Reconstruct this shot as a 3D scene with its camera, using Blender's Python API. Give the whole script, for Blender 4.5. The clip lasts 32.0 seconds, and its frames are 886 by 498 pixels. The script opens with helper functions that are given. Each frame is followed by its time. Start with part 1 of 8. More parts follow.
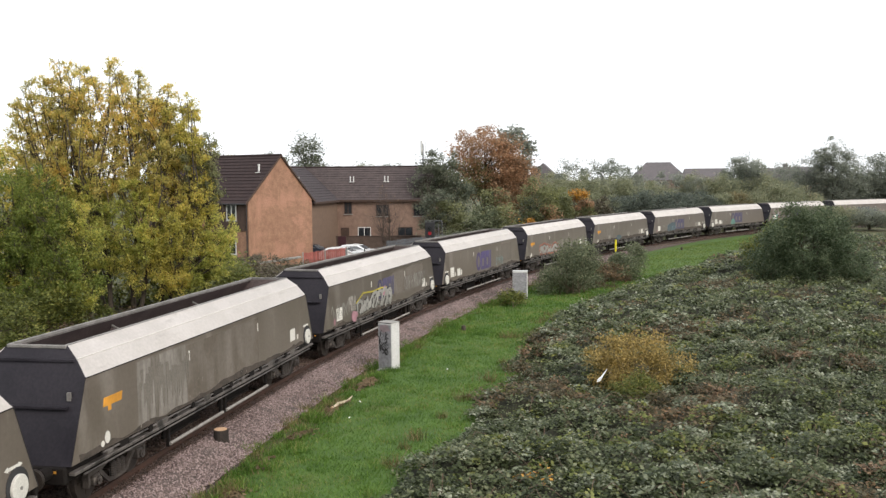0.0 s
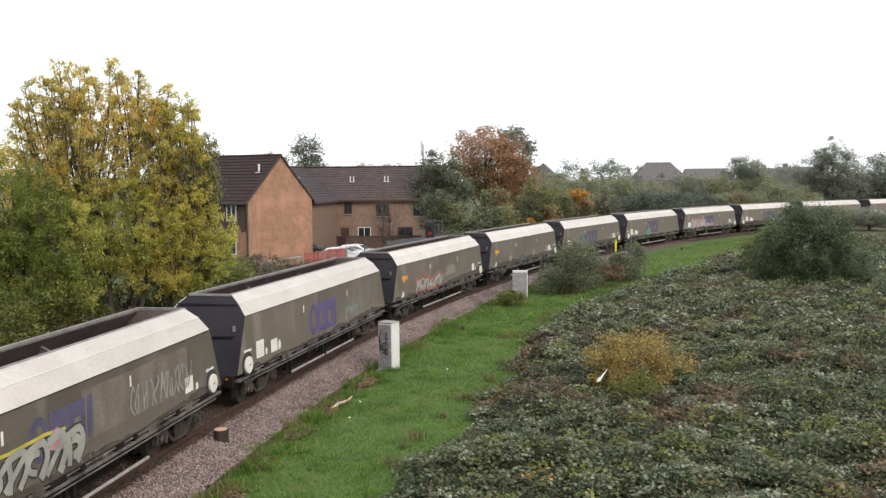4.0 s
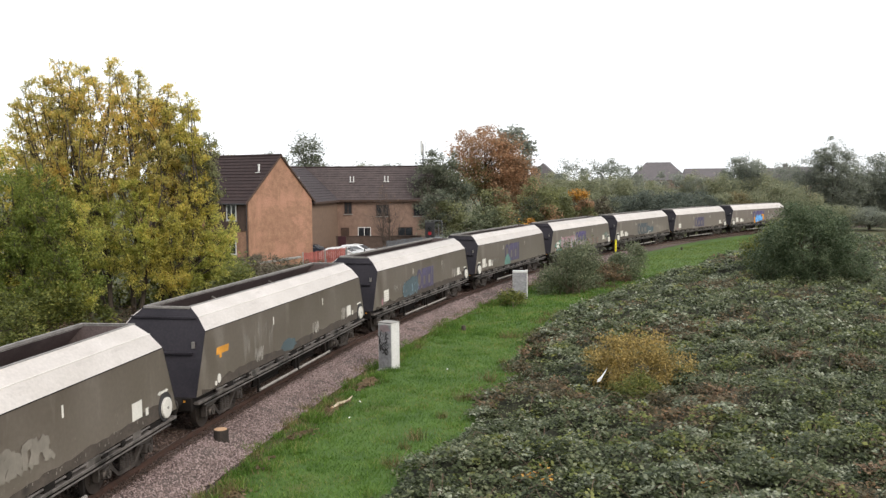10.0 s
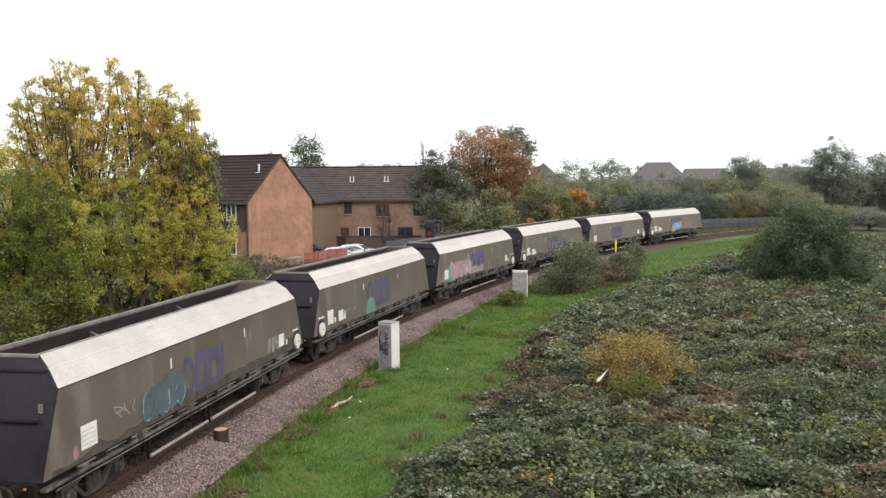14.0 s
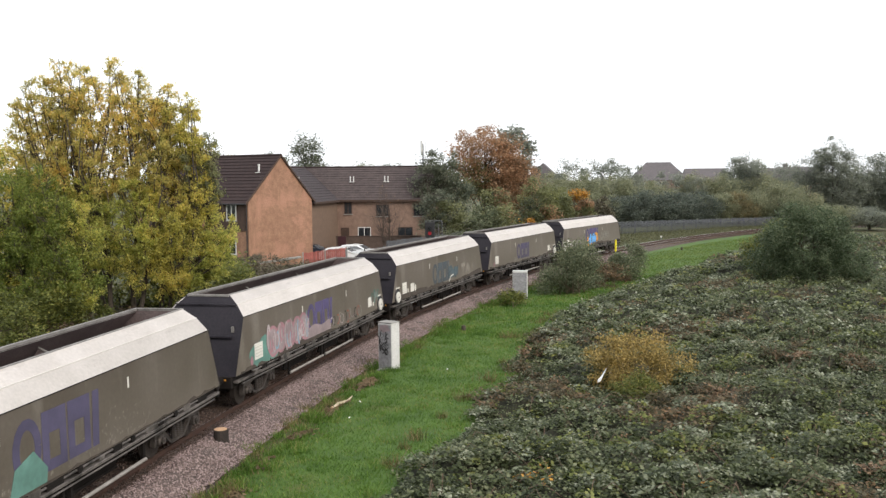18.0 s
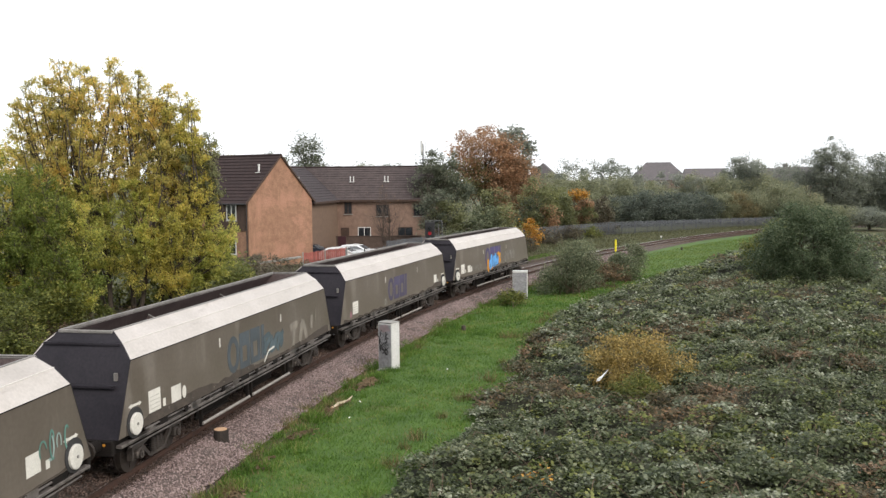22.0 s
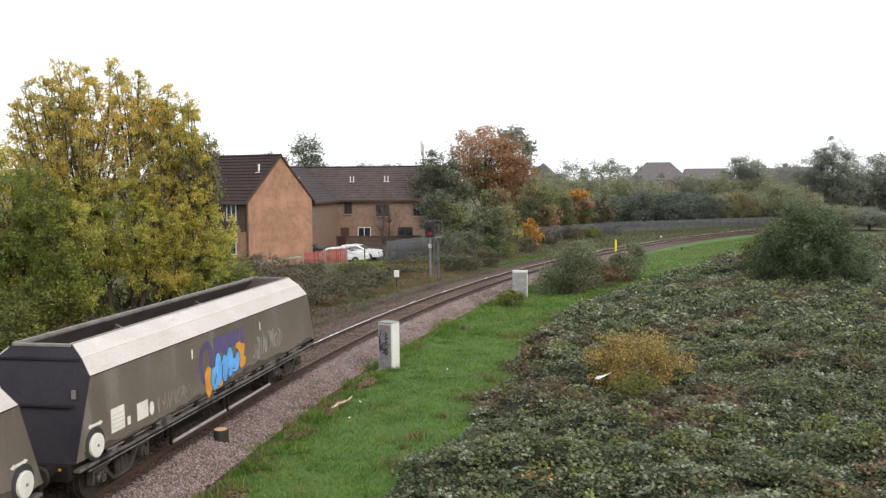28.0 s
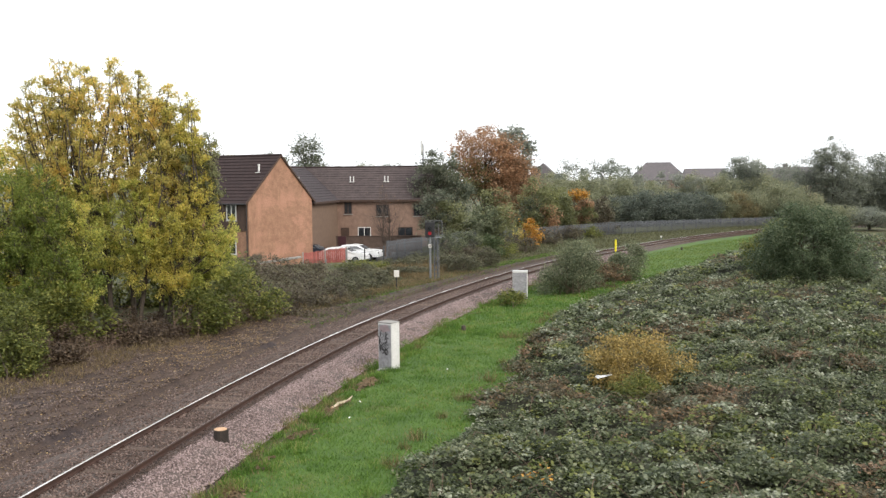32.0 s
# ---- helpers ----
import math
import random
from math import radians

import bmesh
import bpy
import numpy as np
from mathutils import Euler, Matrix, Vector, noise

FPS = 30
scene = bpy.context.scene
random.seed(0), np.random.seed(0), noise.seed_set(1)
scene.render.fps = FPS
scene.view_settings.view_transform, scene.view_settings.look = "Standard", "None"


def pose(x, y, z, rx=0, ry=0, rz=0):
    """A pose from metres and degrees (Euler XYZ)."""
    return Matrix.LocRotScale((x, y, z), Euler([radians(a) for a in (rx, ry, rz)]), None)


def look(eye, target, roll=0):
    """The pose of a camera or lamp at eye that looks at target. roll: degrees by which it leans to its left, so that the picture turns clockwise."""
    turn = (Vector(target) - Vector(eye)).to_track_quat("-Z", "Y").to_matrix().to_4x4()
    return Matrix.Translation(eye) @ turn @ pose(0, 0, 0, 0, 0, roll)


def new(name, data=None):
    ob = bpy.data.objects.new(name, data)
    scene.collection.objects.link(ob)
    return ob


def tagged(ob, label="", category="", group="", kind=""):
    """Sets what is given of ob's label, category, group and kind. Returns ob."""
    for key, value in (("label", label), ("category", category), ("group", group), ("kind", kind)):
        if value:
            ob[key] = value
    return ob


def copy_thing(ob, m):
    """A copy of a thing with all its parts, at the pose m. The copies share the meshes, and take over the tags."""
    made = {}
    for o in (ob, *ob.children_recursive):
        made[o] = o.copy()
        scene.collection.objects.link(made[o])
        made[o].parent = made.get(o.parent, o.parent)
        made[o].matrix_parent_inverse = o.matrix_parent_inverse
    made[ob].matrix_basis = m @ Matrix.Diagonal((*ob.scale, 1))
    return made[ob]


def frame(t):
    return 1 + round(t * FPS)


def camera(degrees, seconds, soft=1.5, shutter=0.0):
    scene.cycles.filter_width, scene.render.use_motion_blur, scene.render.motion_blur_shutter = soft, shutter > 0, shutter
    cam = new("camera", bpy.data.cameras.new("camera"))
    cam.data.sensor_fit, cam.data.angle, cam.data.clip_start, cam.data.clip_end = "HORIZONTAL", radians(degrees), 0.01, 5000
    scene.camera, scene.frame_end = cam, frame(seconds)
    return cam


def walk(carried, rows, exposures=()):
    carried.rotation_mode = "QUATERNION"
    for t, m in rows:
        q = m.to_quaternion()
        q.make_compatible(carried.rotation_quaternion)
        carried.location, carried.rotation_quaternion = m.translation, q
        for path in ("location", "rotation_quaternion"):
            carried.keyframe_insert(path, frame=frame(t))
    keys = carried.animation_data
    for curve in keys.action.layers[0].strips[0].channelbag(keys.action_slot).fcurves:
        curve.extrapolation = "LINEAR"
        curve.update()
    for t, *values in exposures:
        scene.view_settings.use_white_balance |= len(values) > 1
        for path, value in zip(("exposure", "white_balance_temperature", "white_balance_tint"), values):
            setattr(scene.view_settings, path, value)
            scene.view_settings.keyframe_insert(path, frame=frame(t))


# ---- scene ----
# ---- the railway line, in plan: curvature along its length ----
LINE_KNOTS = np.linspace(-30, 330, 19)
LINE_BEND = np.array([-0.45, -0.42, -0.611, -0.496, -0.549, -0.479, -0.718, -0.848, -0.864, -0.818,
                      -0.746, -0.67, -0.604, -0.551, -0.513, -0.486, -0.468, -0.454, -0.442]) / 100
LS = np.arange(-420.0, 341.0, 1.0)


def lay_line():
    k = np.interp(LS, LINE_KNOTS, LINE_BEND)
    k[LS < -30] = -0.001
    th = np.cumsum(k) - k / 2
    i0 = int(np.argmin(abs(LS)))
    th = th - th[i0] + radians(77.706)
    x, y = np.cumsum(np.cos(th)), np.cumsum(np.sin(th))
    return x - x[i0] - 6.386, y - y[i0] + 33.382, th


LX, LY, LTH = lay_line()
WAGON_PITCH = 16.957
BOGIE = 5.6


def on_line(s, lat=0.0, z=0.0):
    """The point at s metres along the line, lat metres to its right."""
    x, y, th = np.interp(s, LS, LX), np.interp(s, LS, LY), np.interp(s, LS, LTH)
    return Vector((x + math.sin(th) * lat, y - math.cos(th) * lat, z))


def heading(s):
    return float(np.interp(s, LS, LTH))


def train_at(t):
    q = t - 16
    return 64.81 - 5.9953 * q + 0.004798 * q ** 2 - 0.000169 * q ** 3


def wagon_pose(k, t):
    s = train_at(t) - k * WAGON_PITCH
    a, b = on_line(s - BOGIE), on_line(s + BOGIE)
    d = b - a
    return Matrix.Translation((a + b) / 2) @ Matrix.Rotation(math.atan2(d.y, d.x), 4, "Z")


# ---- camera, held still ----
cam = camera(51.88, 32.0, soft=1.42)
CAM_POSE = Matrix.Translation((0, 0, 7.056)) @ pose(0, 0, 0, 90 - 4.3045, 0, 0) @ pose(0, 0, 0, 0, 0, -0.569)
walk(cam, [(0.0, CAM_POSE), (32.0, CAM_POSE)], exposures=[(0.0, 0.08), (28.5, 0.08), (31.0, 0.25), (32.0, 0.26)])

# ---- light: bright overcast, the sun a wide glow behind and to the right ----
SUN_ELEV, SUN_AZ = radians(33), radians(138)
world = bpy.data.worlds.new("overcast_sky")
scene.world = world
world.use_nodes = True
wn, wl = world.node_tree.nodes, world.node_tree.links
wn.clear()
sky = wn.new("ShaderNodeTexSky")
sky.sky_type, sky.sun_disc = "NISHITA", False
sky.sun_elevation, sky.sun_rotation = SUN_ELEV, SUN_AZ
sky.air_density, sky.dust_density, sky.ozone_density = 1.0, 4.0, 1.0
cloud = wn.new("ShaderNodeMixRGB")
cloud.inputs[0].default_value = 0.86
cloud.inputs[2].default_value = (9.8, 10.0, 10.3, 1)
background = wn.new("ShaderNodeBackground")
background.inputs[1].default_value = 0.14
world_out = wn.new("ShaderNodeOutputWorld")
wl.new(sky.outputs[0], cloud.inputs[1])
wl.new(cloud.outputs[0], background.inputs[0])
wl.new(background.outputs[0], world_out.inputs[0])
sun = new("sun", bpy.data.lights.new("sun", "SUN"))
sun.data.energy, sun.data.angle, sun.data.color = 2.1, radians(30), (1.0, 0.93, 0.84)
sun.matrix_world = look((0, 0, 0), (-math.sin(SUN_AZ) * math.cos(SUN_ELEV), -math.cos(SUN_AZ) * math.cos(SUN_ELEV), -math.sin(SUN_ELEV)))


# ---- materials ----
def ramp(nt, stops):
    r = nt.nodes.new("ShaderNodeValToRGB")
    while len(r.color_ramp.elements) < len(stops):
        r.color_ramp.elements.new(0.5)
    for e, (at, c) in zip(r.color_ramp.elements, stops):
        e.position, e.color = at, (*c, 1)
    return r


def noise_node(nt, scale, detail=4.0, stretch=(1, 1, 1), rough=0.6, coord="Object"):
    tc, mp, nz = nt.nodes.new("ShaderNodeTexCoord"), nt.nodes.new("ShaderNodeMapping"), nt.nodes.new("ShaderNodeTexNoise")
    mp.inputs["Scale"].default_value = stretch
    nz.inputs["Scale"].default_value, nz.inputs["Detail"].default_value, nz.inputs["Roughness"].default_value = scale, detail, rough
    nt.links.new(tc.outputs[coord], mp.inputs[0])
    nt.links.new(mp.outputs[0], nz.inputs[0])
    return nz


def mixed(nt, kind, fac, a, b):
    m = nt.nodes.new("ShaderNodeMixRGB")
    m.blend_type = kind
    for i, v in enumerate((fac, a, b)):
        if hasattr(v, "is_linked"):
            nt.links.new(v, m.inputs[i])
        else:
            m.inputs[i].default_value = v if i == 0 else (*v, 1)
    return m.outputs[0]


def surface(name, c1, c2, scale=3.0, rough=0.85, metal=0.0, bump=0.15, fine=40.0, fine_amount=0.35, stretch=(1, 1, 1),
            c3=None, c3_at=0.62, spec=0.4, per_object=0.0, c3_scale=0.35, c3_stretch=(1, 1, 1)):
    """A worn surface: two colours mixed by coarse noise, fine grain over it, patches of a third colour, and relief."""
    m = bpy.data.materials.new(name)
    m.use_nodes = True
    nt = m.node_tree
    b = nt.nodes["Principled BSDF"]
    b.inputs["Metallic"].default_value, b.inputs["Specular IOR Level"].default_value = metal, spec
    coarse, grain = noise_node(nt, scale, 5, stretch), noise_node(nt, fine, 3)
    r = ramp(nt, ((0.32, c1), (0.68, c2)))
    nt.links.new(coarse.outputs[0], r.inputs[0])
    col = r.outputs[0]
    if c3:
        patch = noise_node(nt, c3_scale, 6, c3_stretch)
        pr = ramp(nt, ((c3_at, (0, 0, 0)), (c3_at + 0.12, (1, 1, 1))))
        nt.links.new(patch.outputs[0], pr.inputs[0])
        col = mixed(nt, "MIX", pr.outputs[0], col, c3)
    gr = ramp(nt, ((0.3, (1 - fine_amount,) * 3), (0.7, (1 + fine_amount * 0.3,) * 3)))
    nt.links.new(grain.outputs[0], gr.inputs[0])
    col = mixed(nt, "MULTIPLY", 1.0, col, gr.outputs[0])
    if per_object:
        info = nt.nodes.new("ShaderNodeObjectInfo")
        vr = ramp(nt, ((0.0, (1 - per_object,) * 3), (1.0, (1 + per_object,) * 3)))
        nt.links.new(info.outputs["Random"], vr.inputs[0])
        col = mixed(nt, "MULTIPLY", 1.0, col, vr.outputs[0])
    nt.links.new(col, b.inputs["Base Color"])
    rr = ramp(nt, ((0.3, (max(0.05, rough - 0.12),) * 3), (0.7, (min(1, rough + 0.1),) * 3)))
    nt.links.new(coarse.outputs[0], rr.inputs[0])
    nt.links.new(rr.outputs[0], b.inputs["Roughness"])
    if bump:
        bp = nt.nodes.new("ShaderNodeBump")
        bp.inputs["Strength"].default_value, bp.inputs["Distance"].default_value = bump, 0.02
        nt.links.new(grain.outputs[0], bp.inputs["Height"])
        nt.links.new(bp.outputs[0], b.inputs["Normal"])
    return m


def leafy(name, stops, patch_scale=0.25, patch=0.35, translucent=0.42):
    """Leaves: each one takes its own colour from the stops, in patches of lighter and darker growth."""
    m = bpy.data.materials.new(name)
    m.use_nodes = True
    nt = m.node_tree
    nt.nodes.clear()
    geo, out = nt.nodes.new("ShaderNodeNewGeometry"), nt.nodes.new("ShaderNodeOutputMaterial")
    r = ramp(nt, stops)
    nz = noise_node(nt, patch_scale, 3)
    add = nt.nodes.new("ShaderNodeMath")
    add.operation = "MULTIPLY_ADD"
    sub = nt.nodes.new("ShaderNodeMath")
    sub.operation = "MULTIPLY_ADD"
    nt.links.new(nz.outputs[0], sub.inputs[0])
    sub.inputs[1].default_value, sub.inputs[2].default_value = patch * 4, -patch * 2
    nt.links.new(geo.outputs["Random Per Island"], add.inputs[0])
    add.inputs[1].default_value = 1.0
    nt.links.new(sub.outputs[0], add.inputs[2])
    nt.links.new(add.outputs[0], r.inputs[0])
    d, tr, mix = nt.nodes.new("ShaderNodeBsdfPrincipled"), nt.nodes.new("ShaderNodeBsdfTranslucent"), nt.nodes.new("ShaderNodeMixShader")
    d.inputs["Roughness"].default_value, d.inputs["Specular IOR Level"].default_value = 0.55, 0.3
    mix.inputs[0].default_value = translucent
    nt.links.new(r.outputs[0], d.inputs["Base Color"])
    nt.links.new(r.outputs[0], tr.inputs[0])
    nt.links.new(d.outputs[0], mix.inputs[1])
    nt.links.new(tr.outputs[0], mix.inputs[2])
    nt.links.new(mix.outputs[0], out.inputs[0])
    return m


def paint(name, c, rough=0.5, metal=0.0, wear=0.25):
    return surface(name, tuple(v * (1 - wear * 0.5) for v in c), tuple(min(1, v * (1 + wear * 0.3)) for v in c), 2.5, rough, metal, 0.05, 30, wear)


def spray(name, c):
    return surface(name, tuple(v * 0.72 for v in c), tuple(v * 1.12 for v in c), 1.7, 0.65, bump=0.02, fine=6, fine_amount=0.15)


M = {}
M["ground"] = surface("rough_ground", (0.05, 0.065, 0.02), (0.10, 0.10, 0.04), 0.4, 0.95, bump=0.6, fine=8, c3=(0.11, 0.085, 0.05), c3_at=0.55, c3_scale=0.06)
M["grass"] = surface("mown_grass", (0.048, 0.10, 0.016), (0.088, 0.158, 0.026), 0.9, 0.9, bump=0.8, fine=14, c3=(0.11, 0.11, 0.04), c3_at=0.59, c3_scale=0.45)
M["bank_soil"] = surface("rough_bank_grass", (0.055, 0.066, 0.022), (0.10, 0.105, 0.04), 0.7, 0.95, bump=0.8, fine=12, fine_amount=0.5, c3=(0.105, 0.085, 0.05), c3_at=0.52, c3_scale=0.4)
M["litter"] = surface("leaf_litter", (0.056, 0.037, 0.029), (0.106, 0.071, 0.053), 1.6, 0.95, bump=1.0, fine=16, fine_amount=0.65, c3=(0.042, 0.029, 0.028), c3_at=0.52, c3_scale=0.55)
M["ballast"] = surface("ballast_bed", (0.07, 0.054, 0.046), (0.14, 0.11, 0.096), 6, 0.95, bump=1.0, fine=22, fine_amount=0.6, c3=(0.06, 0.042, 0.033), c3_at=0.55, c3_scale=0.5)
M["sleeper"] = surface("weathered_sleeper", (0.085, 0.056, 0.042), (0.155, 0.108, 0.08), 5, 0.9, bump=0.5, fine=35, stretch=(1, 6, 6), per_object=0.3)
M["rust"] = surface("rail_rust", (0.036, 0.018, 0.012), (0.072, 0.036, 0.025), 6, 0.85, bump=0.2)
# Polished steel; part of the sky's reflection is put into its pale colour.
M["rail_top"] = surface("polished_rail", (0.82, 0.80, 0.79), (0.88, 0.865, 0.86), 0.3, 0.25, 0.5, bump=0.0, fine_amount=0.05)
M["rail_dull"] = surface("dull_rail_edge", (0.22, 0.185, 0.17), (0.34, 0.3, 0.285), 4, 0.28, 0.6, bump=0.0)
M["wagon_side"] = surface("dusty_brown_steel", (0.102, 0.082, 0.068), (0.142, 0.118, 0.098), 0.6, 0.42, bump=0.05, fine=9, fine_amount=0.16, stretch=(0.8, 0.8, 0.8), spec=0.6, c3=(0.175, 0.15, 0.13), c3_at=0.56, c3_scale=0.9, c3_stretch=(1.5, 1.5, 0.3), per_object=0.16)
M["edge_white"] = paint("painted_fold_highlight", (0.66, 0.63, 0.59), 0.45, wear=0.2)
M["grime"] = surface("splashed_grime", (0.05, 0.038, 0.031), (0.088, 0.07, 0.057), 2.2, 0.8, bump=0.1, fine=12, fine_amount=0.35, c3=(0.03, 0.024, 0.02), c3_at=0.55, c3_scale=1.5)
M["lime_wash"] = surface("lime_washed_steel", (0.13, 0.112, 0.094), (0.27, 0.245, 0.22), 1.6, 0.6, bump=0.04, fine=9, fine_amount=0.2, stretch=(3.0, 3.0, 0.35), c3=(0.12, 0.10, 0.082), c3_at=0.55, c3_scale=1.4, c3_stretch=(2.5, 2.5, 0.4))
M["lime_thin"] = surface("thinly_washed_steel", (0.105, 0.085, 0.068), (0.185, 0.158, 0.135), 1.1, 0.55, bump=0.04, fine=9, fine_amount=0.2, stretch=(2.0, 2.0, 0.4), c3=(0.115, 0.092, 0.073), c3_at=0.5, c3_scale=0.7)
M["wagon_top"] = surface("pale_coated_steel", (0.43, 0.395, 0.365), (0.53, 0.495, 0.47), 0.8, 0.5, bump=0.03, fine=14, fine_amount=0.12, c3=(0.35, 0.315, 0.29), c3_at=0.60, c3_scale=1.1, c3_stretch=(0.5, 1.5, 2.4), per_object=0.08)
M["wagon_end"] = surface("dark_end_steel", (0.017, 0.0145, 0.0195), (0.029, 0.0255, 0.032), 1.2, 0.6, bump=0.06, fine=14, fine_amount=0.3, c3=(0.05, 0.043, 0.044), c3_at=0.62, c3_scale=1.0, spec=0.25)
M["wagon_in"] = surface("coal_stained_inside", (0.098, 0.072, 0.07), (0.18, 0.14, 0.137), 1.2, 0.8, bump=0.1, fine=20, c3=(0.32, 0.28, 0.275), c3_at=0.6, c3_scale=0.6)
M["rim"] = surface("worn_grey_rim", (0.15, 0.14, 0.13), (0.26, 0.245, 0.23), 3, 0.5, bump=0.05)
M["bar_pale"] = surface("pale_dusty_tube", (0.22, 0.20, 0.18), (0.36, 0.335, 0.31), 3, 0.6, bump=0.05, c3=(0.12, 0.105, 0.095), c3_at=0.6, c3_scale=1.5)
M["under"] = surface("grimy_underframe", (0.008, 0.0065, 0.006), (0.018, 0.0145, 0.013), 2.5, 0.85, bump=0.2, spec=0.15, c3=(0.045, 0.038, 0.034), c3_at=0.66, c3_scale=2.0)
M["sill"] = surface("worn_sill_steel", (0.07, 0.06, 0.055), (0.17, 0.15, 0.138), 3, 0.6, bump=0.08, c3=(0.03, 0.025, 0.022), c3_at=0.5, c3_scale=1.6)
M["bogie"] = surface("dusty_cast_steel", (0.025, 0.02, 0.018), (0.075, 0.062, 0.054), 3.5, 0.7, bump=0.15, c3=(0.17, 0.145, 0.128), c3_at=0.62, c3_scale=3.0)
M["wheel"] = surface("wheel_steel", (0.025, 0.019, 0.016), (0.06, 0.048, 0.041), 6, 0.6, 0.3, bump=0.1)
M["white"] = paint("dirty_white_paint", (0.663, 0.637, 0.586), 0.6, wear=0.2)
M["purple"] = spray("purple_paint", (0.085, 0.068, 0.165))
M["purple_faded"] = spray("faded_slate_purple_paint", (0.078, 0.068, 0.125))
M["orange"] = spray("orange_paint", (0.62, 0.28, 0.035))
M["tag_white"] = spray("thin_white_spray", (0.36, 0.335, 0.30))
M["tag_silver"] = spray("silver_spray", (0.29, 0.28, 0.255))
M["dust"] = paint("pale_rain_streak", (0.17, 0.15, 0.128), 0.7, wear=0.3)
M["print"] = paint("faded_print", (0.46, 0.44, 0.40), 0.6, wear=0.2)
M["tag_blue"] = spray("bright_blue_spray", (0.12, 0.36, 0.74))
M["tag_teal"] = spray("faded_teal_spray", (0.115, 0.235, 0.20))
M["tag_cyan"] = spray("pale_cyan_spray", (0.27, 0.36, 0.34))
M["tag_slate"] = spray("slate_blue_spray", (0.075, 0.105, 0.12))
M["tag_dust"] = spray("pale_beige_spray", (0.22, 0.195, 0.165))
M["tag_navy"] = spray("dark_blue_spray", (0.03, 0.045, 0.11))
M["tag_sky"] = spray("pale_blue_spray", (0.22, 0.34, 0.42))
M["slate_faded"] = spray("faded_slate_teal_paint", (0.07, 0.085, 0.098))
M["tag_pale"] = spray("pale_pink_spray", (0.40, 0.34, 0.345))
M["tag_pink"] = spray("pink_spray", (0.36, 0.19, 0.22))
M["tag_mauve"] = spray("mauve_spray", (0.30, 0.235, 0.245))
M["tag_red"] = spray("faded_red_spray", (0.33, 0.125, 0.085))
M["tag_black"] = spray("black_spray", (0.032, 0.031, 0.033))
M["tag_yellow"] = spray("yellow_spray", (0.45, 0.38, 0.06))
M["brick"] = surface("orange_stock_brick", (0.26, 0.136, 0.086), (0.39, 0.226, 0.146), 2.2, 0.9, bump=0.35, fine=12, fine_amount=0.45, c3=(0.43, 0.232, 0.156), c3_at=0.5, c3_scale=0.5)
M["brick_dark"] = surface("brown_brick", (0.205, 0.132, 0.1), (0.305, 0.203, 0.155), 2.2, 0.9, bump=0.3, fine=12, fine_amount=0.3)
# Wing wall's brick: darker copy of brick_dark, shade put into the colour.
M["brick_shaded"] = surface("shaded_wing_brick", (0.155, 0.102, 0.074), (0.22, 0.15, 0.108), 2.2, 0.9, bump=0.3, fine=12, fine_amount=0.3)
# Moss specks are the roof's own; the base is lifted to paint in haze.
M["tile_mossy_hazed"] = surface("mossy_hazed_tile", (0.068, 0.053, 0.052), (0.108, 0.086, 0.083), 1.6, 0.9, bump=0.3, fine=8, fine_amount=0.4, c3=(0.20, 0.18, 0.16), c3_at=0.68, c3_scale=1.6, spec=0.2)
# Wing slope's tile: less moss, and its angle to the light put into colour.
M["tile_dimmed"] = surface("dimmed_wing_tile", (0.05, 0.041, 0.044), (0.078, 0.066, 0.069), 1.6, 0.9, bump=0.3, fine=8, fine_amount=0.35, spec=0.2)
M["tile"] = surface("dark_roof_tile", (0.032, 0.021, 0.021), (0.055, 0.038, 0.037), 1.6, 0.85, bump=0.3, fine=10, c3=(0.075, 0.06, 0.055), c3_at=0.66, c3_scale=1.2, spec=0.2)
# Far roofs and chimneys: paler and greyer than tile, haze put into the colour.
M["far_roof"] = surface("haze_greyed_roof", (0.115, 0.105, 0.11), (0.155, 0.14, 0.145), 0.8, 0.9, bump=0.1, fine=4)
M["glass"] = surface("window_glass", (0.02, 0.024, 0.028), (0.03, 0.034, 0.04), 2, 0.08, bump=0, spec=0.8)
M["upvc"] = paint("white_window_frame", (0.72, 0.72, 0.70), 0.45, wear=0.1)
M["yard_brick"] = surface("dark_yard_brick", (0.085, 0.058, 0.045), (0.14, 0.098, 0.078), 2.2, 0.9, bump=0.3, fine=12)
M["maroon"] = paint("maroon_paint", (0.05, 0.014, 0.018), 0.5, wear=0.2)
M["dark_wood"] = surface("dark_brown_boarding", (0.05, 0.03, 0.022), (0.09, 0.055, 0.04), 4, 0.8, bump=0.2)
M["red_fence"] = surface("faded_red_panel", (0.26, 0.07, 0.06), (0.37, 0.125, 0.105), 2, 0.85, bump=0.2, per_object=0.25)
M["galv"] = surface("galvanised_steel", (0.156, 0.168, 0.176), (0.25, 0.261, 0.269), 3, 0.6, 0.35, bump=0.05)
M["fence_grey"] = surface("dull_fence_steel", (0.082, 0.088, 0.098), (0.128, 0.135, 0.147), 1.2, 0.8, 0.1, bump=0.05)
M["cabinet"] = surface("pale_cabinet_paint", (0.56, 0.555, 0.54), (0.68, 0.675, 0.66), 1.8, 0.6, bump=0.06, c3=(0.38, 0.36, 0.33), c3_at=0.7, c3_scale=2.0)
M["cabinet_grey"] = surface("grey_cabinet_door", (0.23, 0.225, 0.24), (0.33, 0.325, 0.335), 2.6, 0.6, bump=0.06, fine=9, c3=(0.19, 0.165, 0.22), c3_at=0.56, c3_scale=2.2)
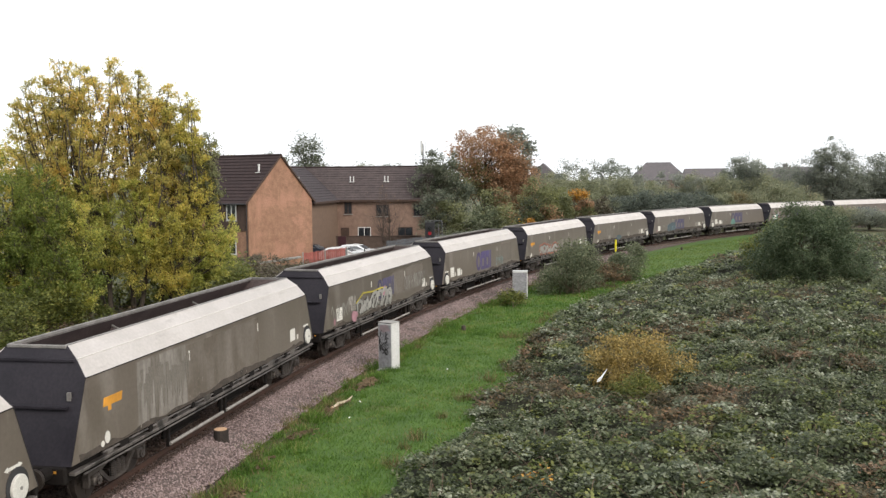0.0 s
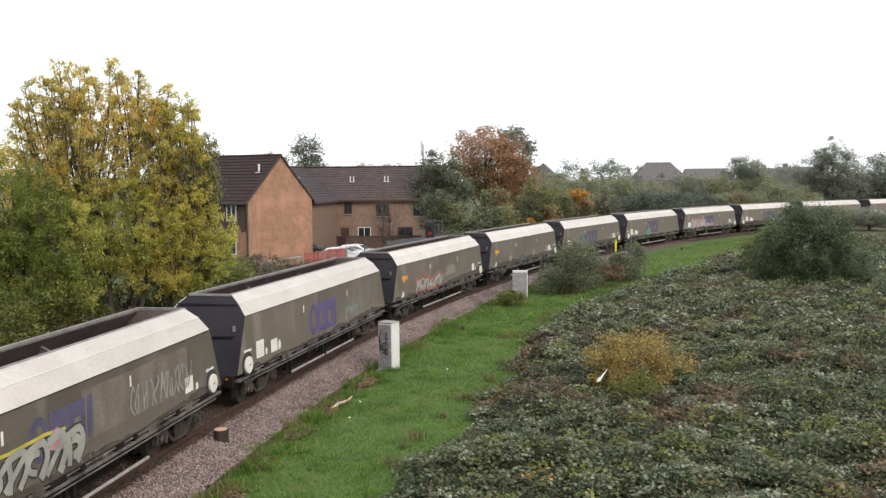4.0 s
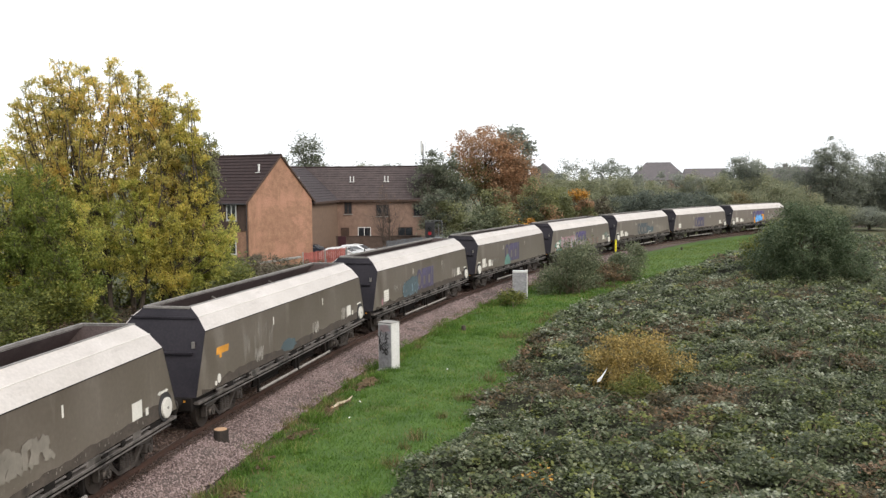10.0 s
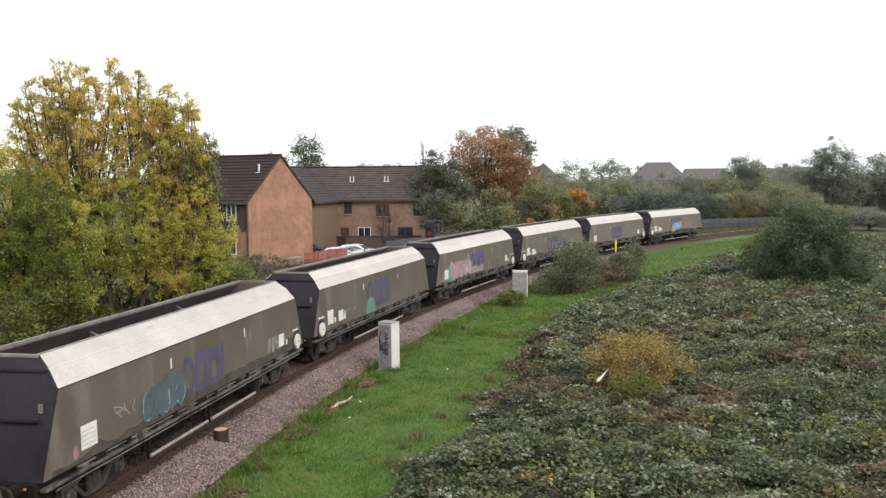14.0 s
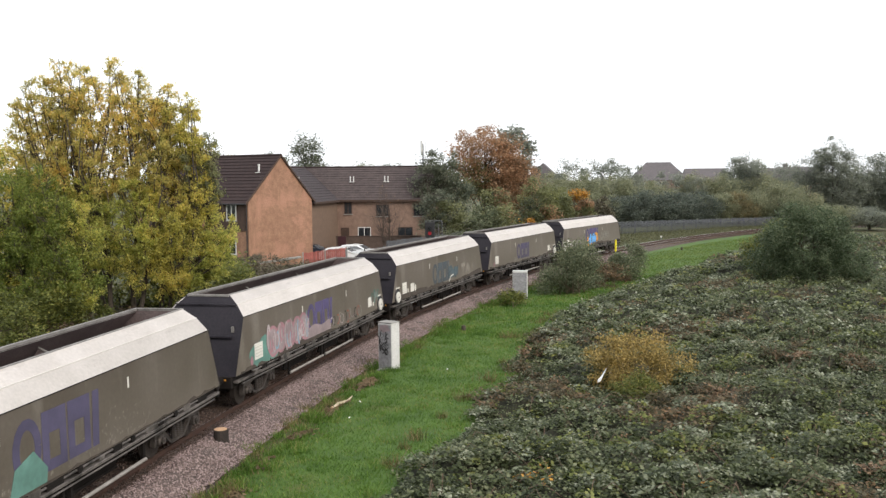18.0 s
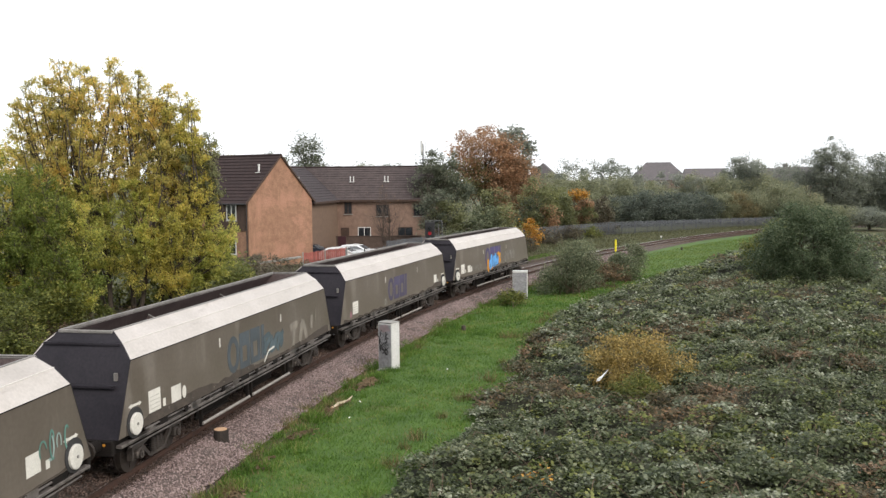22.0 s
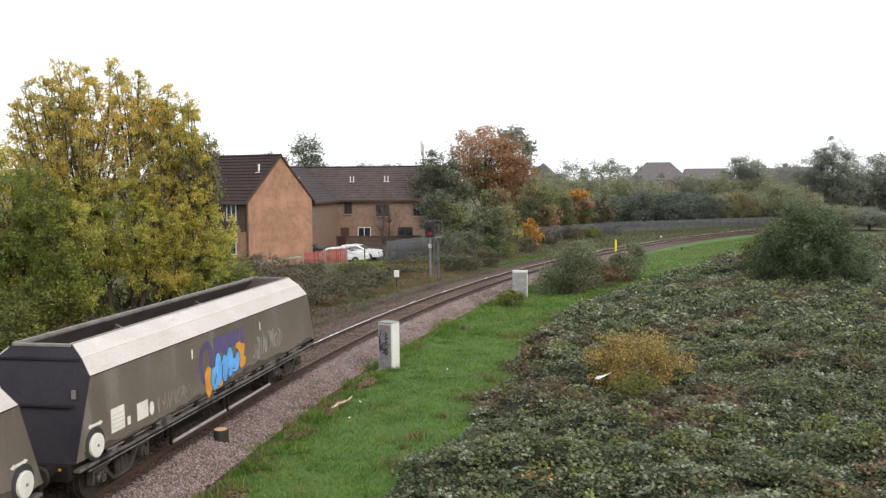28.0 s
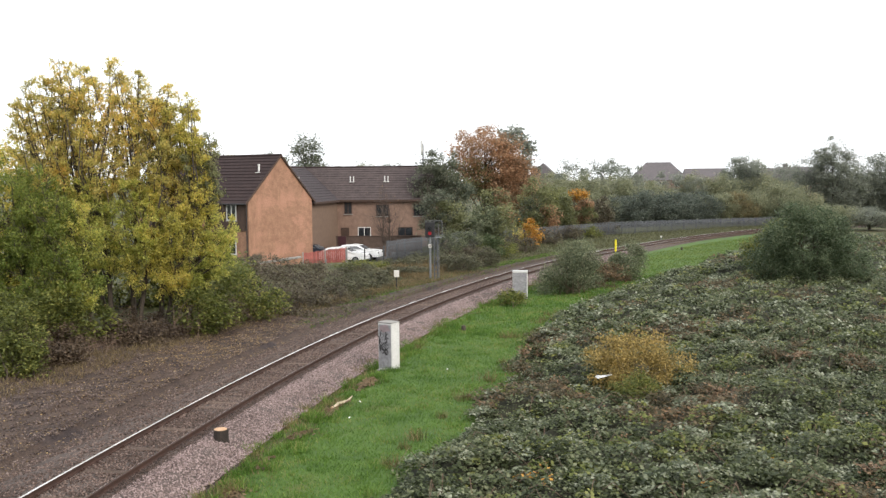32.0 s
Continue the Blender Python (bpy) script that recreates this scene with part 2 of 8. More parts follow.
M["concrete"] = surface("pale_concrete", (0.234, 0.226, 0.211), (0.343, 0.332, 0.312), 3, 0.9, bump=0.3)
M["yellow"] = paint("yellow_post_paint", (0.78, 0.66, 0.03), 0.5, wear=0.15)
M["black"] = paint("black_signal_paint", (0.022, 0.022, 0.024), 0.6, wear=0.3)
M["bark"] = surface("dark_bark", (0.045, 0.036, 0.028), (0.10, 0.082, 0.062), 5, 0.95, bump=0.6, fine=20, stretch=(3, 3, 0.6))
M["stump_bark"] = surface("wet_dark_bark", (0.018, 0.014, 0.012), (0.05, 0.038, 0.031), 9, 0.9, bump=0.8, fine=30, stretch=(3, 3, 0.6))
M["bare_wood"] = surface("weathered_bare_wood", (0.36, 0.29, 0.19), (0.56, 0.48, 0.35), 8, 0.85, bump=0.15)
M["cut_wood"] = surface("fresh_cut_wood", (0.50, 0.30, 0.17), (0.66, 0.44, 0.28), 8, 0.8, bump=0.1)
M["twig_dark"] = surface("dull_brown_twig", (0.075, 0.055, 0.045), (0.13, 0.098, 0.08), 4, 0.95, bump=0.2)
M["twig"] = surface("dry_twig", (0.13, 0.085, 0.06), (0.22, 0.155, 0.11), 4, 0.95, bump=0.2)
M["car_white"] = paint("white_car_paint", (0.80, 0.81, 0.82), 0.2, wear=0.05)
M["car_dark"] = paint("dark_car_paint", (0.03, 0.035, 0.05), 0.2, wear=0.1)
# Lifted grey base puts the sky's reflection into the car glass colour.
M["car_glass"] = surface("sky_reflecting_car_glass", (0.10, 0.108, 0.115), (0.15, 0.158, 0.165), 2, 0.08, bump=0, spec=0.9)
M["tyre"] = paint("black_rubber", (0.02, 0.02, 0.02), 0.8)
M["asphalt"] = surface("car_park_asphalt", (0.045, 0.045, 0.047), (0.075, 0.074, 0.073), 2, 0.9, bump=0.4, fine=30)
M["plastic"] = paint("white_plastic_scrap", (0.82, 0.83, 0.83), 0.5, wear=0.1)
red = bpy.data.materials.new("red_signal_light")
red.use_nodes = True
red.node_tree.nodes["Principled BSDF"].inputs["Base Color"].default_value = (0.30, 0.01, 0.015, 1)
red.node_tree.nodes["Principled BSDF"].inputs["Emission Color"].default_value = (1.0, 0.03, 0.07, 1)
red.node_tree.nodes["Principled BSDF"].inputs["Emission Strength"].default_value = 0.09
M["red_light"] = red

M["leaf_yellow"] = leafy("autumn_yellow_leaves", ((0.0, (0.29, 0.30, 0.085)), (0.35, (0.53, 0.50, 0.13)), (0.7, (0.72, 0.63, 0.165)), (1.0, (0.80, 0.63, 0.18))), 0.35, 0.4, 0.65)
M["leaf_lime"] = leafy("lime_yellow_leaves", ((0.0, (0.26, 0.30, 0.08)), (0.45, (0.49, 0.51, 0.135)), (0.8, (0.67, 0.63, 0.17)), (1.0, (0.78, 0.64, 0.19))), 0.45, 0.4, 0.66)
M["leaf_ash"] = leafy("pale_olive_yellow_leaves", ((0.0, (0.34, 0.33, 0.11)), (0.5, (0.60, 0.53, 0.18)), (0.85, (0.78, 0.64, 0.22)), (1.0, (0.86, 0.62, 0.20))), 0.5, 0.35, 0.68)
M["leaf_gold"] = leafy("golden_leaves", ((0.0, (0.40, 0.40, 0.13)), (0.4, (0.66, 0.58, 0.18)), (0.75, (0.84, 0.67, 0.21)), (1.0, (0.90, 0.63, 0.20))), 0.55, 0.5, 0.68)
M["leaf_olive"] = leafy("olive_leaves", ((0.0, (0.08, 0.10, 0.03)), (0.5, (0.17, 0.195, 0.055)), (1.0, (0.30, 0.29, 0.08))), 0.4, 0.35, 0.5)
M["leaf_green"] = leafy("fresh_green_leaves", ((0.0, (0.10, 0.14, 0.03)), (0.5, (0.195, 0.245, 0.052)), (0.85, (0.29, 0.325, 0.072)), (1.0, (0.39, 0.37, 0.09))), 0.35, 0.35, 0.52)
M["leaf_dark"] = leafy("dark_green_leaves", ((0.0, (0.046, 0.066, 0.03)), (0.5, (0.085, 0.118, 0.05)), (1.0, (0.155, 0.185, 0.085))), 0.4, 0.3, 0.4)
M["leaf_grey"] = leafy("grey_green_leaves", ((0.0, (0.085, 0.10, 0.06)), (0.5, (0.165, 0.19, 0.11)), (1.0, (0.28, 0.30, 0.18))), 0.8, 0.35, 0.45)
M["leaf_rust"] = leafy("rust_red_leaves", ((0.0, (0.20, 0.15, 0.10)), (0.5, (0.40, 0.24, 0.14)), (1.0, (0.56, 0.345, 0.20))), 0.3, 0.4, 0.55)
M["leaf_orange"] = leafy("bright_orange_leaves", ((0.0, (0.24, 0.16, 0.04)), (0.5, (0.52, 0.25, 0.045)), (1.0, (0.66, 0.38, 0.08))), 0.6, 0.35)
M["leaf_tan"] = leafy("tan_feathery_leaves", ((0.0, (0.155, 0.125, 0.045)), (0.5, (0.34, 0.25, 0.08)), (1.0, (0.50, 0.37, 0.135))), 1.2, 0.35, 0.4)
M["leaf_mid"] = leafy("dull_olive_leaves", ((0.0, (0.135, 0.15, 0.075)), (0.5, (0.225, 0.24, 0.115)), (1.0, (0.34, 0.335, 0.165))), 0.3, 0.4, 0.55)
M["leaf_row"] = leafy("blue_green_hedge_leaves", ((0.0, (0.083, 0.102, 0.087)), (0.5, (0.124, 0.146, 0.118)), (1.0, (0.177, 0.198, 0.147))), 0.08, 0.3, 0.4)
M["leaf_slate"] = leafy("dark_slate_green_leaves", ((0.0, (0.095, 0.112, 0.082)), (0.5, (0.165, 0.185, 0.13)), (1.0, (0.25, 0.265, 0.18))), 0.3, 0.35, 0.55)
M["leaf_brown"] = leafy("brown_dry_leaves", ((0.0, (0.085, 0.058, 0.035)), (0.5, (0.165, 0.115, 0.065)), (1.0, (0.26, 0.18, 0.10))), 0.4, 0.3, 0.35)
M["leaf_dun"] = leafy("grey_brown_dead_leaves", ((0.0, (0.066, 0.054, 0.04)), (0.5, (0.128, 0.106, 0.075)), (0.8, (0.135, 0.125, 0.075)), (1.0, (0.20, 0.172, 0.105))), 0.5, 0.35, 0.35)
# Darker copy of the olive leaves, with tree shade put into the colour.
M["leaf_shade"] = leafy("shaded_olive_leaves", ((0.0, (0.06, 0.072, 0.02)), (0.5, (0.125, 0.145, 0.038)), (0.85, (0.20, 0.215, 0.055)), (1.0, (0.30, 0.29, 0.075))), 0.5, 0.4, 0.45)
M["leaf_umber"] = leafy("dark_umber_dead_leaves", ((0.0, (0.045, 0.032, 0.023)), (0.5, (0.09, 0.064, 0.043)), (1.0, (0.16, 0.115, 0.073))), 0.5, 0.35, 0.3)
M["leaf_scrub"] = leafy("dull_grey_green_scrub_leaves", ((0.0, (0.06, 0.06, 0.038)), (0.5, (0.115, 0.115, 0.07)), (1.0, (0.19, 0.185, 0.11))), 0.6, 0.4, 0.4)
M["leaf_bramble"] = leafy("bramble_leaves", ((0.0, (0.027, 0.037, 0.016)), (0.35, (0.068, 0.086, 0.036)), (0.7, (0.135, 0.16, 0.076)), (1.0, (0.24, 0.255, 0.148))), 0.7, 0.4, 0.35)
# Darker copy of the bramble leaves, with shade put into the colour.
M["leaf_bramble_dark"] = leafy("shaded_bramble_leaves", ((0.0, (0.018, 0.026, 0.011)), (0.5, (0.045, 0.06, 0.024)), (1.0, (0.10, 0.12, 0.052))), 0.7, 0.3, 0.3)
M["leaf_bramble_lime"] = leafy("young_bramble_leaves", ((0.0, (0.068, 0.092, 0.028)), (0.5, (0.165, 0.195, 0.056)), (1.0, (0.285, 0.29, 0.095))), 0.8, 0.35, 0.4)
M["leaf_pale"] = leafy("pale_bramble_tips", ((0.0, (0.075, 0.096, 0.056)), (0.4, (0.165, 0.188, 0.118)), (0.8, (0.28, 0.303, 0.205)), (1.0, (0.43, 0.445, 0.335))), 0.8, 0.35, 0.35)
M["leaf_bush"] = leafy("glossy_bush_leaves", ((0.0, (0.050, 0.075, 0.039)), (0.5, (0.097, 0.132, 0.069)), (0.85, (0.151, 0.189, 0.103)), (1.0, (0.210, 0.246, 0.142))), 0.7, 0.4, 0.4)
# Leaves of the far woods: lifted and greyed so the colour carries haze.
M["leaf_far_tan"] = leafy("hazed_distant_tan_leaves", ((0.0, (0.17, 0.155, 0.09)), (0.5, (0.25, 0.215, 0.115)), (1.0, (0.33, 0.27, 0.14))), 0.1, 0.3, 0.5)
M["leaf_far"] = leafy("hazed_distant_leaves", ((0.0, (0.180, 0.198, 0.130)), (0.5, (0.270, 0.287, 0.175)), (1.0, (0.370, 0.356, 0.215))), 0.08, 0.4, 0.5)
M["leaf_far_dark"] = leafy("hazed_distant_dark_leaves", ((0.0, (0.19, 0.21, 0.185)), (0.5, (0.27, 0.29, 0.24)), (1.0, (0.36, 0.375, 0.28))), 0.08, 0.35, 0.66)
M["blade"] = leafy("grass_blades", ((0.0, (0.05, 0.112, 0.015)), (0.45, (0.094, 0.182, 0.026)), (0.85, (0.15, 0.245, 0.041)), (1.0, (0.23, 0.235, 0.08))), 0.7, 0.5, 0.3)
M["blade_tan"] = leafy("tan_dead_grass", ((0.0, (0.085, 0.065, 0.032)), (0.5, (0.165, 0.122, 0.06)), (1.0, (0.27, 0.205, 0.11))), 0.5, 0.35, 0.25)
M["blade_dull"] = leafy("dull_olive_grass", ((0.0, (0.05, 0.058, 0.028)), (0.5, (0.10, 0.105, 0.05)), (1.0, (0.165, 0.155, 0.08))), 0.35, 0.35, 0.25)
# Far verge blades: paler and yellower, the sunlit look put into the colour.
M["blade_far"] = leafy("sunlit_far_grass", ((0.0, (0.085, 0.145, 0.03)), (0.5, (0.13, 0.195, 0.043)), (1.0, (0.19, 0.235, 0.068))), 0.3, 0.35, 0.3)
M["blade_dry"] = leafy("dry_grass_blades", ((0.0, (0.07, 0.085, 0.025)), (0.5, (0.15, 0.13, 0.05)), (1.0, (0.26, 0.20, 0.10))), 0.35, 0.3, 0.25)


# ---- mesh building ----
class Shape:
    """Collects vertices and faces of one part."""

    def __init__(self):
        self.v, self.f = [], []

    def add(self, verts, faces, m=None):
        n = len(self.v)
        self.v += [tuple(m @ Vector(p)) if m else tuple(p) for p in verts]
        self.f += [tuple(n + i for i in face) for face in faces]
        return self

    def box(self, x0, x1, y0, y1, z0, z1, m=None, chamfer=0.0):
        c = chamfer
        if not c:
            p = [(x, y, z) for z in (z0, z1) for y in (y0, y1) for x in (x0, x1)]
            return self.add(p, [(0, 2, 3, 1), (4, 5, 7, 6), (0, 1, 5, 4), (2, 6, 7, 3), (0, 4, 6, 2), (1, 3, 7, 5)], m)
        ring = [(x0 + c, y0), (x1 - c, y0), (x1, y0 + c), (x1, y1 - c), (x1 - c, y1), (x0 + c, y1), (x0, y1 - c), (x0, y0 + c)]
        cx, cy, sx, sy = (x0 + x1) / 2, (y0 + y1) / 2, (x1 - x0) / 2, (y1 - y0) / 2
        small = [(cx + (x - cx) * (sx - c) / sx, cy + (y - cy) * (sy - c) / sy) for x, y in ring]
        p = [(*q, z0) for q in small] + [(*q, z0 + c) for q in ring] + [(*q, z1 - c) for q in ring] + [(*q, z1) for q in small]
        f = [tuple(range(7, -1, -1)), tuple(range(24, 32))]
        for k in range(3):
            f += [(k * 8 + i, k * 8 + (i + 1) % 8, k * 8 + 8 + (i + 1) % 8, k * 8 + 8 + i) for i in range(8)]
        return self.add(p, f, m)

    def tube(self, path, radii, n=8, caps=True, m=None):
        path = [Vector(p) for p in path]
        if not hasattr(radii, "__len__"):
            radii = [radii] * len(path)
        p, f = [], []
        for i, c in enumerate(path):
            d = (path[min(i + 1, len(path) - 1)] - path[max(i - 1, 0)]).normalized()
            a = d.cross(Vector((0.0, 0.0, 1.0)) if abs(d.z) < 0.9 else Vector((1.0, 0.0, 0.0))).normalized()
            b = d.cross(a)
            p += [c + (a * math.cos(6.28319 * j / n) + b * math.sin(6.28319 * j / n)) * radii[i] for j in range(n)]
        for i in range(len(path) - 1):
            f += [(i * n + j, i * n + (j + 1) % n, (i + 1) * n + (j + 1) % n, (i + 1) * n + j) for j in range(n)]
        if caps:
            f += [tuple(range(n - 1, -1, -1)), tuple(range((len(path) - 1) * n, len(path) * n))]
        return self.add(p, f, m)

    def plate(self, outline, offset, m=None):
        """A flat polygon given thickness along offset."""
        n, o = len(outline), Vector(offset)
        p = [Vector(q) for q in outline] + [Vector(q) + o for q in outline]
        f = [tuple(range(n - 1, -1, -1)), tuple(range(n, 2 * n))] + [(i, (i + 1) % n, n + (i + 1) % n, n + i) for i in range(n)]
        return self.add(p, f, m)

    def mesh(self, name, smooth=False):
        me = bpy.data.meshes.new(name)
        me.from_pydata(self.v, [], self.f)
        if smooth:
            me.polygons.foreach_set("use_smooth", [True] * len(self.f))
        me.update()
        bm = bmesh.new()
        bm.from_mesh(me)
        bmesh.ops.recalc_face_normals(bm, faces=bm.faces)
        bm.to_mesh(me)
        bm.free()
        return me


def part(name, shape, material, parent, label="", smooth=False, at=None):
    me = shape.mesh(name, smooth) if isinstance(shape, Shape) else shape
    if not me.materials:
        me.materials.append(M[material])
    ob = new(name, me)
    if parent is not None:
        ob.parent = parent
    if at is not None:
        ob.matrix_basis = at
    if label:
        ob["label"] = label
    return ob


def thing(name, m, label, category, group="", kind=""):
    ob = new(name)
    ob.empty_display_size = 0.2
    ob.matrix_basis = m
    return tagged(ob, label, category, group, kind)


def quads(name, corners, material, smooth=False):
    """A mesh of loose four-cornered pieces; corners: an array (n, 4, 3)."""
    n = len(corners)
    me = bpy.data.meshes.new(name)
    me.vertices.add(n * 4)
    me.vertices.foreach_set("co", np.ascontiguousarray(corners, dtype=np.float32).ravel())
    me.loops.add(n * 4)
    me.loops.foreach_set("vertex_index", np.arange(n * 4, dtype=np.int32))
    me.polygons.add(n)
    me.polygons.foreach_set("loop_start", np.arange(0, n * 4, 4, dtype=np.int32))
    me.update(calc_edges=True)
    me.materials.append(M[material])
    return me


def leaf_quads(pts, size, rng, up=0.5, long=1.6, droop=0.0):
    """A diamond leaf at each point, turned at random, its face tending upwards by up."""
    n = len(pts)
    nrm = rng.normal(size=(n, 3)) * (1 - up * 0.6)
    nrm[:, 2] = abs(nrm[:, 2]) + up
    nrm /= np.linalg.norm(nrm, axis=1)[:, None]
    a = np.cross(nrm, rng.normal(size=(n, 3)))
    if droop:
        a[:, 2] -= droop * np.linalg.norm(a, axis=1)
    a /= np.linalg.norm(a, axis=1)[:, None] + 1e-9
    b = np.cross(nrm, a)
    s = (size * rng.uniform(0.6, 1.35, n))[:, None]
    a, b = a * s * 0.5 * long, b * s * 0.5
    return np.stack([pts - a, pts - a * 0.1 + b, pts + a, pts - a * 0.1 - b], 1)


def grid_mesh(name, P, material, smooth=True):
    """A sheet from an array of points (rows, columns, 3)."""
    r, c = P.shape[:2]
    i = np.arange(r * c).reshape(r, c)
    f = np.stack([i[:-1, :-1], i[:-1, 1:], i[1:, 1:], i[1:, :-1]], -1).reshape(-1, 4)
    me = bpy.data.meshes.new(name)
    me.from_pydata(P.reshape(-1, 3).tolist(), [], f.tolist())
    if smooth:
        me.polygons.foreach_set("use_smooth", [True] * len(me.polygons))
    me.update()
    if me.polygons[0].normal.z < 0:
        me.flip_normals()
    me.materials.append(M[material])
    return me


def line_coords(x, y):
    """For arrays of places: metres along the line and to its right."""
    x, y = np.asarray(x, float), np.asarray(y, float)
    best, s, lat = np.full(x.shape, 1e9), np.zeros(x.shape), np.zeros(x.shape)
    for i in range(0, len(LS), 2):
        dx, dy = x - LX[i], y - LY[i]
        d = dx * dx + dy * dy
        near = d < best
        best = np.where(near, d, best)
        c, sn = math.cos(LTH[i]), math.sin(LTH[i])
        s = np.where(near, LS[i] + dx * c + dy * sn, s)
        lat = np.where(near, dx * sn - dy * c, lat)
    return s, lat


def line_points(s, lat):
    s, lat = np.asarray(s, float), np.asarray(lat, float)
    x, y, th = np.interp(s, LS, LX), np.interp(s, LS, LY), np.interp(s, LS, LTH)
    return x + np.sin(th) * lat, y - np.cos(th) * lat


def wobble(x, y, scale, seed=0.0):
    """Smooth uneven heights, between about -1 and 1."""
    x, y = np.asarray(x) * scale + seed, np.asarray(y) * scale - seed * 1.7
    return (np.sin(x * 1.3 + 1.7 * np.sin(y * 0.9)) + np.sin(y * 1.7 + 1.3 * np.sin(x * 1.1 + 2)) + np.sin(x * 2.9 - y * 2.3 + seed)) / 3


def ground_height(x, y):
    s, lat = line_coords(x, y)
    left = np.interp(lat, (-60, -14, -9, -3.5), (0.2, 0.1, -0.2, -0.45))
    z = np.where(lat < -3.5, left, np.where(lat > 3.2, -0.5, -0.62))
    calm = np.clip((abs(lat) - 3) / 4, 0, 1)
    return z + calm * (0.07 * wobble(x, y, 0.5) + 0.12 * wobble(x, y, 0.11, 3))


# ---- ground, one sheet to the horizon ----
def build_ground():
    xs = np.concatenate([[-2500, -1200, -600, -300, -160], np.arange(-90, 121, 2.0), [160, 300, 600, 1200, 2500]])
    ys = np.concatenate([[-2500, -1200, -600, -300, -120], np.arange(-40, 181, 2.0), [240, 400, 700, 1400, 3500]])
    gx, gy = np.meshgrid(xs, ys)
    gz = ground_height(gx, gy)
    far = (abs(gx) > 130) | (gy > 185) | (gy < -50)
    gz[far] = -0.1
    yard = (gx > -15) & (gx < -2.4) & (gy > 79) & (gy < 96)
    gz[yard] = np.minimum(gz[yard], -0.2)
    tagged(new("ground", grid_mesh("ground", np.stack([gx, gy, gz], -1), "ground")), "rough grassy ground beside the railway", "ground", kind="structure")


def soil_heap(x, y):
    """Low heaps of dug earth on the strip behind the track."""
    s, lat = line_coords(x, y)
    h = 0.42 * np.exp(-((s - 0.5) / 1.6) ** 2 - ((lat + 4.9) / 0.7) ** 2) + 0.28 * np.exp(-((s + 4.5) / 1.3) ** 2 - ((lat + 5.2) / 0.7) ** 2)
    return h + np.clip((-lat - 3.2) / 2, 0, 1) * (0.05 * wobble(x, y, 1.6, 6) + 0.03 * wobble(x, y, 4.2, 2))


def strip(name, s0, s1, inner, outer, lift, material, label, steps=7, ds=1.0, category="ground"):
    """A sheet along the line between two offsets, each a number or a function of s."""
    s = np.arange(s0, s1 + 0.1, ds)
    a = inner(s) if callable(inner) else np.full(len(s), inner)
    b = outer(s) if callable(outer) else np.full(len(s), outer)
    f = np.linspace(0, 1, steps)
    lat = a[:, None] * (1 - f) + b[:, None] * f
    x, y = line_points(s[:, None] + 0 * lat, lat)
    z = ground_height(x, y) + lift + (soil_heap(x, y) if name == "cess" else 0)
    if name == "grass_verge":
        z = z + np.interp(s, (50, 85), (0, 0.26))[:, None] * np.clip((4 - lat) / 3, 0, 1)
    z = z - 0.14 * (abs(f - 0.5) > 0.49)
    return tagged(new(name, grid_mesh(name, np.stack([x, y, z], -1), material)), label, category, kind="structure")


def verge_edge(s):
    e = np.interp(s, (-30, -12, -7, 0, 6, 14, 20, 25, 36, 52, 66, 84, 100, 130), (6.2, 7.0, 8.1, 8.6, 8.4, 8.0, 8.3, 9.1, 10.5, 11.4, 10.9, 9.4, 8.4, 8.0))
    return e + 0.35 * np.sin(s * 0.9) + 0.25 * np.sin(s * 2.3 + 1)


def ballast_edge(s):
    return np.interp(s, (-30, -2, 3, 10, 19, 40, 85, 130), (2.6, 2.65, 2.5, 2.3, 2.1, 2.0, 1.16, 1.1)) + 0.12 * np.sin(s * 1.1) + 0.08 * np.sin(s * 2.7)


build_ground()
strip("grass_verge", -34, 104, lambda s: ballast_edge(s) - 0.35, lambda s: verge_edge(s) + 1.2, 0.06, "grass", "mown green grass verge beside the track", 11)
strip("cess", -34, 60, -2.3, lambda s: np.interp(s, (-34, 5, 12, 20, 34, 60), (-15, -14, -8.5, -4.6, -4.4, -4.0)), 0.17, "litter",
      "brown leaf-strewn strip beside the track", 33, 0.5)
strip("track_side_grass", 10, 150, lambda s: np.interp(s, (10, 20, 34, 60, 150), (-6.4, -4.3, -4.2, -3.6, -3.4)), -12.0, 0.035, "bank_soil", "rough grass bank behind the track", 9)


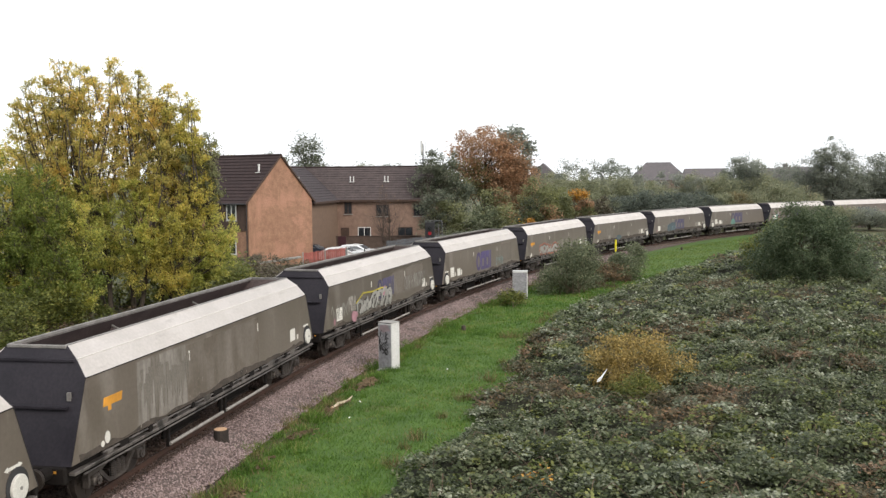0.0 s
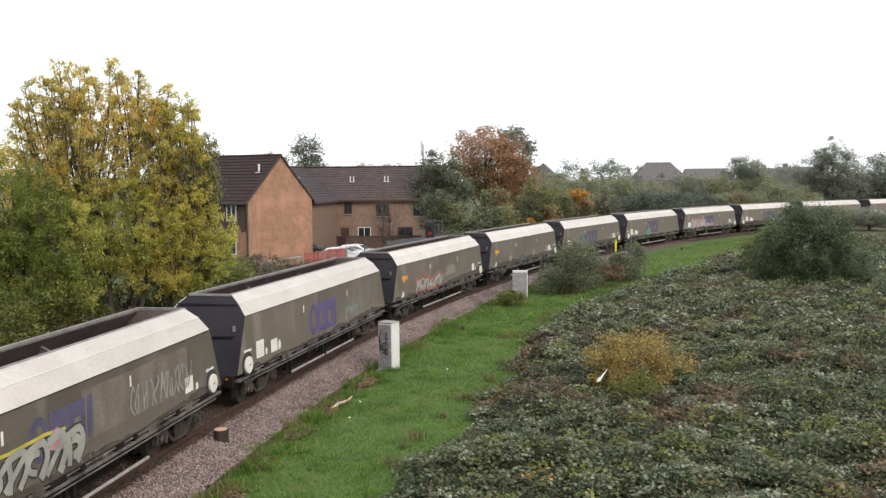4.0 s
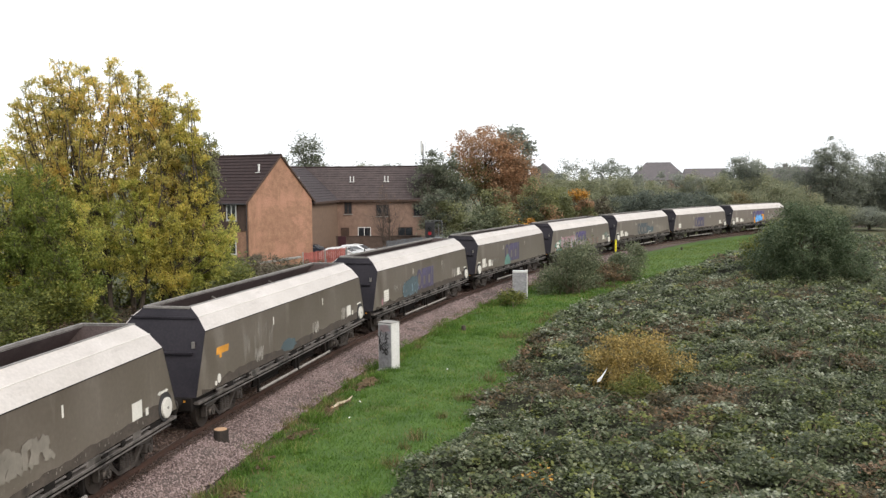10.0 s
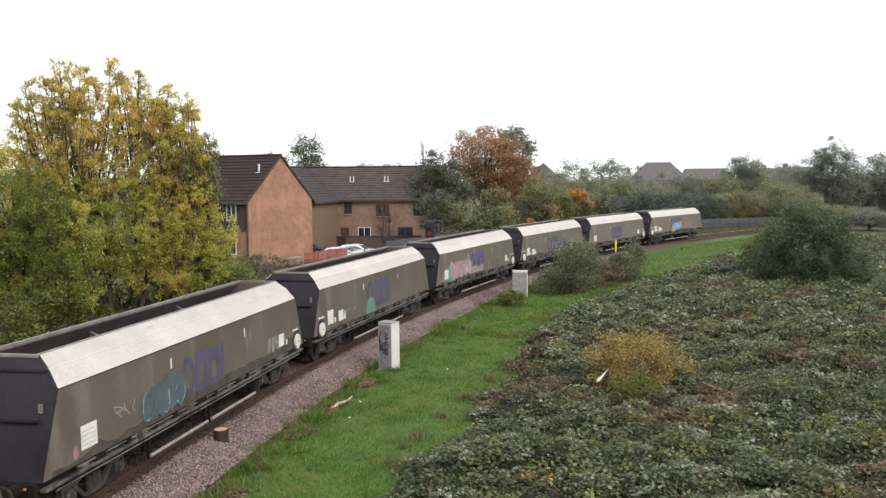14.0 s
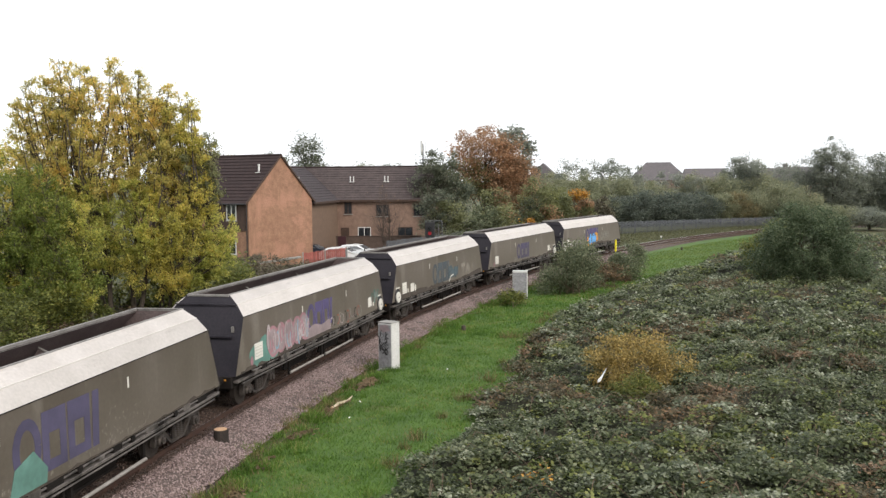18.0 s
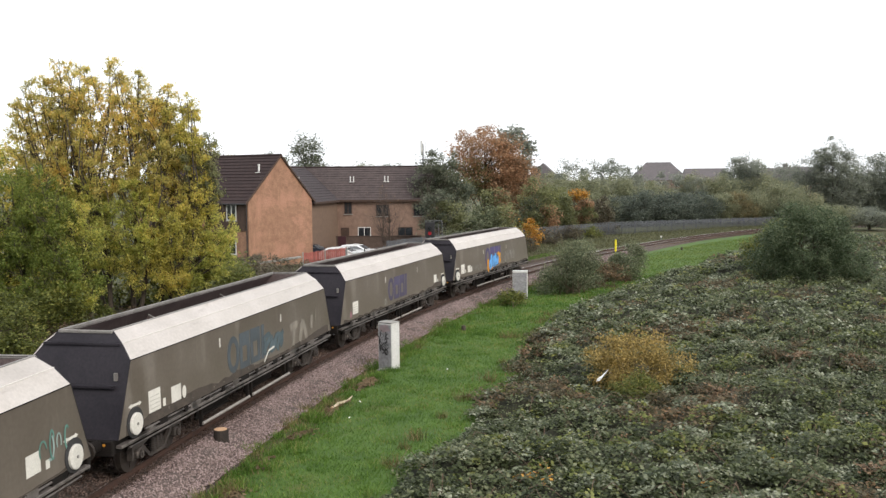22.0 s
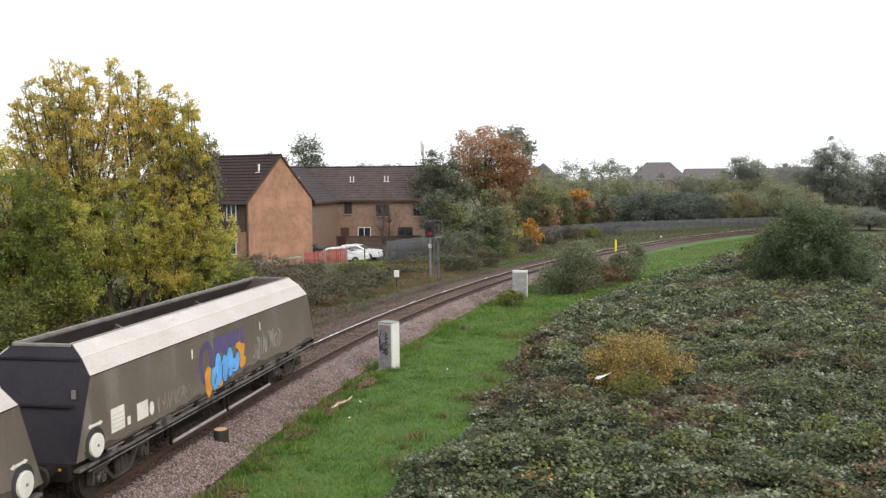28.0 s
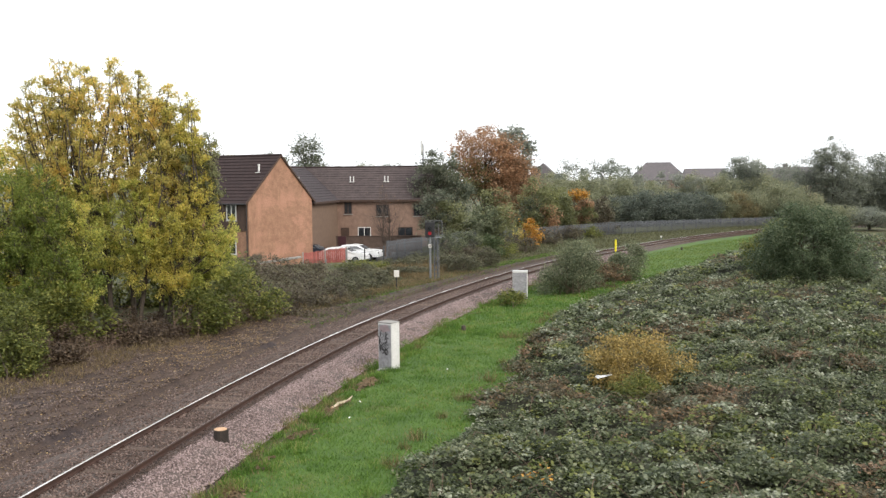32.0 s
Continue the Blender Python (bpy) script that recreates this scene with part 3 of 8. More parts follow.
# ---- ballast, rails and sleepers ----
def build_track():
    s = np.concatenate([np.arange(-300, -34, 6.0), np.arange(-34, 130, 0.5), np.arange(130, 335, 3.0)])
    prof = np.array([(-3.1, -0.52), (-2.6, -0.44), (-1.75, -0.22), (-1.35, -0.15), (-0.86, -0.15), (-0.6, -0.178), (0, -0.18), (0.6, -0.178), (0.86, -0.14), (1.4, -0.135), (1.75, -0.22), (2.15, -0.42), (2.6, -0.60)])
    lat = np.repeat(prof[None, :, 0], len(s), 0)
    lat = np.where(lat > 1.0, lat * np.interp(s, (40, 85), (1.0, 0.57))[:, None], lat)
    z = np.repeat(prof[None, :, 1], len(s), 0)
    x, y = line_points(s[:, None] + 0 * lat, lat)
    z = z + 0.02 * wobble(x, y, 2.5) + 0.012 * wobble(x, y, 7.0, 4)
    tagged(new("ballast_bed", grid_mesh("ballast_bed", np.stack([x, y, z], -1), "ballast")), "pinkish grey stone ballast under the track", "ballast", kind="structure")
    rails = thing("railway_track", Matrix(), "single railway track with rusty rails on worn sleepers", "railway track", kind="structure")
    s = np.concatenate([np.arange(-300, -34, 4.0), np.arange(-34, 335, 1.0)])
    foot = [(-0.07, -0.155), (0.07, -0.155), (0.07, -0.135), (0.012, -0.115), (0.012, -0.05), (0.036, -0.038), (0.036, -0.006), (-0.036, -0.006), (-0.036, -0.038), (-0.012, -0.05), (-0.012, -0.115), (-0.07, -0.135)]
    for side in (-0.7525, 0.7525):
        lat = side + np.array([q[0] for q in foot + foot[:1]])
        zz = np.array([q[1] for q in foot + foot[:1]])
        lat2 = np.repeat(lat[None], len(s), 0)
        x, y = line_points(s[:, None] + 0 * lat2, lat2)
        part("rail", grid_mesh("rail", np.stack([x, y, np.repeat(zz[None], len(s), 0)], -1), "rust", False), "rust", rails)
        g = 1 if side < 0 else -1
        # The near rail's bright strip widens far off: sky glint put into its shape.
        worn = np.interp(s, (45, 70), (0.0, 1.0))[:, None] if g < 0 else np.ones((len(s), 1))
        lat2 = side + g * (worn * np.array([-0.03, -0.02, 0.026, 0.033, 0.034]) + (1 - worn) * np.array([0.014, 0.018, 0.026, 0.033, 0.034]))
        x, y = line_points(s[:, None] + 0 * lat2, lat2)
        part("rail_head", grid_mesh("rail_head", np.stack([x, y, np.repeat(np.array([[-0.003, 0.0, 0.0, -0.004, -0.008]]), len(s), 0)], -1), "rail_top" if g > 0 else "rail_dull", False), "rail_top", rails, "polished running edge")
    return rails


RAILS = build_track()


# ---- hopper wagons ----
# x towards the rear, y to the far side, z up from the rail
HALF = ((1.33, 1.16, 7.85), (1.31, 2.895, 7.175), (1.03, 3.27, 7.04), (0.72, 3.53, 6.88))  # half width, height, half length


def wheelset_mesh():
    sh = Shape()
    sh.tube([(0, -1.05, 0), (0, 1.05, 0)], 0.075, 8)
    for y in (-0.7525, 0.7525):
        o = 1 if y > 0 else -1
        sh.tube([(0, y + 0.07 * o, 0), (0, y - 0.06 * o, 0)], 0.46, 20)
        sh.tube([(0, y - 0.055 * o, 0), (0, y - 0.085 * o, 0)], 0.485, 20)
        sh.tube([(0, y + 0.09 * o, 0), (0, y + 0.05 * o, 0)], [0.16, 0.3], 12)
        for k in range(4):
            a = k * math.pi / 2
            sh.box(-0.03, 0.03, min(y, y + 0.085 * o), max(y, y + 0.085 * o), 0.2, 0.34, Matrix.Rotation(a, 4, "Y"))
    return sh


def side_frame_shape(y):
    sh = Shape()
    top = [(-1.30, 0.60), (-1.28, 0.68), (-0.72, 0.74), (-0.45, 0.82), (0.45, 0.82), (0.72, 0.74), (1.28, 0.68), (1.30, 0.60), (0.70, 0.62), (0.42, 0.68), (-0.42, 0.68), (-0.70, 0.62)]
    low = [(-0.46, 0.26), (-0.34, 0.20), (0.34, 0.20), (0.46, 0.26), (0.36, 0.30), (-0.36, 0.30)]
    sh.plate([(x, y - 0.06, z) for x, z in top], (0, 0.12, 0))
    sh.plate([(x, y - 0.05, z) for x, z in low], (0, 0.10, 0))
    for o in (-1, 1):
        sh.plate([(o * q, y - 0.05, z) for q, z in ((0.36, 0.28), (0.46, 0.26), (0.84, 0.58), (0.74, 0.64))], (0, 0.10, 0))
        sh.box(o * 1.0 - 0.13, o * 1.0 + 0.13, y - 0.12, y + 0.12, 0.35, 0.60, chamfer=0.03)
        sh.tube([(o * 1.0, y - 0.17, 0.46), (o * 1.0, y + 0.05, 0.46)], 0.10, 12)
        sh.tube([(o * 1.0, y - 0.19, 0.46), (o * 1.0, y - 0.17, 0.46)], 0.045, 6)
        sh.box(o * 1.27 - 0.04, o * 1.27 + 0.04, y - 0.07, y + 0.07, 0.36, 0.64)
    for x in (-0.2, 0.0, 0.2):
        for k in range(6):
            sh.tube([(x, y - 0.03, 0.31 + 0.055 * k), (x, y - 0.03, 0.335 + 0.055 * k)], 0.085, 8)
        sh.tube([(x, y - 0.03, 0.29), (x, y - 0.03, 0.64)], 0.05, 8)
    return sh


def build_wagon():
    w = thing("hopper_wagon", Matrix(), "empty brown bogie hopper wagon with a pale sloped top", "hopper wagon", "wagons of the train")
    (y0, z0, x0), (y1, z1, x1), (y2, z2, x2), (y3, z3, x3) = HALF
    for o in (-1, 1):
        sh = Shape()
        sh.plate([(-x0, y0 * o, z0), (x0, y0 * o, z0), (x1, y1 * o, z1), (-x1, y1 * o, z1)], (0, -0.03 * o, 0))
        side = part("side_panel", sh, "wagon_side", w, "dusty brown steel side sheet")
        seam = Shape()
        seam.box(-x1 + 0.02, x1 - 0.02, (y1 + 0.004) * o - 0.01, (y1 + 0.004) * o + 0.01, z1 - 0.008, z1 + 0.008)
        part("seam", seam, "under", side)
        sh = Shape()
        sh.plate([(-x1, y1 * o, z1), (x1, y1 * o, z1), (x2, y2 * o, z2), (-x2, y2 * o, z2)], (0, -0.03 * o, -0.012))
        part("roof_slope", sh, "wagon_top", w, "pale sloped upper sheet")
        sh = Shape()
        sh.plate([(-x2, y2 * o, z2), (x2, y2 * o, z2), (x3, y3 * o, z3), (-x3, y3 * o, z3)], (0, -0.02 * o, -0.025))
        part("roof_slope", sh, "wagon_top", w, "pale sloped upper sheet")
        # Thin pale line paints the highlight along the fold.
        fold = Shape()
        fold.tube([(-x2 + 0.01, y2 * o, z2 + 0.001), (x2 - 0.01, y2 * o, z2 + 0.001)], 0.012, 6)
        part("fold_edge", fold, "edge_white", w, "bright highlight painted along the fold of the top sheet")
        rim = Shape()
        rim.box(-x3, x3, min(y3 * o, (y3 - 0.07) * o), max(y3 * o, (y3 - 0.07) * o), z3 - 0.09, z3 + 0.025, chamfer=0.012)
        part("top_rim", rim, "rim", w, "worn grey top rail")
        inner = Shape()
        inner.plate([(-x3 + 0.06, (y3 - 0.075) * o, z3 - 0.05), (x3 - 0.06, (y3 - 0.075) * o, z3 - 0.05), (x1 - 0.25, (y1 - 0.06) * o, z1), (-x1 + 0.25, (y1 - 0.06) * o, z1)], (0, -0.01 * o, 0))
        inner.plate([(-x1 + 0.25, (y1 - 0.06) * o, z1), (x1 - 0.25, (y1 - 0.06) * o, z1), (4.2, 0.35 * o, 1.3), (-4.2, 0.35 * o, 1.3)], (0, -0.01 * o, 0))
        part("inner_lining", inner, "wagon_in", w, "coal-stained inside of the hopper")
        sill = Shape()
        sill.box(-7.75, 7.75, min(1.20 * o, 1.36 * o), max(1.20 * o, 1.36 * o), 0.93, 1.0, chamfer=0.01)
        part("sill", sill, "sill", w, "worn grey lower sill")
        sol = Shape()
        sol.box(-7.9, 7.9, min(1.02 * o, 1.16 * o), max(1.02 * o, 1.16 * o), 0.78, 1.14, chamfer=0.02)
        part("solebar", sol, "under", w)
        rod = Shape()
        rod.tube([(-7.4, 1.335 * o, 0.86), (7.4, 1.335 * o, 0.86)], 0.022, 6)
        rod.tube([(-6.6, 1.30 * o, 1.09), (6.9, 1.30 * o, 1.09)], 0.028, 6)
        rod.tube([(-4.2, 1.26 * o, 1.05), (4.6, 1.26 * o, 1.05)], 0.02, 6)
        part("brake_pipe", rod, "sill", w)
        for x in (-4.5, -2.2, 0.3, 2.6, 4.9):
            br = Shape()
            br.box(x - 0.05, x + 0.05, min(1.12 * o, 1.34 * o), max(1.12 * o, 1.34 * o), 0.98, 1.17)
            br.box(x - 0.09, x + 0.09, min(1.29 * o, 1.35 * o), max(1.29 * o, 1.35 * o), 1.03, 1.13)
            part("bracket", br, "under", w)
        for x in (-1.75, 1.75):
            chute = Shape()
            chute.plate([(x - 1.35, 1.0 * o, 0.95), (x + 1.35, 1.0 * o, 0.95), (x + 1.05, 0.74 * o, 0.36), (x - 1.05, 0.74 * o, 0.36)], (0, -0.06 * o, 0))
            chute.box(x - 1.1, x + 1.1, min(0.70 * o, 0.78 * o), max(0.70 * o, 0.78 * o), 0.30, 0.37)
            part("discharge_door", chute, "under", w)
        for x in (-3.35, -0.15, 0.15, 3.35):
            post = Shape()
            post.box(x - 0.045, x + 0.045, min(1.14 * o, 1.22 * o), max(1.14 * o, 1.22 * o), 0.28, 0.94)
            part("hanger", post, "under", w)
        for i, x in enumerate((-6.3, -5.7, -3.9, -3.2, -1.3, -0.6, 1.2, 1.9, 3.6, 4.1, 5.6, 6.6)):
            box = Shape()
            ln, hh = (0.12, 0.2, 0.3)[i % 3], (0.1, 0.14, 0.17)[(i * 2) % 3]
            box.box(x - ln, x + ln, min(1.18 * o, 1.33 * o), max(1.18 * o, 1.33 * o), 1.0, 1.0 + hh, chamfer=0.01)
            part("valve_box", box, "under" if i % 2 else "sill", w)
        for x in (-1.75, 1.75):
            bar = Shape()
            bar.tube([(x - 1.62, 1.24 * o, 0.36), (x + 1.62, 1.24 * o, 0.36)], 0.045, 8)
            part("safety_bar", bar, "bar_pale", w, "pale horizontal safety bar")
    for e in (-1, 1):
        sh = Shape()
        outline = [(x0 * e, -y0, z0), (x1 * e, -y1, z1), (x2 * e, -y2, z2), (x3 * e, -y3, z3), (x3 * e, y3, z3), (x2 * e, y2, z2), (x1 * e, y1, z1), (x0 * e, y0, z0)]
        inset = [(x + 0.004 * e, y * 1.002, z) for x, y, z in outline]
        sh.plate(inset, (-0.03 * e, 0, 0))
        end = part("end_panel", sh, "wagon_end", w, "dark painted end sheet")
        bar = Shape()
        bar.box(min((x3 - 0.02) * e, (x3 + 0.06) * e), max((x3 - 0.02) * e, (x3 + 0.06) * e), -0.72, 0.72, 3.47, 3.55, chamfer=0.015)
        part("top_rim", bar, "rim", w, "worn grey top rail")
        bar = Shape()
        bar.box(min(x2 * e, (x2 + 0.07) * e), max(x2 * e, (x2 + 0.07) * e), -1.0, 1.0, 3.22, 3.27)
        part("stiffener", bar, "wagon_end", end)
        bar = Shape()
        bar.box(min(7.38 * e, 7.53 * e), max(7.38 * e, 7.53 * e), -1.05, 1.05, 2.28, 2.33)
        part("step_ledge", bar, "wagon_end", end)
        lamp = Shape()
        lamp.box(min(7.34 * e, 7.40 * e), max(7.34 * e, 7.40 * e), -1.08, -1.0, 2.44, 2.62)
        part("lamp_bracket", lamp, "rim", end, "pale lamp bracket")
        inner = Shape()
        inner.plate([((x3 - 0.05) * e, -0.66, 3.48), ((x3 - 0.05) * e, 0.66, 3.48), ((x1 - 0.25) * e, 1.28, z1), ((x1 - 0.25) * e, -1.28, z1)], (-0.01 * e, 0, 0))
        inner.plate([((x1 - 0.25) * e, -1.28, z1), ((x1 - 0.25) * e, 1.28, z1), (4.2 * e, 0.4, 1.3), (4.2 * e, -0.4, 1.3)], (-0.01 * e, 0, 0))
        part("inner_lining", inner, "wagon_in", w, "coal-stained inside of the hopper")
        head = Shape()
        head.box(min(7.84 * e, 7.98 * e), max(7.84 * e, 7.98 * e), -1.25, 1.25, 0.80, 1.16, chamfer=0.02)
        part("headstock", head, "under", w)
        deck = Shape()
        deck.box(min(7.45 * e, 7.85 * e), max(7.45 * e, 7.85 * e), -1.2, 1.2, 1.10, 1.15)
        part("end_deck", deck, "under", w)
        for y in (-0.87, 0.87):
            buf = Shape()
            buf.tube([(7.97 * e, y, 1.05), (8.25 * e, y, 1.05)], 0.14, 10)
            buf.tube([(8.25 * e, y, 1.05), (8.40 * e, y, 1.05)], 0.10, 10)
            b = part("buffer", buf, "under", w)
            face = Shape()
            face.tube([(8.40 * e, y, 1.05), (8.435 * e, y, 1.05), (8.455 * e, y, 1.05)], [0.23, 0.23, 0.17], 14)
            part("buffer_head", face, "wheel", b)
        hook = Shape()
        hook.tube([(7.97 * e, 0, 1.0), (8.3 * e, 0, 0.98), (8.5 * e, 0, 0.86)], 0.05, 6)
        part("coupling", hook, "under", w)
        hose = Shape()
        hose.tube([(8.0 * e, 0.4, 0.95), (8.2 * e, 0.42, 0.65), (8.42 * e, 0.4, 0.6), (8.5 * e, 0.38, 0.75)], 0.03, 6)
        part("brake_hose", hose, "tyre", w)
        tail = Shape()
        tail.box(min(7.985 * e, 8.0 * e), max(7.985 * e, 8.0 * e), -1.08, -1.02, 1.05, 1.10)
        part("reflector", tail, "orange", w, "small amber reflector")
    for x in (-2.4, 2.4):
        brace = Shape()
        brace.tube([(x, -0.85, 3.24), (x, -0.4, 3.02), (x, 0.4, 3.02), (x, 0.85, 3.24)], 0.03, 6)
        part("cross_brace", brace, "rim", w, "worn cross stay of the hopper")
        rib = Shape()
        rib.plate([(x, -0.85, 3.22), (x, -0.4, 3.0), (x, 0.4, 3.0), (x, 0.85, 3.22), (x, 1.2, 2.65), (x, 0.35, 1.3), (x, -0.35, 1.3), (x, -1.2, 2.65)], (0.05, 0, 0))
        part("inner_partition", rib, "wagon_in", w)
    floor = Shape()
    floor.box(-4.3, 4.3, -0.42, 0.42, 1.22, 1.30)
    part("hopper_floor", floor, "wagon_in", w)
    spine = Shape()
    spine.box(-7.8, 7.8, -0.25, 0.25, 0.72, 1.08)
    part("centre_sill", spine, "under", w)
    wheels = wheelset_mesh().mesh("wheelset")
    for x in (-BOGIE, BOGIE):
        bogie = Shape()
        bogie.box(-0.22, 0.22, -1.05, 1.05, 0.45, 0.74, chamfer=0.03)
        bg = part("bogie", bogie, "under", w, "grimy cast bogie", at=pose(x, 0, 0))
        for y in (-1.0, 1.0):
            part("side_frame", side_frame_shape(y), "bogie", bg)
        for dx in (-1.0, 1.0):
            part("wheelset", wheels, "wheel", bg, at=pose(dx, 0, 0.46))
    return w


def mark(w, name, outline, material, label="", lift=0.006):
    """A painted patch on the near side; outline in metres along and up, in the wagon's space."""
    def y_at(z):
        return -(1.33 - 0.02 * (z - 1.16) / 1.735) - lift
    sh = Shape()
    sh.plate([(x, y_at(z), z) for x, z in outline], (0, 0.004, 0))
    return part(name, sh, material, w, label)


def rect(x, z, wd, ht, lean=0.0):
    return [(x, z), (x + wd, z), (x + wd + lean, z + ht), (x + lean, z + ht)]


def oval(x, z, rx, rz, n=18, rough=0.0, rng=None):
    out = []
    for k in range(n):
        a = 6.28319 * k / n
        r = 1 + (rng.uniform(-rough, rough) if rng else 0)
        out.append((x + rx * r * math.cos(a), z + rz * r * math.sin(a)))
    return out


def stroke(points, width):
    """An outline along a polyline."""
    a, b = [], []
    for i, (x, z) in enumerate(points):
        x0, z0 = points[max(i - 1, 0)]
        x1, z1 = points[min(i + 1, len(points) - 1)]
        l = math.hypot(x1 - x0, z1 - z0) or 1
        nx, nz = -(z1 - z0) / l * width / 2, (x1 - x0) / l * width / 2
        a.append((x + nx, z + nz))
        b.append((x - nx, z - nz))
    return a + b[::-1]


def brand_shapes(w, x, z, ht, material="purple"):
    """The operator's mark as four plain blocks: an oval ring, two pierced blocks and a bar."""
    ht *= 1.12
    wd = ht * 0.70
    t = ht * 0.18
    ring = [(x + wd * (0.5 + 0.42 * math.cos(a)), z + ht * (0.5 + 0.42 * math.sin(a))) for a in np.linspace(0, 6.28, 19)]
    pieces = [stroke(ring, t)]
    for k in (1, 2):
        bx = x + k * wd * 1.08
        pieces += [rect(bx, z, t * 1.1, ht), rect(bx + wd * 0.72, z, t * 1.1, ht), rect(bx + t * 1.1, z, wd * 0.72 - t * 1.1, t), rect(bx + t * 1.1, z + ht * 0.62, wd * 0.72 - t * 1.1, ht * 0.38)]
    pieces.append(rect(x + 3.24 * wd, z, t * 1.2, ht, 0.06))
    for i, q in enumerate(pieces):
        mark(w, "brand_shape", q, material, "faded purple painted block", 0.004 + 0.0002 * i)


def curved(points, n=4):
    """The same line with rounded turns."""
    p = [points[0]] + list(points) + [points[-1]]
    out = []
    for i in range(1, len(p) - 2):
        for k in range(n):
            f = k / n
            out.append(tuple(0.5 * (2 * p[i][j] + (p[i + 1][j] - p[i - 1][j]) * f + (2 * p[i - 1][j] - 5 * p[i][j] + 4 * p[i + 1][j] - p[i + 2][j]) * f * f + (3 * p[i][j] - p[i - 1][j] - 3 * p[i + 1][j] + p[i + 2][j]) * f ** 3) for j in (0, 1)))
    return out + [tuple(points[-1])]


def loops(w, x, z, wd, ht, n, materials, seed, width=0.05, label="looping sprayed lines"):
    """Rounded, overlapping sprayed loops in a row, with no letters in it."""
    rng = random.Random(seed)
    for i in range(n):
        cx, cz = x + wd * (i + 0.5) / n + rng.uniform(-0.1, 0.1), z + ht * rng.uniform(0.4, 0.6)
        rx, rz, a0, sweep = wd / n * rng.uniform(0.4, 0.75), ht * rng.uniform(0.28, 0.55), rng.uniform(0, 6.28), rng.uniform(2.6, 5.8)
        pts = [(cx + rx * math.cos(a0 + sweep * q / 11), cz + rz * math.sin(a0 + sweep * q / 11)) for q in range(12)]
        mark(w, "spray_mark", stroke(pts, width * rng.uniform(0.7, 1.4)), materials[i % len(materials)], label, 0.0145 + 0.0002 * i)


def scribble(w, x, z, wd, ht, n, material, seed, width=0.035, label="thin spray-painted scrawl"):
    rng = random.Random(seed)
    for i in range(n):
        cx = x + wd * (i + 0.5) / n
        pts = [(cx + rng.uniform(-0.5, 0.5) * wd / n * 1.2, z + ht * f) for f in (0, rng.uniform(0.3, 0.5), rng.uniform(0.6, 0.8), 1.0)]
        rng.shuffle(pts)
        mark(w, "spray_mark", stroke(curved(pts), width), material, label, 0.010 + 0.0004 * i)


def tag_row(w, x, z, wd, ht, n, fill, edge, halo, seed, label, fat=0.15):
    """A row of fat overlapping sprayed strokes: a halo, dark outlines and a lighter fill, with no letters in it."""
    rng = random.Random(seed)
    lines = []
    for i in range(n):
        cx, cw = x + wd * (i + 0.5) / n, wd / n * 0.75
        lo, hi = z + ht * rng.uniform(0, 0.12), z + ht * rng.uniform(0.8, 1.05)
        for kind in rng.sample(("bar", "bow", "slant", "hook", "dot"), 3):
            if kind == "bar":
                pts = [(cx - cw * 0.4, lo), (cx - cw * 0.3, (lo + hi) / 2), (cx - cw * 0.45, hi)]
            elif kind == "slant":
                pts = [(cx - cw * 0.7, lo + 0.1 * ht), (cx, (lo + hi) / 2), (cx + cw * 0.8, hi - 0.05 * ht)]
            elif kind == "hook":
                pts = [(cx - cw * 0.5, hi - 0.1 * ht), (cx + cw * 0.5, hi), (cx + cw * 0.75, (lo + hi) / 2), (cx + cw * 0.2, lo)]
            elif kind == "dot":
                pts = [(cx + cw * 0.25, lo), (cx + cw * 0.55, lo + 0.16 * ht)]
            else:
                r, a0 = rng.uniform(0.5, 0.8), rng.uniform(0, 6)
                pts = [(cx + cw * 0.75 * r * math.cos(a0 + q), (lo + hi) / 2 + ht * 0.36 * r * math.sin(a0 + q)) for q in (0, 0.9, 1.8, 2.7, 3.6)]
            lines.append((pts, rng.uniform(0.8, 1.2) * fat))
    for layer, (mat, grow) in enumerate(((halo, 2.9), (edge, 1.5), (fill, 1.0))):
        if mat:
            for i, (pts, f) in enumerate(lines):
                mark(w, "spray_mark", stroke(curved(pts, 3), f * grow), mat, label, 0.006 + 0.005 * layer + 0.0003 * i)


def bubble_row(w, x, z, wd, ht, n, fill, edge, seed, label):
    rng = random.Random(seed)
    for i in range(n):
        cx, r = x + wd * (i + 0.5) / n, wd / n * 0.60
        cz, rz = z + ht * (0.5 + rng.uniform(-0.06, 0.06)), ht * rng.uniform(0.42, 0.56)
        lean = rng.uniform(-0.25, 0.25)
        k, u, v = 24, rng.uniform(0, 6.28), rng.uniform(0, 6.28)
        base = [(math.cos(a + lean) * (1 + 0.09 * math.sin(3 * a + u)), math.sin(a + lean) * (1 + 0.08 * math.sin(2 * a + v))) for a in [6.28319 * q / k for q in range(k)]]
        mark(w, "spray_mark", [(cx + p * r * 1.13 + q * lean * r, cz + q * rz * 1.1) for p, q in base], edge, label, 0.0085 + 0.0004 * i)
        mark(w, "spray_mark", [(cx + p * r * 0.90 + q * lean * r, cz + q * rz * 0.9) for p, q in base], fill, label, 0.0125 + 0.0004 * i)
        a = rng.uniform(-0.4, 0.4)
        mark(w, "spray_mark", stroke([(cx - a * r, cz - rz * rng.uniform(0.2, 0.6)), (cx + a * r, cz + rz * rng.uniform(0.1, 0.5))], rng.uniform(0.03, 0.07)), edge, label, 0.0165)


def stripes(w):
    """The two short white ticks under the seam."""
    for x in (-2.35, 2.45):
        mark(w, "tick_mark", rect(x, 2.32, 0.07, 0.26), "white", "short white tick")


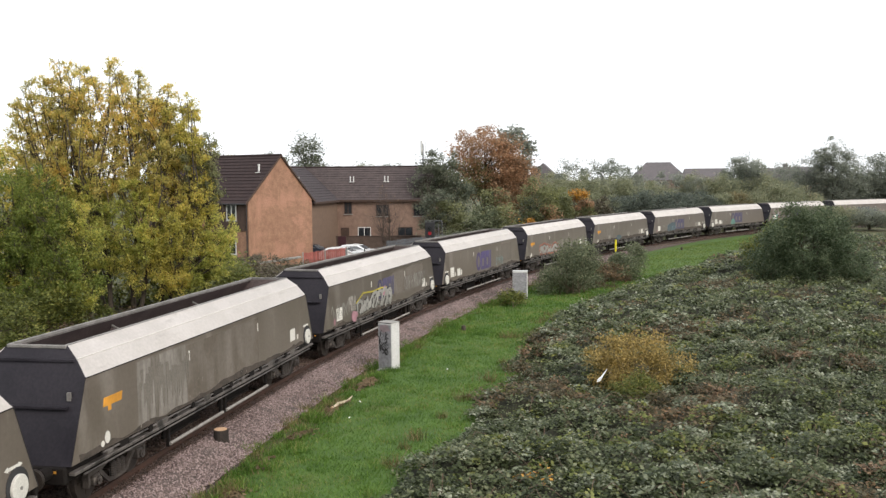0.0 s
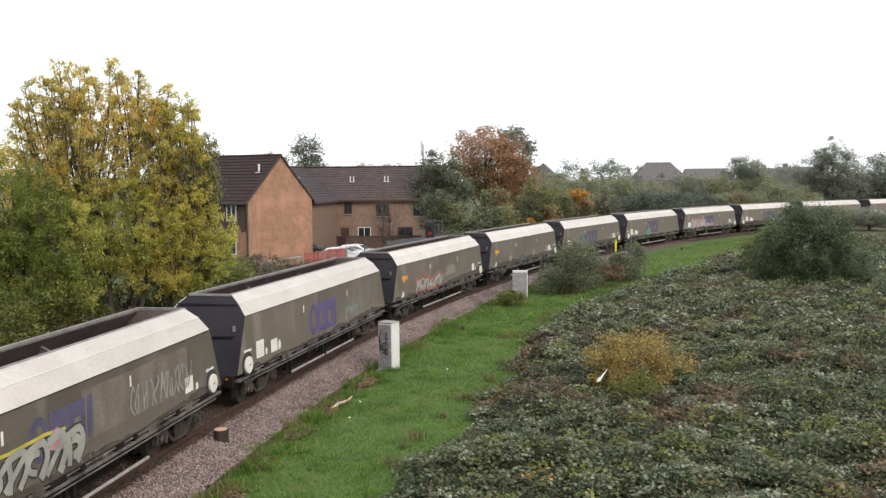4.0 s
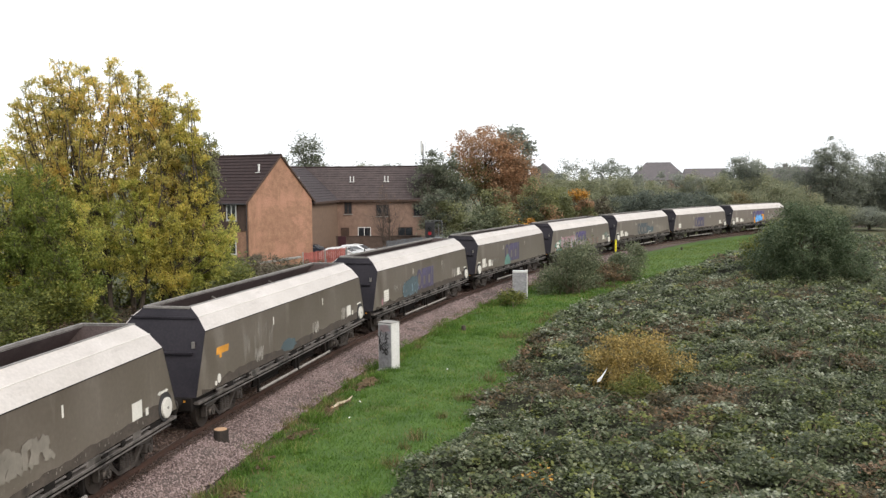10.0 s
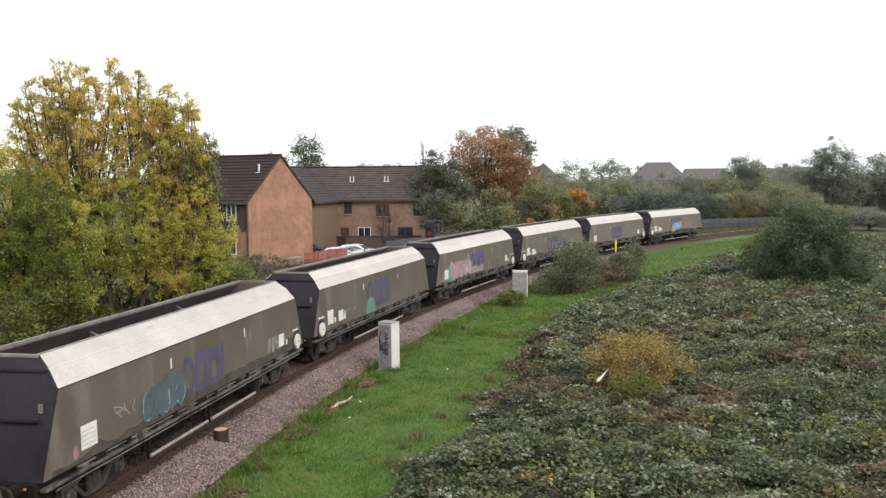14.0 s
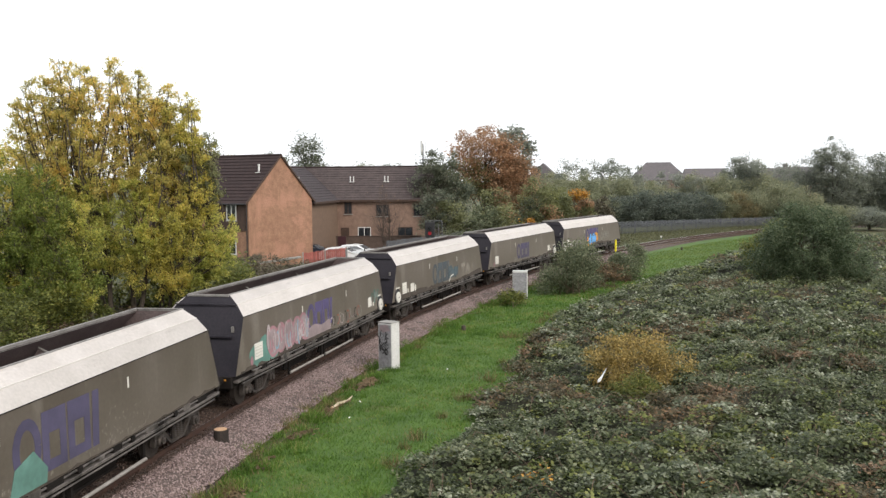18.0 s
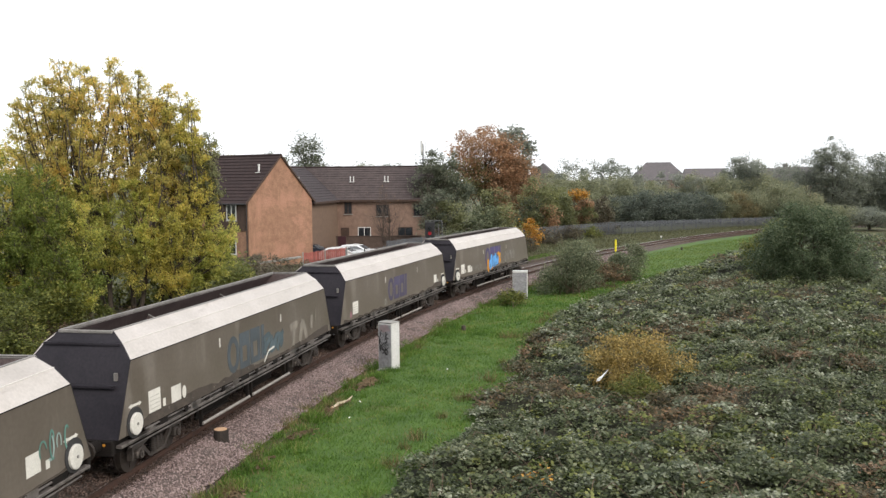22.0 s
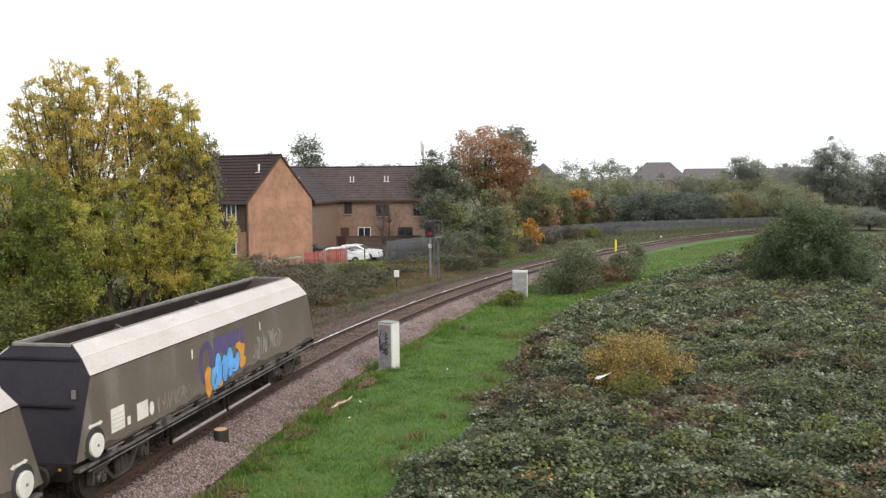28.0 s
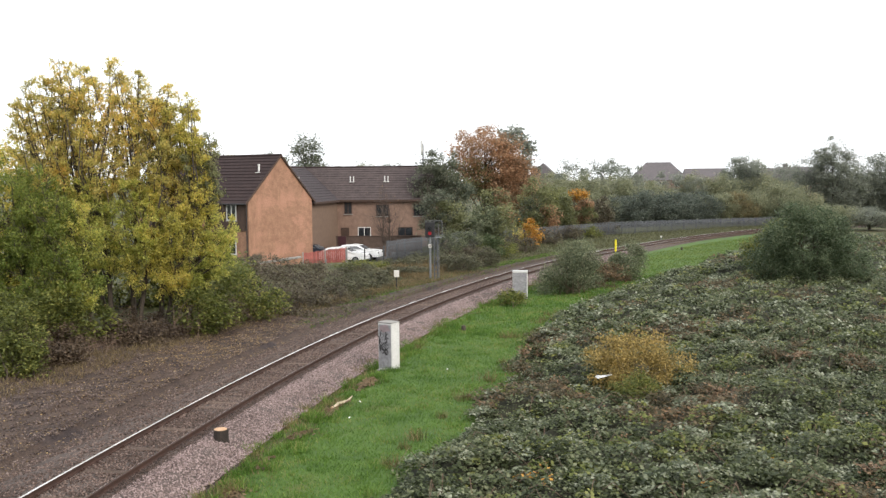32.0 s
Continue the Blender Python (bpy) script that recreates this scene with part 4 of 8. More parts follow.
def arrow(w, x, z):
    mark(w, "arrow_mark", [(x - 0.3, z), (x - 0.17, z - 0.06), (x - 0.17, z - 0.03), (x + 0.17, z - 0.03), (x + 0.17, z - 0.06), (x + 0.3, z), (x + 0.17, z + 0.06), (x + 0.17, z + 0.03), (x - 0.17, z + 0.03), (x - 0.17, z + 0.06)], "white", "white double-headed arrow")


def handbrake(w, x, label="round white handbrake wheel"):
    well = Shape()
    well.tube([(x, -1.348, 1.39), (x, -1.32, 1.39)], 0.37, 20)
    part("wheel_recess", well, "tag_black", w, "dark round recess")
    disc = Shape()
    disc.tube([(x, -1.35, 1.36), (x, -1.40, 1.36), (x, -1.41, 1.36)], [0.265, 0.265, 0.24], 22)
    d = part("handbrake_wheel", disc, "white", w, label)
    hub = Shape()
    hub.tube([(x, -1.41, 1.36), (x, -1.43, 1.36)], 0.035, 8)
    part("hub", hub, "rim", d)


def plates_a(w, lead):
    """Markings of a wagon whose handbrake is at the rear."""
    handbrake(w, 7.14)
    arrow(w, 7.05, 1.78)
    mark(w, "data_panel", rect(5.4, 1.45, 0.5, 0.42), "white", "white data panel")
    mark(w, "small_panel", rect(6.08, 1.42, 0.14, 0.18), "white", "small white panel")
    if lead == "logo":
        mark(w, "orange_shape", rect(-6.55, 2.1, 0.78, 0.2, 0.05), "orange", "orange block of a hire mark")
        mark(w, "orange_shape", rect(-6.35, 1.98, 0.14, 0.14), "orange", "orange block of a hire mark")
        mark(w, "round_mark", oval(-6.42, 1.40, 0.11, 0.14), "white", "small round white mark")
        mark(w, "round_mark", oval(-6.62, 1.30, 0.07, 0.07), "white", "small round white mark")
    else:
        mark(w, "data_panel", rect(-6.45, 1.40, 0.62, 0.52), "white", "white data panel")
        for k in range(4):
            mark(w, "print_bar", rect(-6.4, 1.48 + 0.1 * k, 0.5, 0.02), "print", "grey line of small print", 0.0115)
        mark(w, "round_mark", oval(-6.66, 1.42, 0.1, 0.15), "tag_pink", "faded round red mark")


def plates_b(w):
    """Markings of a wagon whose handbrake leads."""
    handbrake(w, -7.1)
    arrow(w, -7.05, 1.80)
    mark(w, "data_panel", rect(-6.42, 1.42, 0.58, 0.55), "white", "white data panel")
    for k in range(4):
        mark(w, "print_bar", rect(-6.36, 1.5 + 0.1 * k, 0.46, 0.018), "print", "grey line of small print", 0.0115)
    mark(w, "small_panel", rect(-5.72, 1.43, 0.13, 0.2), "white", "small white panel")
    mark(w, "data_panel", rect(-5.28, 1.40, 0.52, 0.42), "white", "white data panel")
    mark(w, "round_mark", oval(-4.58, 1.55, 0.11, 0.17), "white", "round white mark")


WAGON = build_wagon()
LABELS = {0: "brown hopper wagon with blue and orange graffiti, last of the train", 1: "brown hopper wagon with faded purple blocks on its side",
          2: "brown hopper wagon with purple blocks and white handbrake wheel", 3: "brown hopper wagon with pink and teal graffiti",
          4: "brown hopper wagon with purple blocks over a teal patch", 5: "brown hopper wagon with purple blocks and slate-blue graffiti",
          6: "dusty brown hopper wagon with an orange mark and white scrawls", 7: "brown hopper wagon with silver graffiti edged in red",
          8: "brown hopper wagon with large purple blocks on its side", 9: "brown hopper wagon with silver graffiti under a yellow line",
          10: "pale-streaked brown hopper wagon with an orange mark", 11: "brown hopper wagon with a white handbrake wheel"}
WAGONS = [WAGON] + [copy_thing(WAGON, Matrix()) for _ in range(11)]
for k, w in enumerate(WAGONS):
    w["label"] = LABELS[k]
    stripes(w)
for k in (0, 2, 4, 8):
    plates_b(WAGONS[k])
for k, lead in ((1, "plate"), (3, "plate"), (5, "plate"), (6, "logo"), (7, "logo"), (9, "plate"), (10, "logo"), (11, "plate")):
    plates_a(WAGONS[k], lead)
brand_shapes(WAGONS[8], -1.75, 1.35, 1.02)
brand_shapes(WAGONS[1], -1.95, 1.38, 0.95, "purple_faded")
brand_shapes(WAGONS[2], -1.8, 1.38, 0.98, "slate_faded")
brand_shapes(WAGONS[3], -1.85, 1.5, 0.92)
brand_shapes(WAGONS[4], -1.9, 1.4, 1.08, "purple_faded")
brand_shapes(WAGONS[5], -1.75, 1.38, 0.95, "purple_faded")
brand_shapes(WAGONS[9], -1.5, 1.65, 0.8, "purple_faded")
brand_shapes(WAGONS[0], -1.9, 1.42, 1.1)
# tall blue bubbles over an orange ground on the last wagon
for i, (x, z, rx, rz) in enumerate(((-1.35, 1.52, 0.26, 0.42), (0.95, 1.95, 0.26, 0.24), (1.0, 1.62, 0.24, 0.2), (-0.9, 1.32, 0.5, 0.14), (0.75, 2.15, 0.2, 0.12))):
    mark(WAGONS[0], "spray_mark", oval(x, z, rx, rz, 14, 0.18, random.Random(i)), "orange", "orange spray-painted patch", 0.0085 + 0.0003 * i)
for grow, stuff_, lift in ((0.035, "tag_navy", 0.011), (0.0, "tag_blue", 0.0135)):
    for i, (x, z, rx, rz) in enumerate(((-1.0, 1.52, 0.22, 0.34), (-0.72, 1.72, 0.24, 0.46), (-0.3, 1.66, 0.22, 0.40), (0.08, 1.78, 0.24, 0.46), (0.42, 1.62, 0.3, 0.22), (0.62, 1.78, 0.16, 0.2))):
        mark(WAGONS[0], "spray_mark", oval(x, z, rx + grow, rz + grow, 16, 0.07, random.Random(9 + i)), stuff_, "bright blue spray-painted bubble", lift + 0.0003 * i)
for i, q in enumerate((stroke([(-1.0, 1.35), (-0.86, 1.62)], 0.035), stroke([(-0.5, 1.4), (-0.46, 1.8)], 0.04), stroke([(-0.12, 1.42), (-0.02, 1.6)], 0.04), stroke([(0.2, 1.55), (0.4, 1.52)], 0.03))):
    mark(WAGONS[0], "spray_mark", q, "tag_navy", "dark line in the graffiti", 0.0165)
loops(WAGONS[0], 1.9, 1.5, 2.4, 0.66, 16, ("tag_white", "tag_silver"), 3, 0.035, "thin white tangled scrawl")
scribble(WAGONS[0], -4.3, 1.35, 1.6, 0.4, 8, "tag_silver", 4, 0.03)
scribble(WAGONS[1], -2.6, 1.25, 0.4, 0.3, 3, "tag_silver", 5, 0.04)
tag_row(WAGONS[2], 0.9, 1.38, 1.7, 0.7, 3, "tag_slate", None, None, 6, "slate-blue sprayed strokes", 0.2)
for i, q in enumerate((stroke([(3.3, 1.95), (4.1, 2.0)], 0.26), stroke([(3.6, 1.3), (3.72, 1.95)], 0.26), stroke([(4.25, 1.35), (4.6, 2.05)], 0.3), stroke([(4.6, 2.05), (5.0, 1.4)], 0.3), stroke([(5.55, 1.6), (5.6, 2.1)], 0.28), stroke([(6.0, 1.75), (6.05, 2.2)], 0.12))):
    mark(WAGONS[2], "spray_mark", q, "tag_dust", "broad pale spray-painted strokes", 0.0095 + 0.0004 * i)
mark(WAGONS[2], "spray_mark", stroke([(0.9, 1.25), (1.3, 1.55), (1.8, 1.6)], 0.06), "white", "white sprayed line", 0.018)
for i, (x, z, rx, rz) in enumerate(((-6.3, 1.55, 0.5, 0.36), (-5.6, 1.62, 0.6, 0.42), (-4.9, 1.5, 0.5, 0.3))):
    mark(WAGONS[3], "spray_mark", oval(x, z, rx, rz, 16, 0.16, random.Random(90 + i)), "tag_teal", "faded teal sprayed ground", 0.0030 + 0.0003 * i)
bubble_row(WAGONS[3], -5.35, 1.32, 3.5, 0.92, 5, "tag_mauve", "tag_pink", 8, "pink and mauve graffiti")
loops(WAGONS[3], -5.4, 1.32, 3.6, 0.95, 16, ("tag_pale", "tag_pink", "tag_pale", "tag_sky"), 8, 0.07, "looping pale and pink lines in the graffiti")
tag_row(WAGONS[3], -2.9, 1.42, 1.1, 0.65, 3, "tag_pale", "tag_sky", None, 9, "pale blue-edged graffiti", 0.06)
mark(WAGONS[3], "spray_mark", [(-2.0, 1.3), (0.6, 1.3), (0.4, 1.72), (-0.4, 1.6), (-1.2, 1.75), (-2.1, 1.6)], "tag_mauve", "brownish over-painted patch", 0.0095)
loops(WAGONS[3], 0.5, 1.28, 3.9, 0.5, 12, ("tag_pale", "tag_black", "tag_red", "tag_silver"), 10, 0.04, "thin pale, red and black looping lines")
loops(WAGONS[3], 5.9, 1.5, 1.0, 0.6, 5, ("tag_teal", "tag_cyan"), 12, 0.05, "faded teal looping lines")
mark(WAGONS[4], "spray_mark", [(-2.1, 1.22), (-0.9, 1.22), (-0.85, 1.5), (-1.3, 1.95), (-1.9, 1.75)], "tag_teal", "teal sprayed patch", 0.0105)
scribble(WAGONS[4], -4.8, 1.5, 1.4, 0.3, 5, "tag_silver", 11, 0.025)
tag_row(WAGONS[5], -3.8, 1.25, 2.0, 0.8, 4, "tag_slate", "tag_slate", None, 13, "slate-blue graffiti", 0.2)
loops(WAGONS[5], -3.7, 1.3, 1.9, 0.65, 5, ("tag_sky",), 14, 0.03, "pale blue line in the graffiti")
scribble(WAGONS[5], -5.1, 1.7, 1.1, 0.3, 3, "tag_silver", 15, 0.03)
scribble(WAGONS[5], 4.3, 1.4, 1.1, 0.5, 6, "tag_white", 16, 0.04)
scribble(WAGONS[6], -3.9, 1.35, 0.7, 0.42, 5, "tag_white", 17, 0.04)
scribble(WAGONS[6], 1.3, 1.4, 0.7, 0.4, 4, "tag_white", 18, 0.05)
mark(WAGONS[6], "spray_mark", oval(-1.0, 1.42, 0.7, 0.2, 16, 0.2, random.Random(91)), "tag_slate", "faint slate-blue sprayed patch", 0.0030)
scribble(WAGONS[6], 4.6, 1.4, 0.8, 0.45, 4, "tag_white", 19, 0.05)
tag_row(WAGONS[7], -4.6, 1.27, 4.4, 0.6, 7, "tag_silver", "tag_black", "tag_red", 20, "silver graffiti edged in black and red", 0.16)
tag_row(WAGONS[7], 0.3, 1.62, 1.8, 0.55, 5, "tag_dust", None, None, 21, "pale washed-out spray patch", 0.16)
tag_row(WAGONS[9], -4.3, 1.27, 4.6, 0.75, 7, "tag_silver", "tag_black", None, 22, "silver graffiti with dark outlines", 0.16)
mark(WAGONS[9], "spray_mark", stroke([(-4.3, 1.85), (-3.4, 2.2), (-2.2, 2.12), (-1.0, 2.16), (-0.3, 2.1)], 0.07), "tag_yellow", "yellow sprayed line", 0.019)
mark(WAGONS[9], "spray_mark", oval(-4.5, 1.35, 0.34, 0.24, 12, 0.2, random.Random(2)), "tag_pink", "pink sprayed patch", 0.02)
mark(WAGONS[9], "spray_mark", oval(-0.6, 1.95, 0.3, 0.24, 12, 0.2, random.Random(3)), "tag_pink", "pink sprayed patch", 0.02)
scribble(WAGONS[9], -7.0, 1.5, 1.9, 0.55, 6, "tag_silver", 23, 0.045)
scribble(WAGONS[9], -5.1, 1.6, 0.8, 0.6, 6, "tag_white", 24, 0.06)
scribble(WAGONS[9], 2.4, 1.6, 3.4, 0.7, 14, "tag_silver", 25, 0.045)
loops(WAGONS[8], 2.2, 1.38, 1.6, 0.52, 10, ("tag_cyan",), 26, 0.04, "thin pale cyan graffiti")
def chips(w, seed, n, x0, x1):
    """Small flakes where the brown paint has come off the lower side."""
    rng = random.Random(seed)
    sh = Shape()
    for i in range(n):
        x, z = rng.uniform(x0, x1), 1.22 + abs(rng.gauss(0, 0.32))
        if z > 2.5:
            continue
        a, b = rng.uniform(0.012, 0.045), rng.uniform(0.015, 0.07)
        y = -(1.33 - 0.02 * (z - 1.16) / 1.735) - 0.0035
        sh.plate([(x, y, z), (x + a, y, z - b * 0.3), (x + a * 1.2, y, z + b), (x + a * 0.2, y, z + b * 0.8)], (0, 0.003, 0))
    tagged(part("flaked_paint", sh, "tag_dust", w, "pale flaked paint"), kind="stuff")


for k, n, x0, x1 in ((0, 150, -4.4, -1.2), (4, 170, -3.5, 3.5), (8, 150, -4.0, 5.5), (2, 50, -6.0, 4.0), (7, 60, 0.0, 6.0), (9, 60, -2.0, 5.0), (10, 90, -5.0, 6.5)):
    chips(WAGONS[k], 70 + k, n, x0, x1)
def grime(w, seed):
    """The splashed dirt along the foot of the side, with an uneven top edge."""
    rng = random.Random(seed)
    top, h = [], 0.12
    for i in range(61):
        h = min(0.36, max(0.03, h + rng.uniform(-0.07, 0.07)))
        top.append((-7.5 + 0.25 * i + rng.uniform(-0.06, 0.06), 1.17 + h * (1.25 if abs(i - 30) > 22 else 0.8)))
    mark(w, "splashed_grime", [(-7.5, 1.165)] + [(7.5, 1.165)] + top[::-1], "grime", "dark splashed dirt along the foot", 0.0026)


for k, w in enumerate(WAGONS):
    grime(w, 300 + k)
mark(WAGONS[10], "lime_wash", rect(-5.05, 1.24, 2.55, 1.56), "lime_wash", "pale lime-washed patch with run marks", 0.0012)
mark(WAGONS[10], "lime_wash", rect(-2.48, 1.24, 5.0, 1.5), "lime_thin", "thin pale wash over the brown paint", 0.0010)
mark(WAGONS[8], "lime_wash", rect(3.4, 1.5, 2.4, 1.2), "lime_thin", "thin pale wash over the brown paint", 0.0010)
mark(WAGONS[9], "lime_wash", rect(0.4, 1.6, 5.2, 1.1), "lime_thin", "thin pale wash over the brown paint", 0.0010)
for k, n, x, wd in ((10, 30, -5.0, 2.6), (6, 10, -4.9, 2.6), (8, 7, 2.6, 2.0), (7, 3, -2.8, 0.5), (5, 4, 2.5, 0.6), (9, 5, -0.4, 1.6)):
    rng = random.Random(40 + k)
    for i in range(n):
        xx = x + wd * (i + rng.random()) / n
        top = rng.uniform(2.2, 2.6)
        mark(WAGONS[k], "lime_streak", [(xx, top), (xx + 0.02, top - rng.uniform(0.5, 1.2)), (xx + rng.uniform(0.05, 0.2), top - 0.3), (xx + 0.14, top)], "dust", "pale run-down streak", 0.002 + 0.00015 * i)


# ---- houses ----
def window(parent, x, y, z, wd, ht, axis, frame_material="upvc", out=-1):
    """A window standing proud of a wall along axis x or y; out: the side that it faces."""
    def bx(a0, a1, d0, d1, z0, z1):
        sh = Shape()
        d0, d1 = sorted((d0 * out, d1 * out))
        if axis == "x":
            return sh.box(x + a0, x + a1, y + d0, y + d1, z + z0, z + z1)
        return sh.box(x + d0, x + d1, y + a0, y + a1, z + z0, z + z1)
    win = part("window", bx(0, wd, 0.0, 0.03, 0, ht), "glass", parent, "dark reflecting window pane")
    for a0, a1, z0, z1 in ((0, 0.07, 0, ht), (wd - 0.07, wd, 0, ht), (0.07, wd - 0.07, 0, 0.07), (0.07, wd - 0.07, ht - 0.07, ht), (wd / 2 - 0.03, wd / 2 + 0.03, 0.07, ht - 0.07)):
        part("window_frame", bx(a0, a1, 0.0, 0.06, z0, z1), frame_material, win)
    part("window_sill", bx(-0.06, wd + 0.06, 0.0, 0.12, -0.09, 0.0), "concrete", win)
    return win


def roof_plane(parent, a, b, c, d, courses=16, over=0.012, tiles="tile"):
    """One pitched face, laid in overlapping courses from the eave a-b up to the ridge d-c."""
    a, b, c, d = (Vector(q) for q in (a, b, c, d))
    n = (b - a).cross(d - a).normalized()
    if n.z < 0:
        n = -n
    under = Shape()
    under.add([q - n * 0.05 for q in (a, b, c, d)] + [q - n * 0.005 for q in (a, b, c, d)], [(3, 2, 1, 0), (4, 5, 6, 7), (0, 1, 5, 4), (1, 2, 6, 5), (2, 3, 7, 6), (3, 0, 4, 7)])
    slope = part("roof_slope", under, tiles, parent, "dark brown tiles in courses")
    for i in range(courses):
        f0, f1 = i / courses, (i + 1.15) / courses
        p = [a.lerp(d, f0), b.lerp(c, f0), b.lerp(c, min(f1, 1)), a.lerp(d, min(f1, 1))]
        lo, hi = n * 0.06, n * over
        q = [p[0] + lo, p[1] + lo, p[2] + hi, p[3] + hi]
        sh = Shape()
        sh.add([*p, *q], [(4, 5, 6, 7), (0, 1, 5, 4), (1, 2, 6, 5), (3, 0, 4, 7), (2, 3, 7, 6)])
        part("tile_course", sh, tiles, slope)
    return slope


def vent(parent, x, y, z, h=0.75, r=0.075):
    sh = Shape()
    sh.tube([(x, y, z - 0.2), (x, y, z + h)], r, 8)
    sh.tube([(x, y, z + h), (x, y, z + h + 0.1)], r * 1.4, 8)
    sh.box(x - 2.6 * r, x + 2.6 * r, y - 3.5 * r, y + 3.5 * r, z - 0.14, z - 0.06)
    part("vent_pipe", sh, "upvc", parent, "white roof vent pipe")


def gable_house():
    w, l, eave, ridge = 8.18, 14.0, 5.45, 9.2
    h = thing("house", pose(-16.0, 75.0, 0.15, 0, 0, 58.8), "two-storey orange brick house with a dark tiled roof", "house")
    for y in (0.0, l):
        sh = Shape()
        sh.plate([(0, y, -0.6), (w, y, -0.6), (w, y, eave), (w / 2, y, ridge - 0.1), (0, y, eave)], (0, 0.25 if y == 0 else -0.25, 0))
        part("gable_wall", sh, "brick", h, "blank orange brick gable wall")
    for x in (0.0, w - 0.25):
        sh = Shape()
        sh.box(x, x + 0.25, 0.25, l - 0.25, -0.6, eave)
        part("side_wall", sh, "brick", h)
    for o, x in ((-1, 0.0), (1, w)):
        xe, ze = x + 0.35 * o, eave - 0.32
        roof_plane(h, (xe, -0.12, ze), (xe, l + 0.12, ze), (w / 2, l + 0.12, ridge), (w / 2, -0.12, ridge), 15)
        sh = Shape()
        sh.plate([(xe, -0.14, ze - 0.1), (w / 2, -0.14, ridge - 0.12), (w / 2, -0.14, ridge + 0.05), (xe, -0.14, ze + 0.08)], (0, 0.09, 0))
        part("verge_board", sh, "dark_wood", h)
        sh = Shape()
        sh.tube([(xe + 0.05 * o, -0.1, ze - 0.02), (xe + 0.05 * o, l, ze - 0.02)], 0.06, 8)
        part("gutter", sh, "black", h)
    sh = Shape()
    sh.tube([(w / 2, -0.13, ridge + 0.02), (w / 2, l + 0.13, ridge + 0.02)], 0.12, 8)
    part("ridge_tile", sh, "tile", h)
    sh = Shape()
    sh.box(-0.06, -0.01, 0.3, 3.4, 2.9, eave)
    part("boarding", sh, "dark_wood", h, "dark brown boarding under the eaves")
    window(h, -0.06, 1.25, 3.75, 1.1, 1.35, "y")
    for y, z in ((5.0, 3.75), (9.0, 3.75), (1.4, 0.9), (4.8, 0.9), (9.0, 0.9)):
        window(h, 0.0, y, z, 1.3, 1.25, "y")
    sh = Shape()
    sh.tube([(-0.1, 0.12, -0.4), (-0.1, 0.12, eave - 0.35)], 0.05, 8)
    part("downpipe", sh, "black", h)
    for y in (1.1, 8.0):
        vent(h, 2.6, y, eave + (ridge - eave) * 2.6 / (w / 2), 0.5)


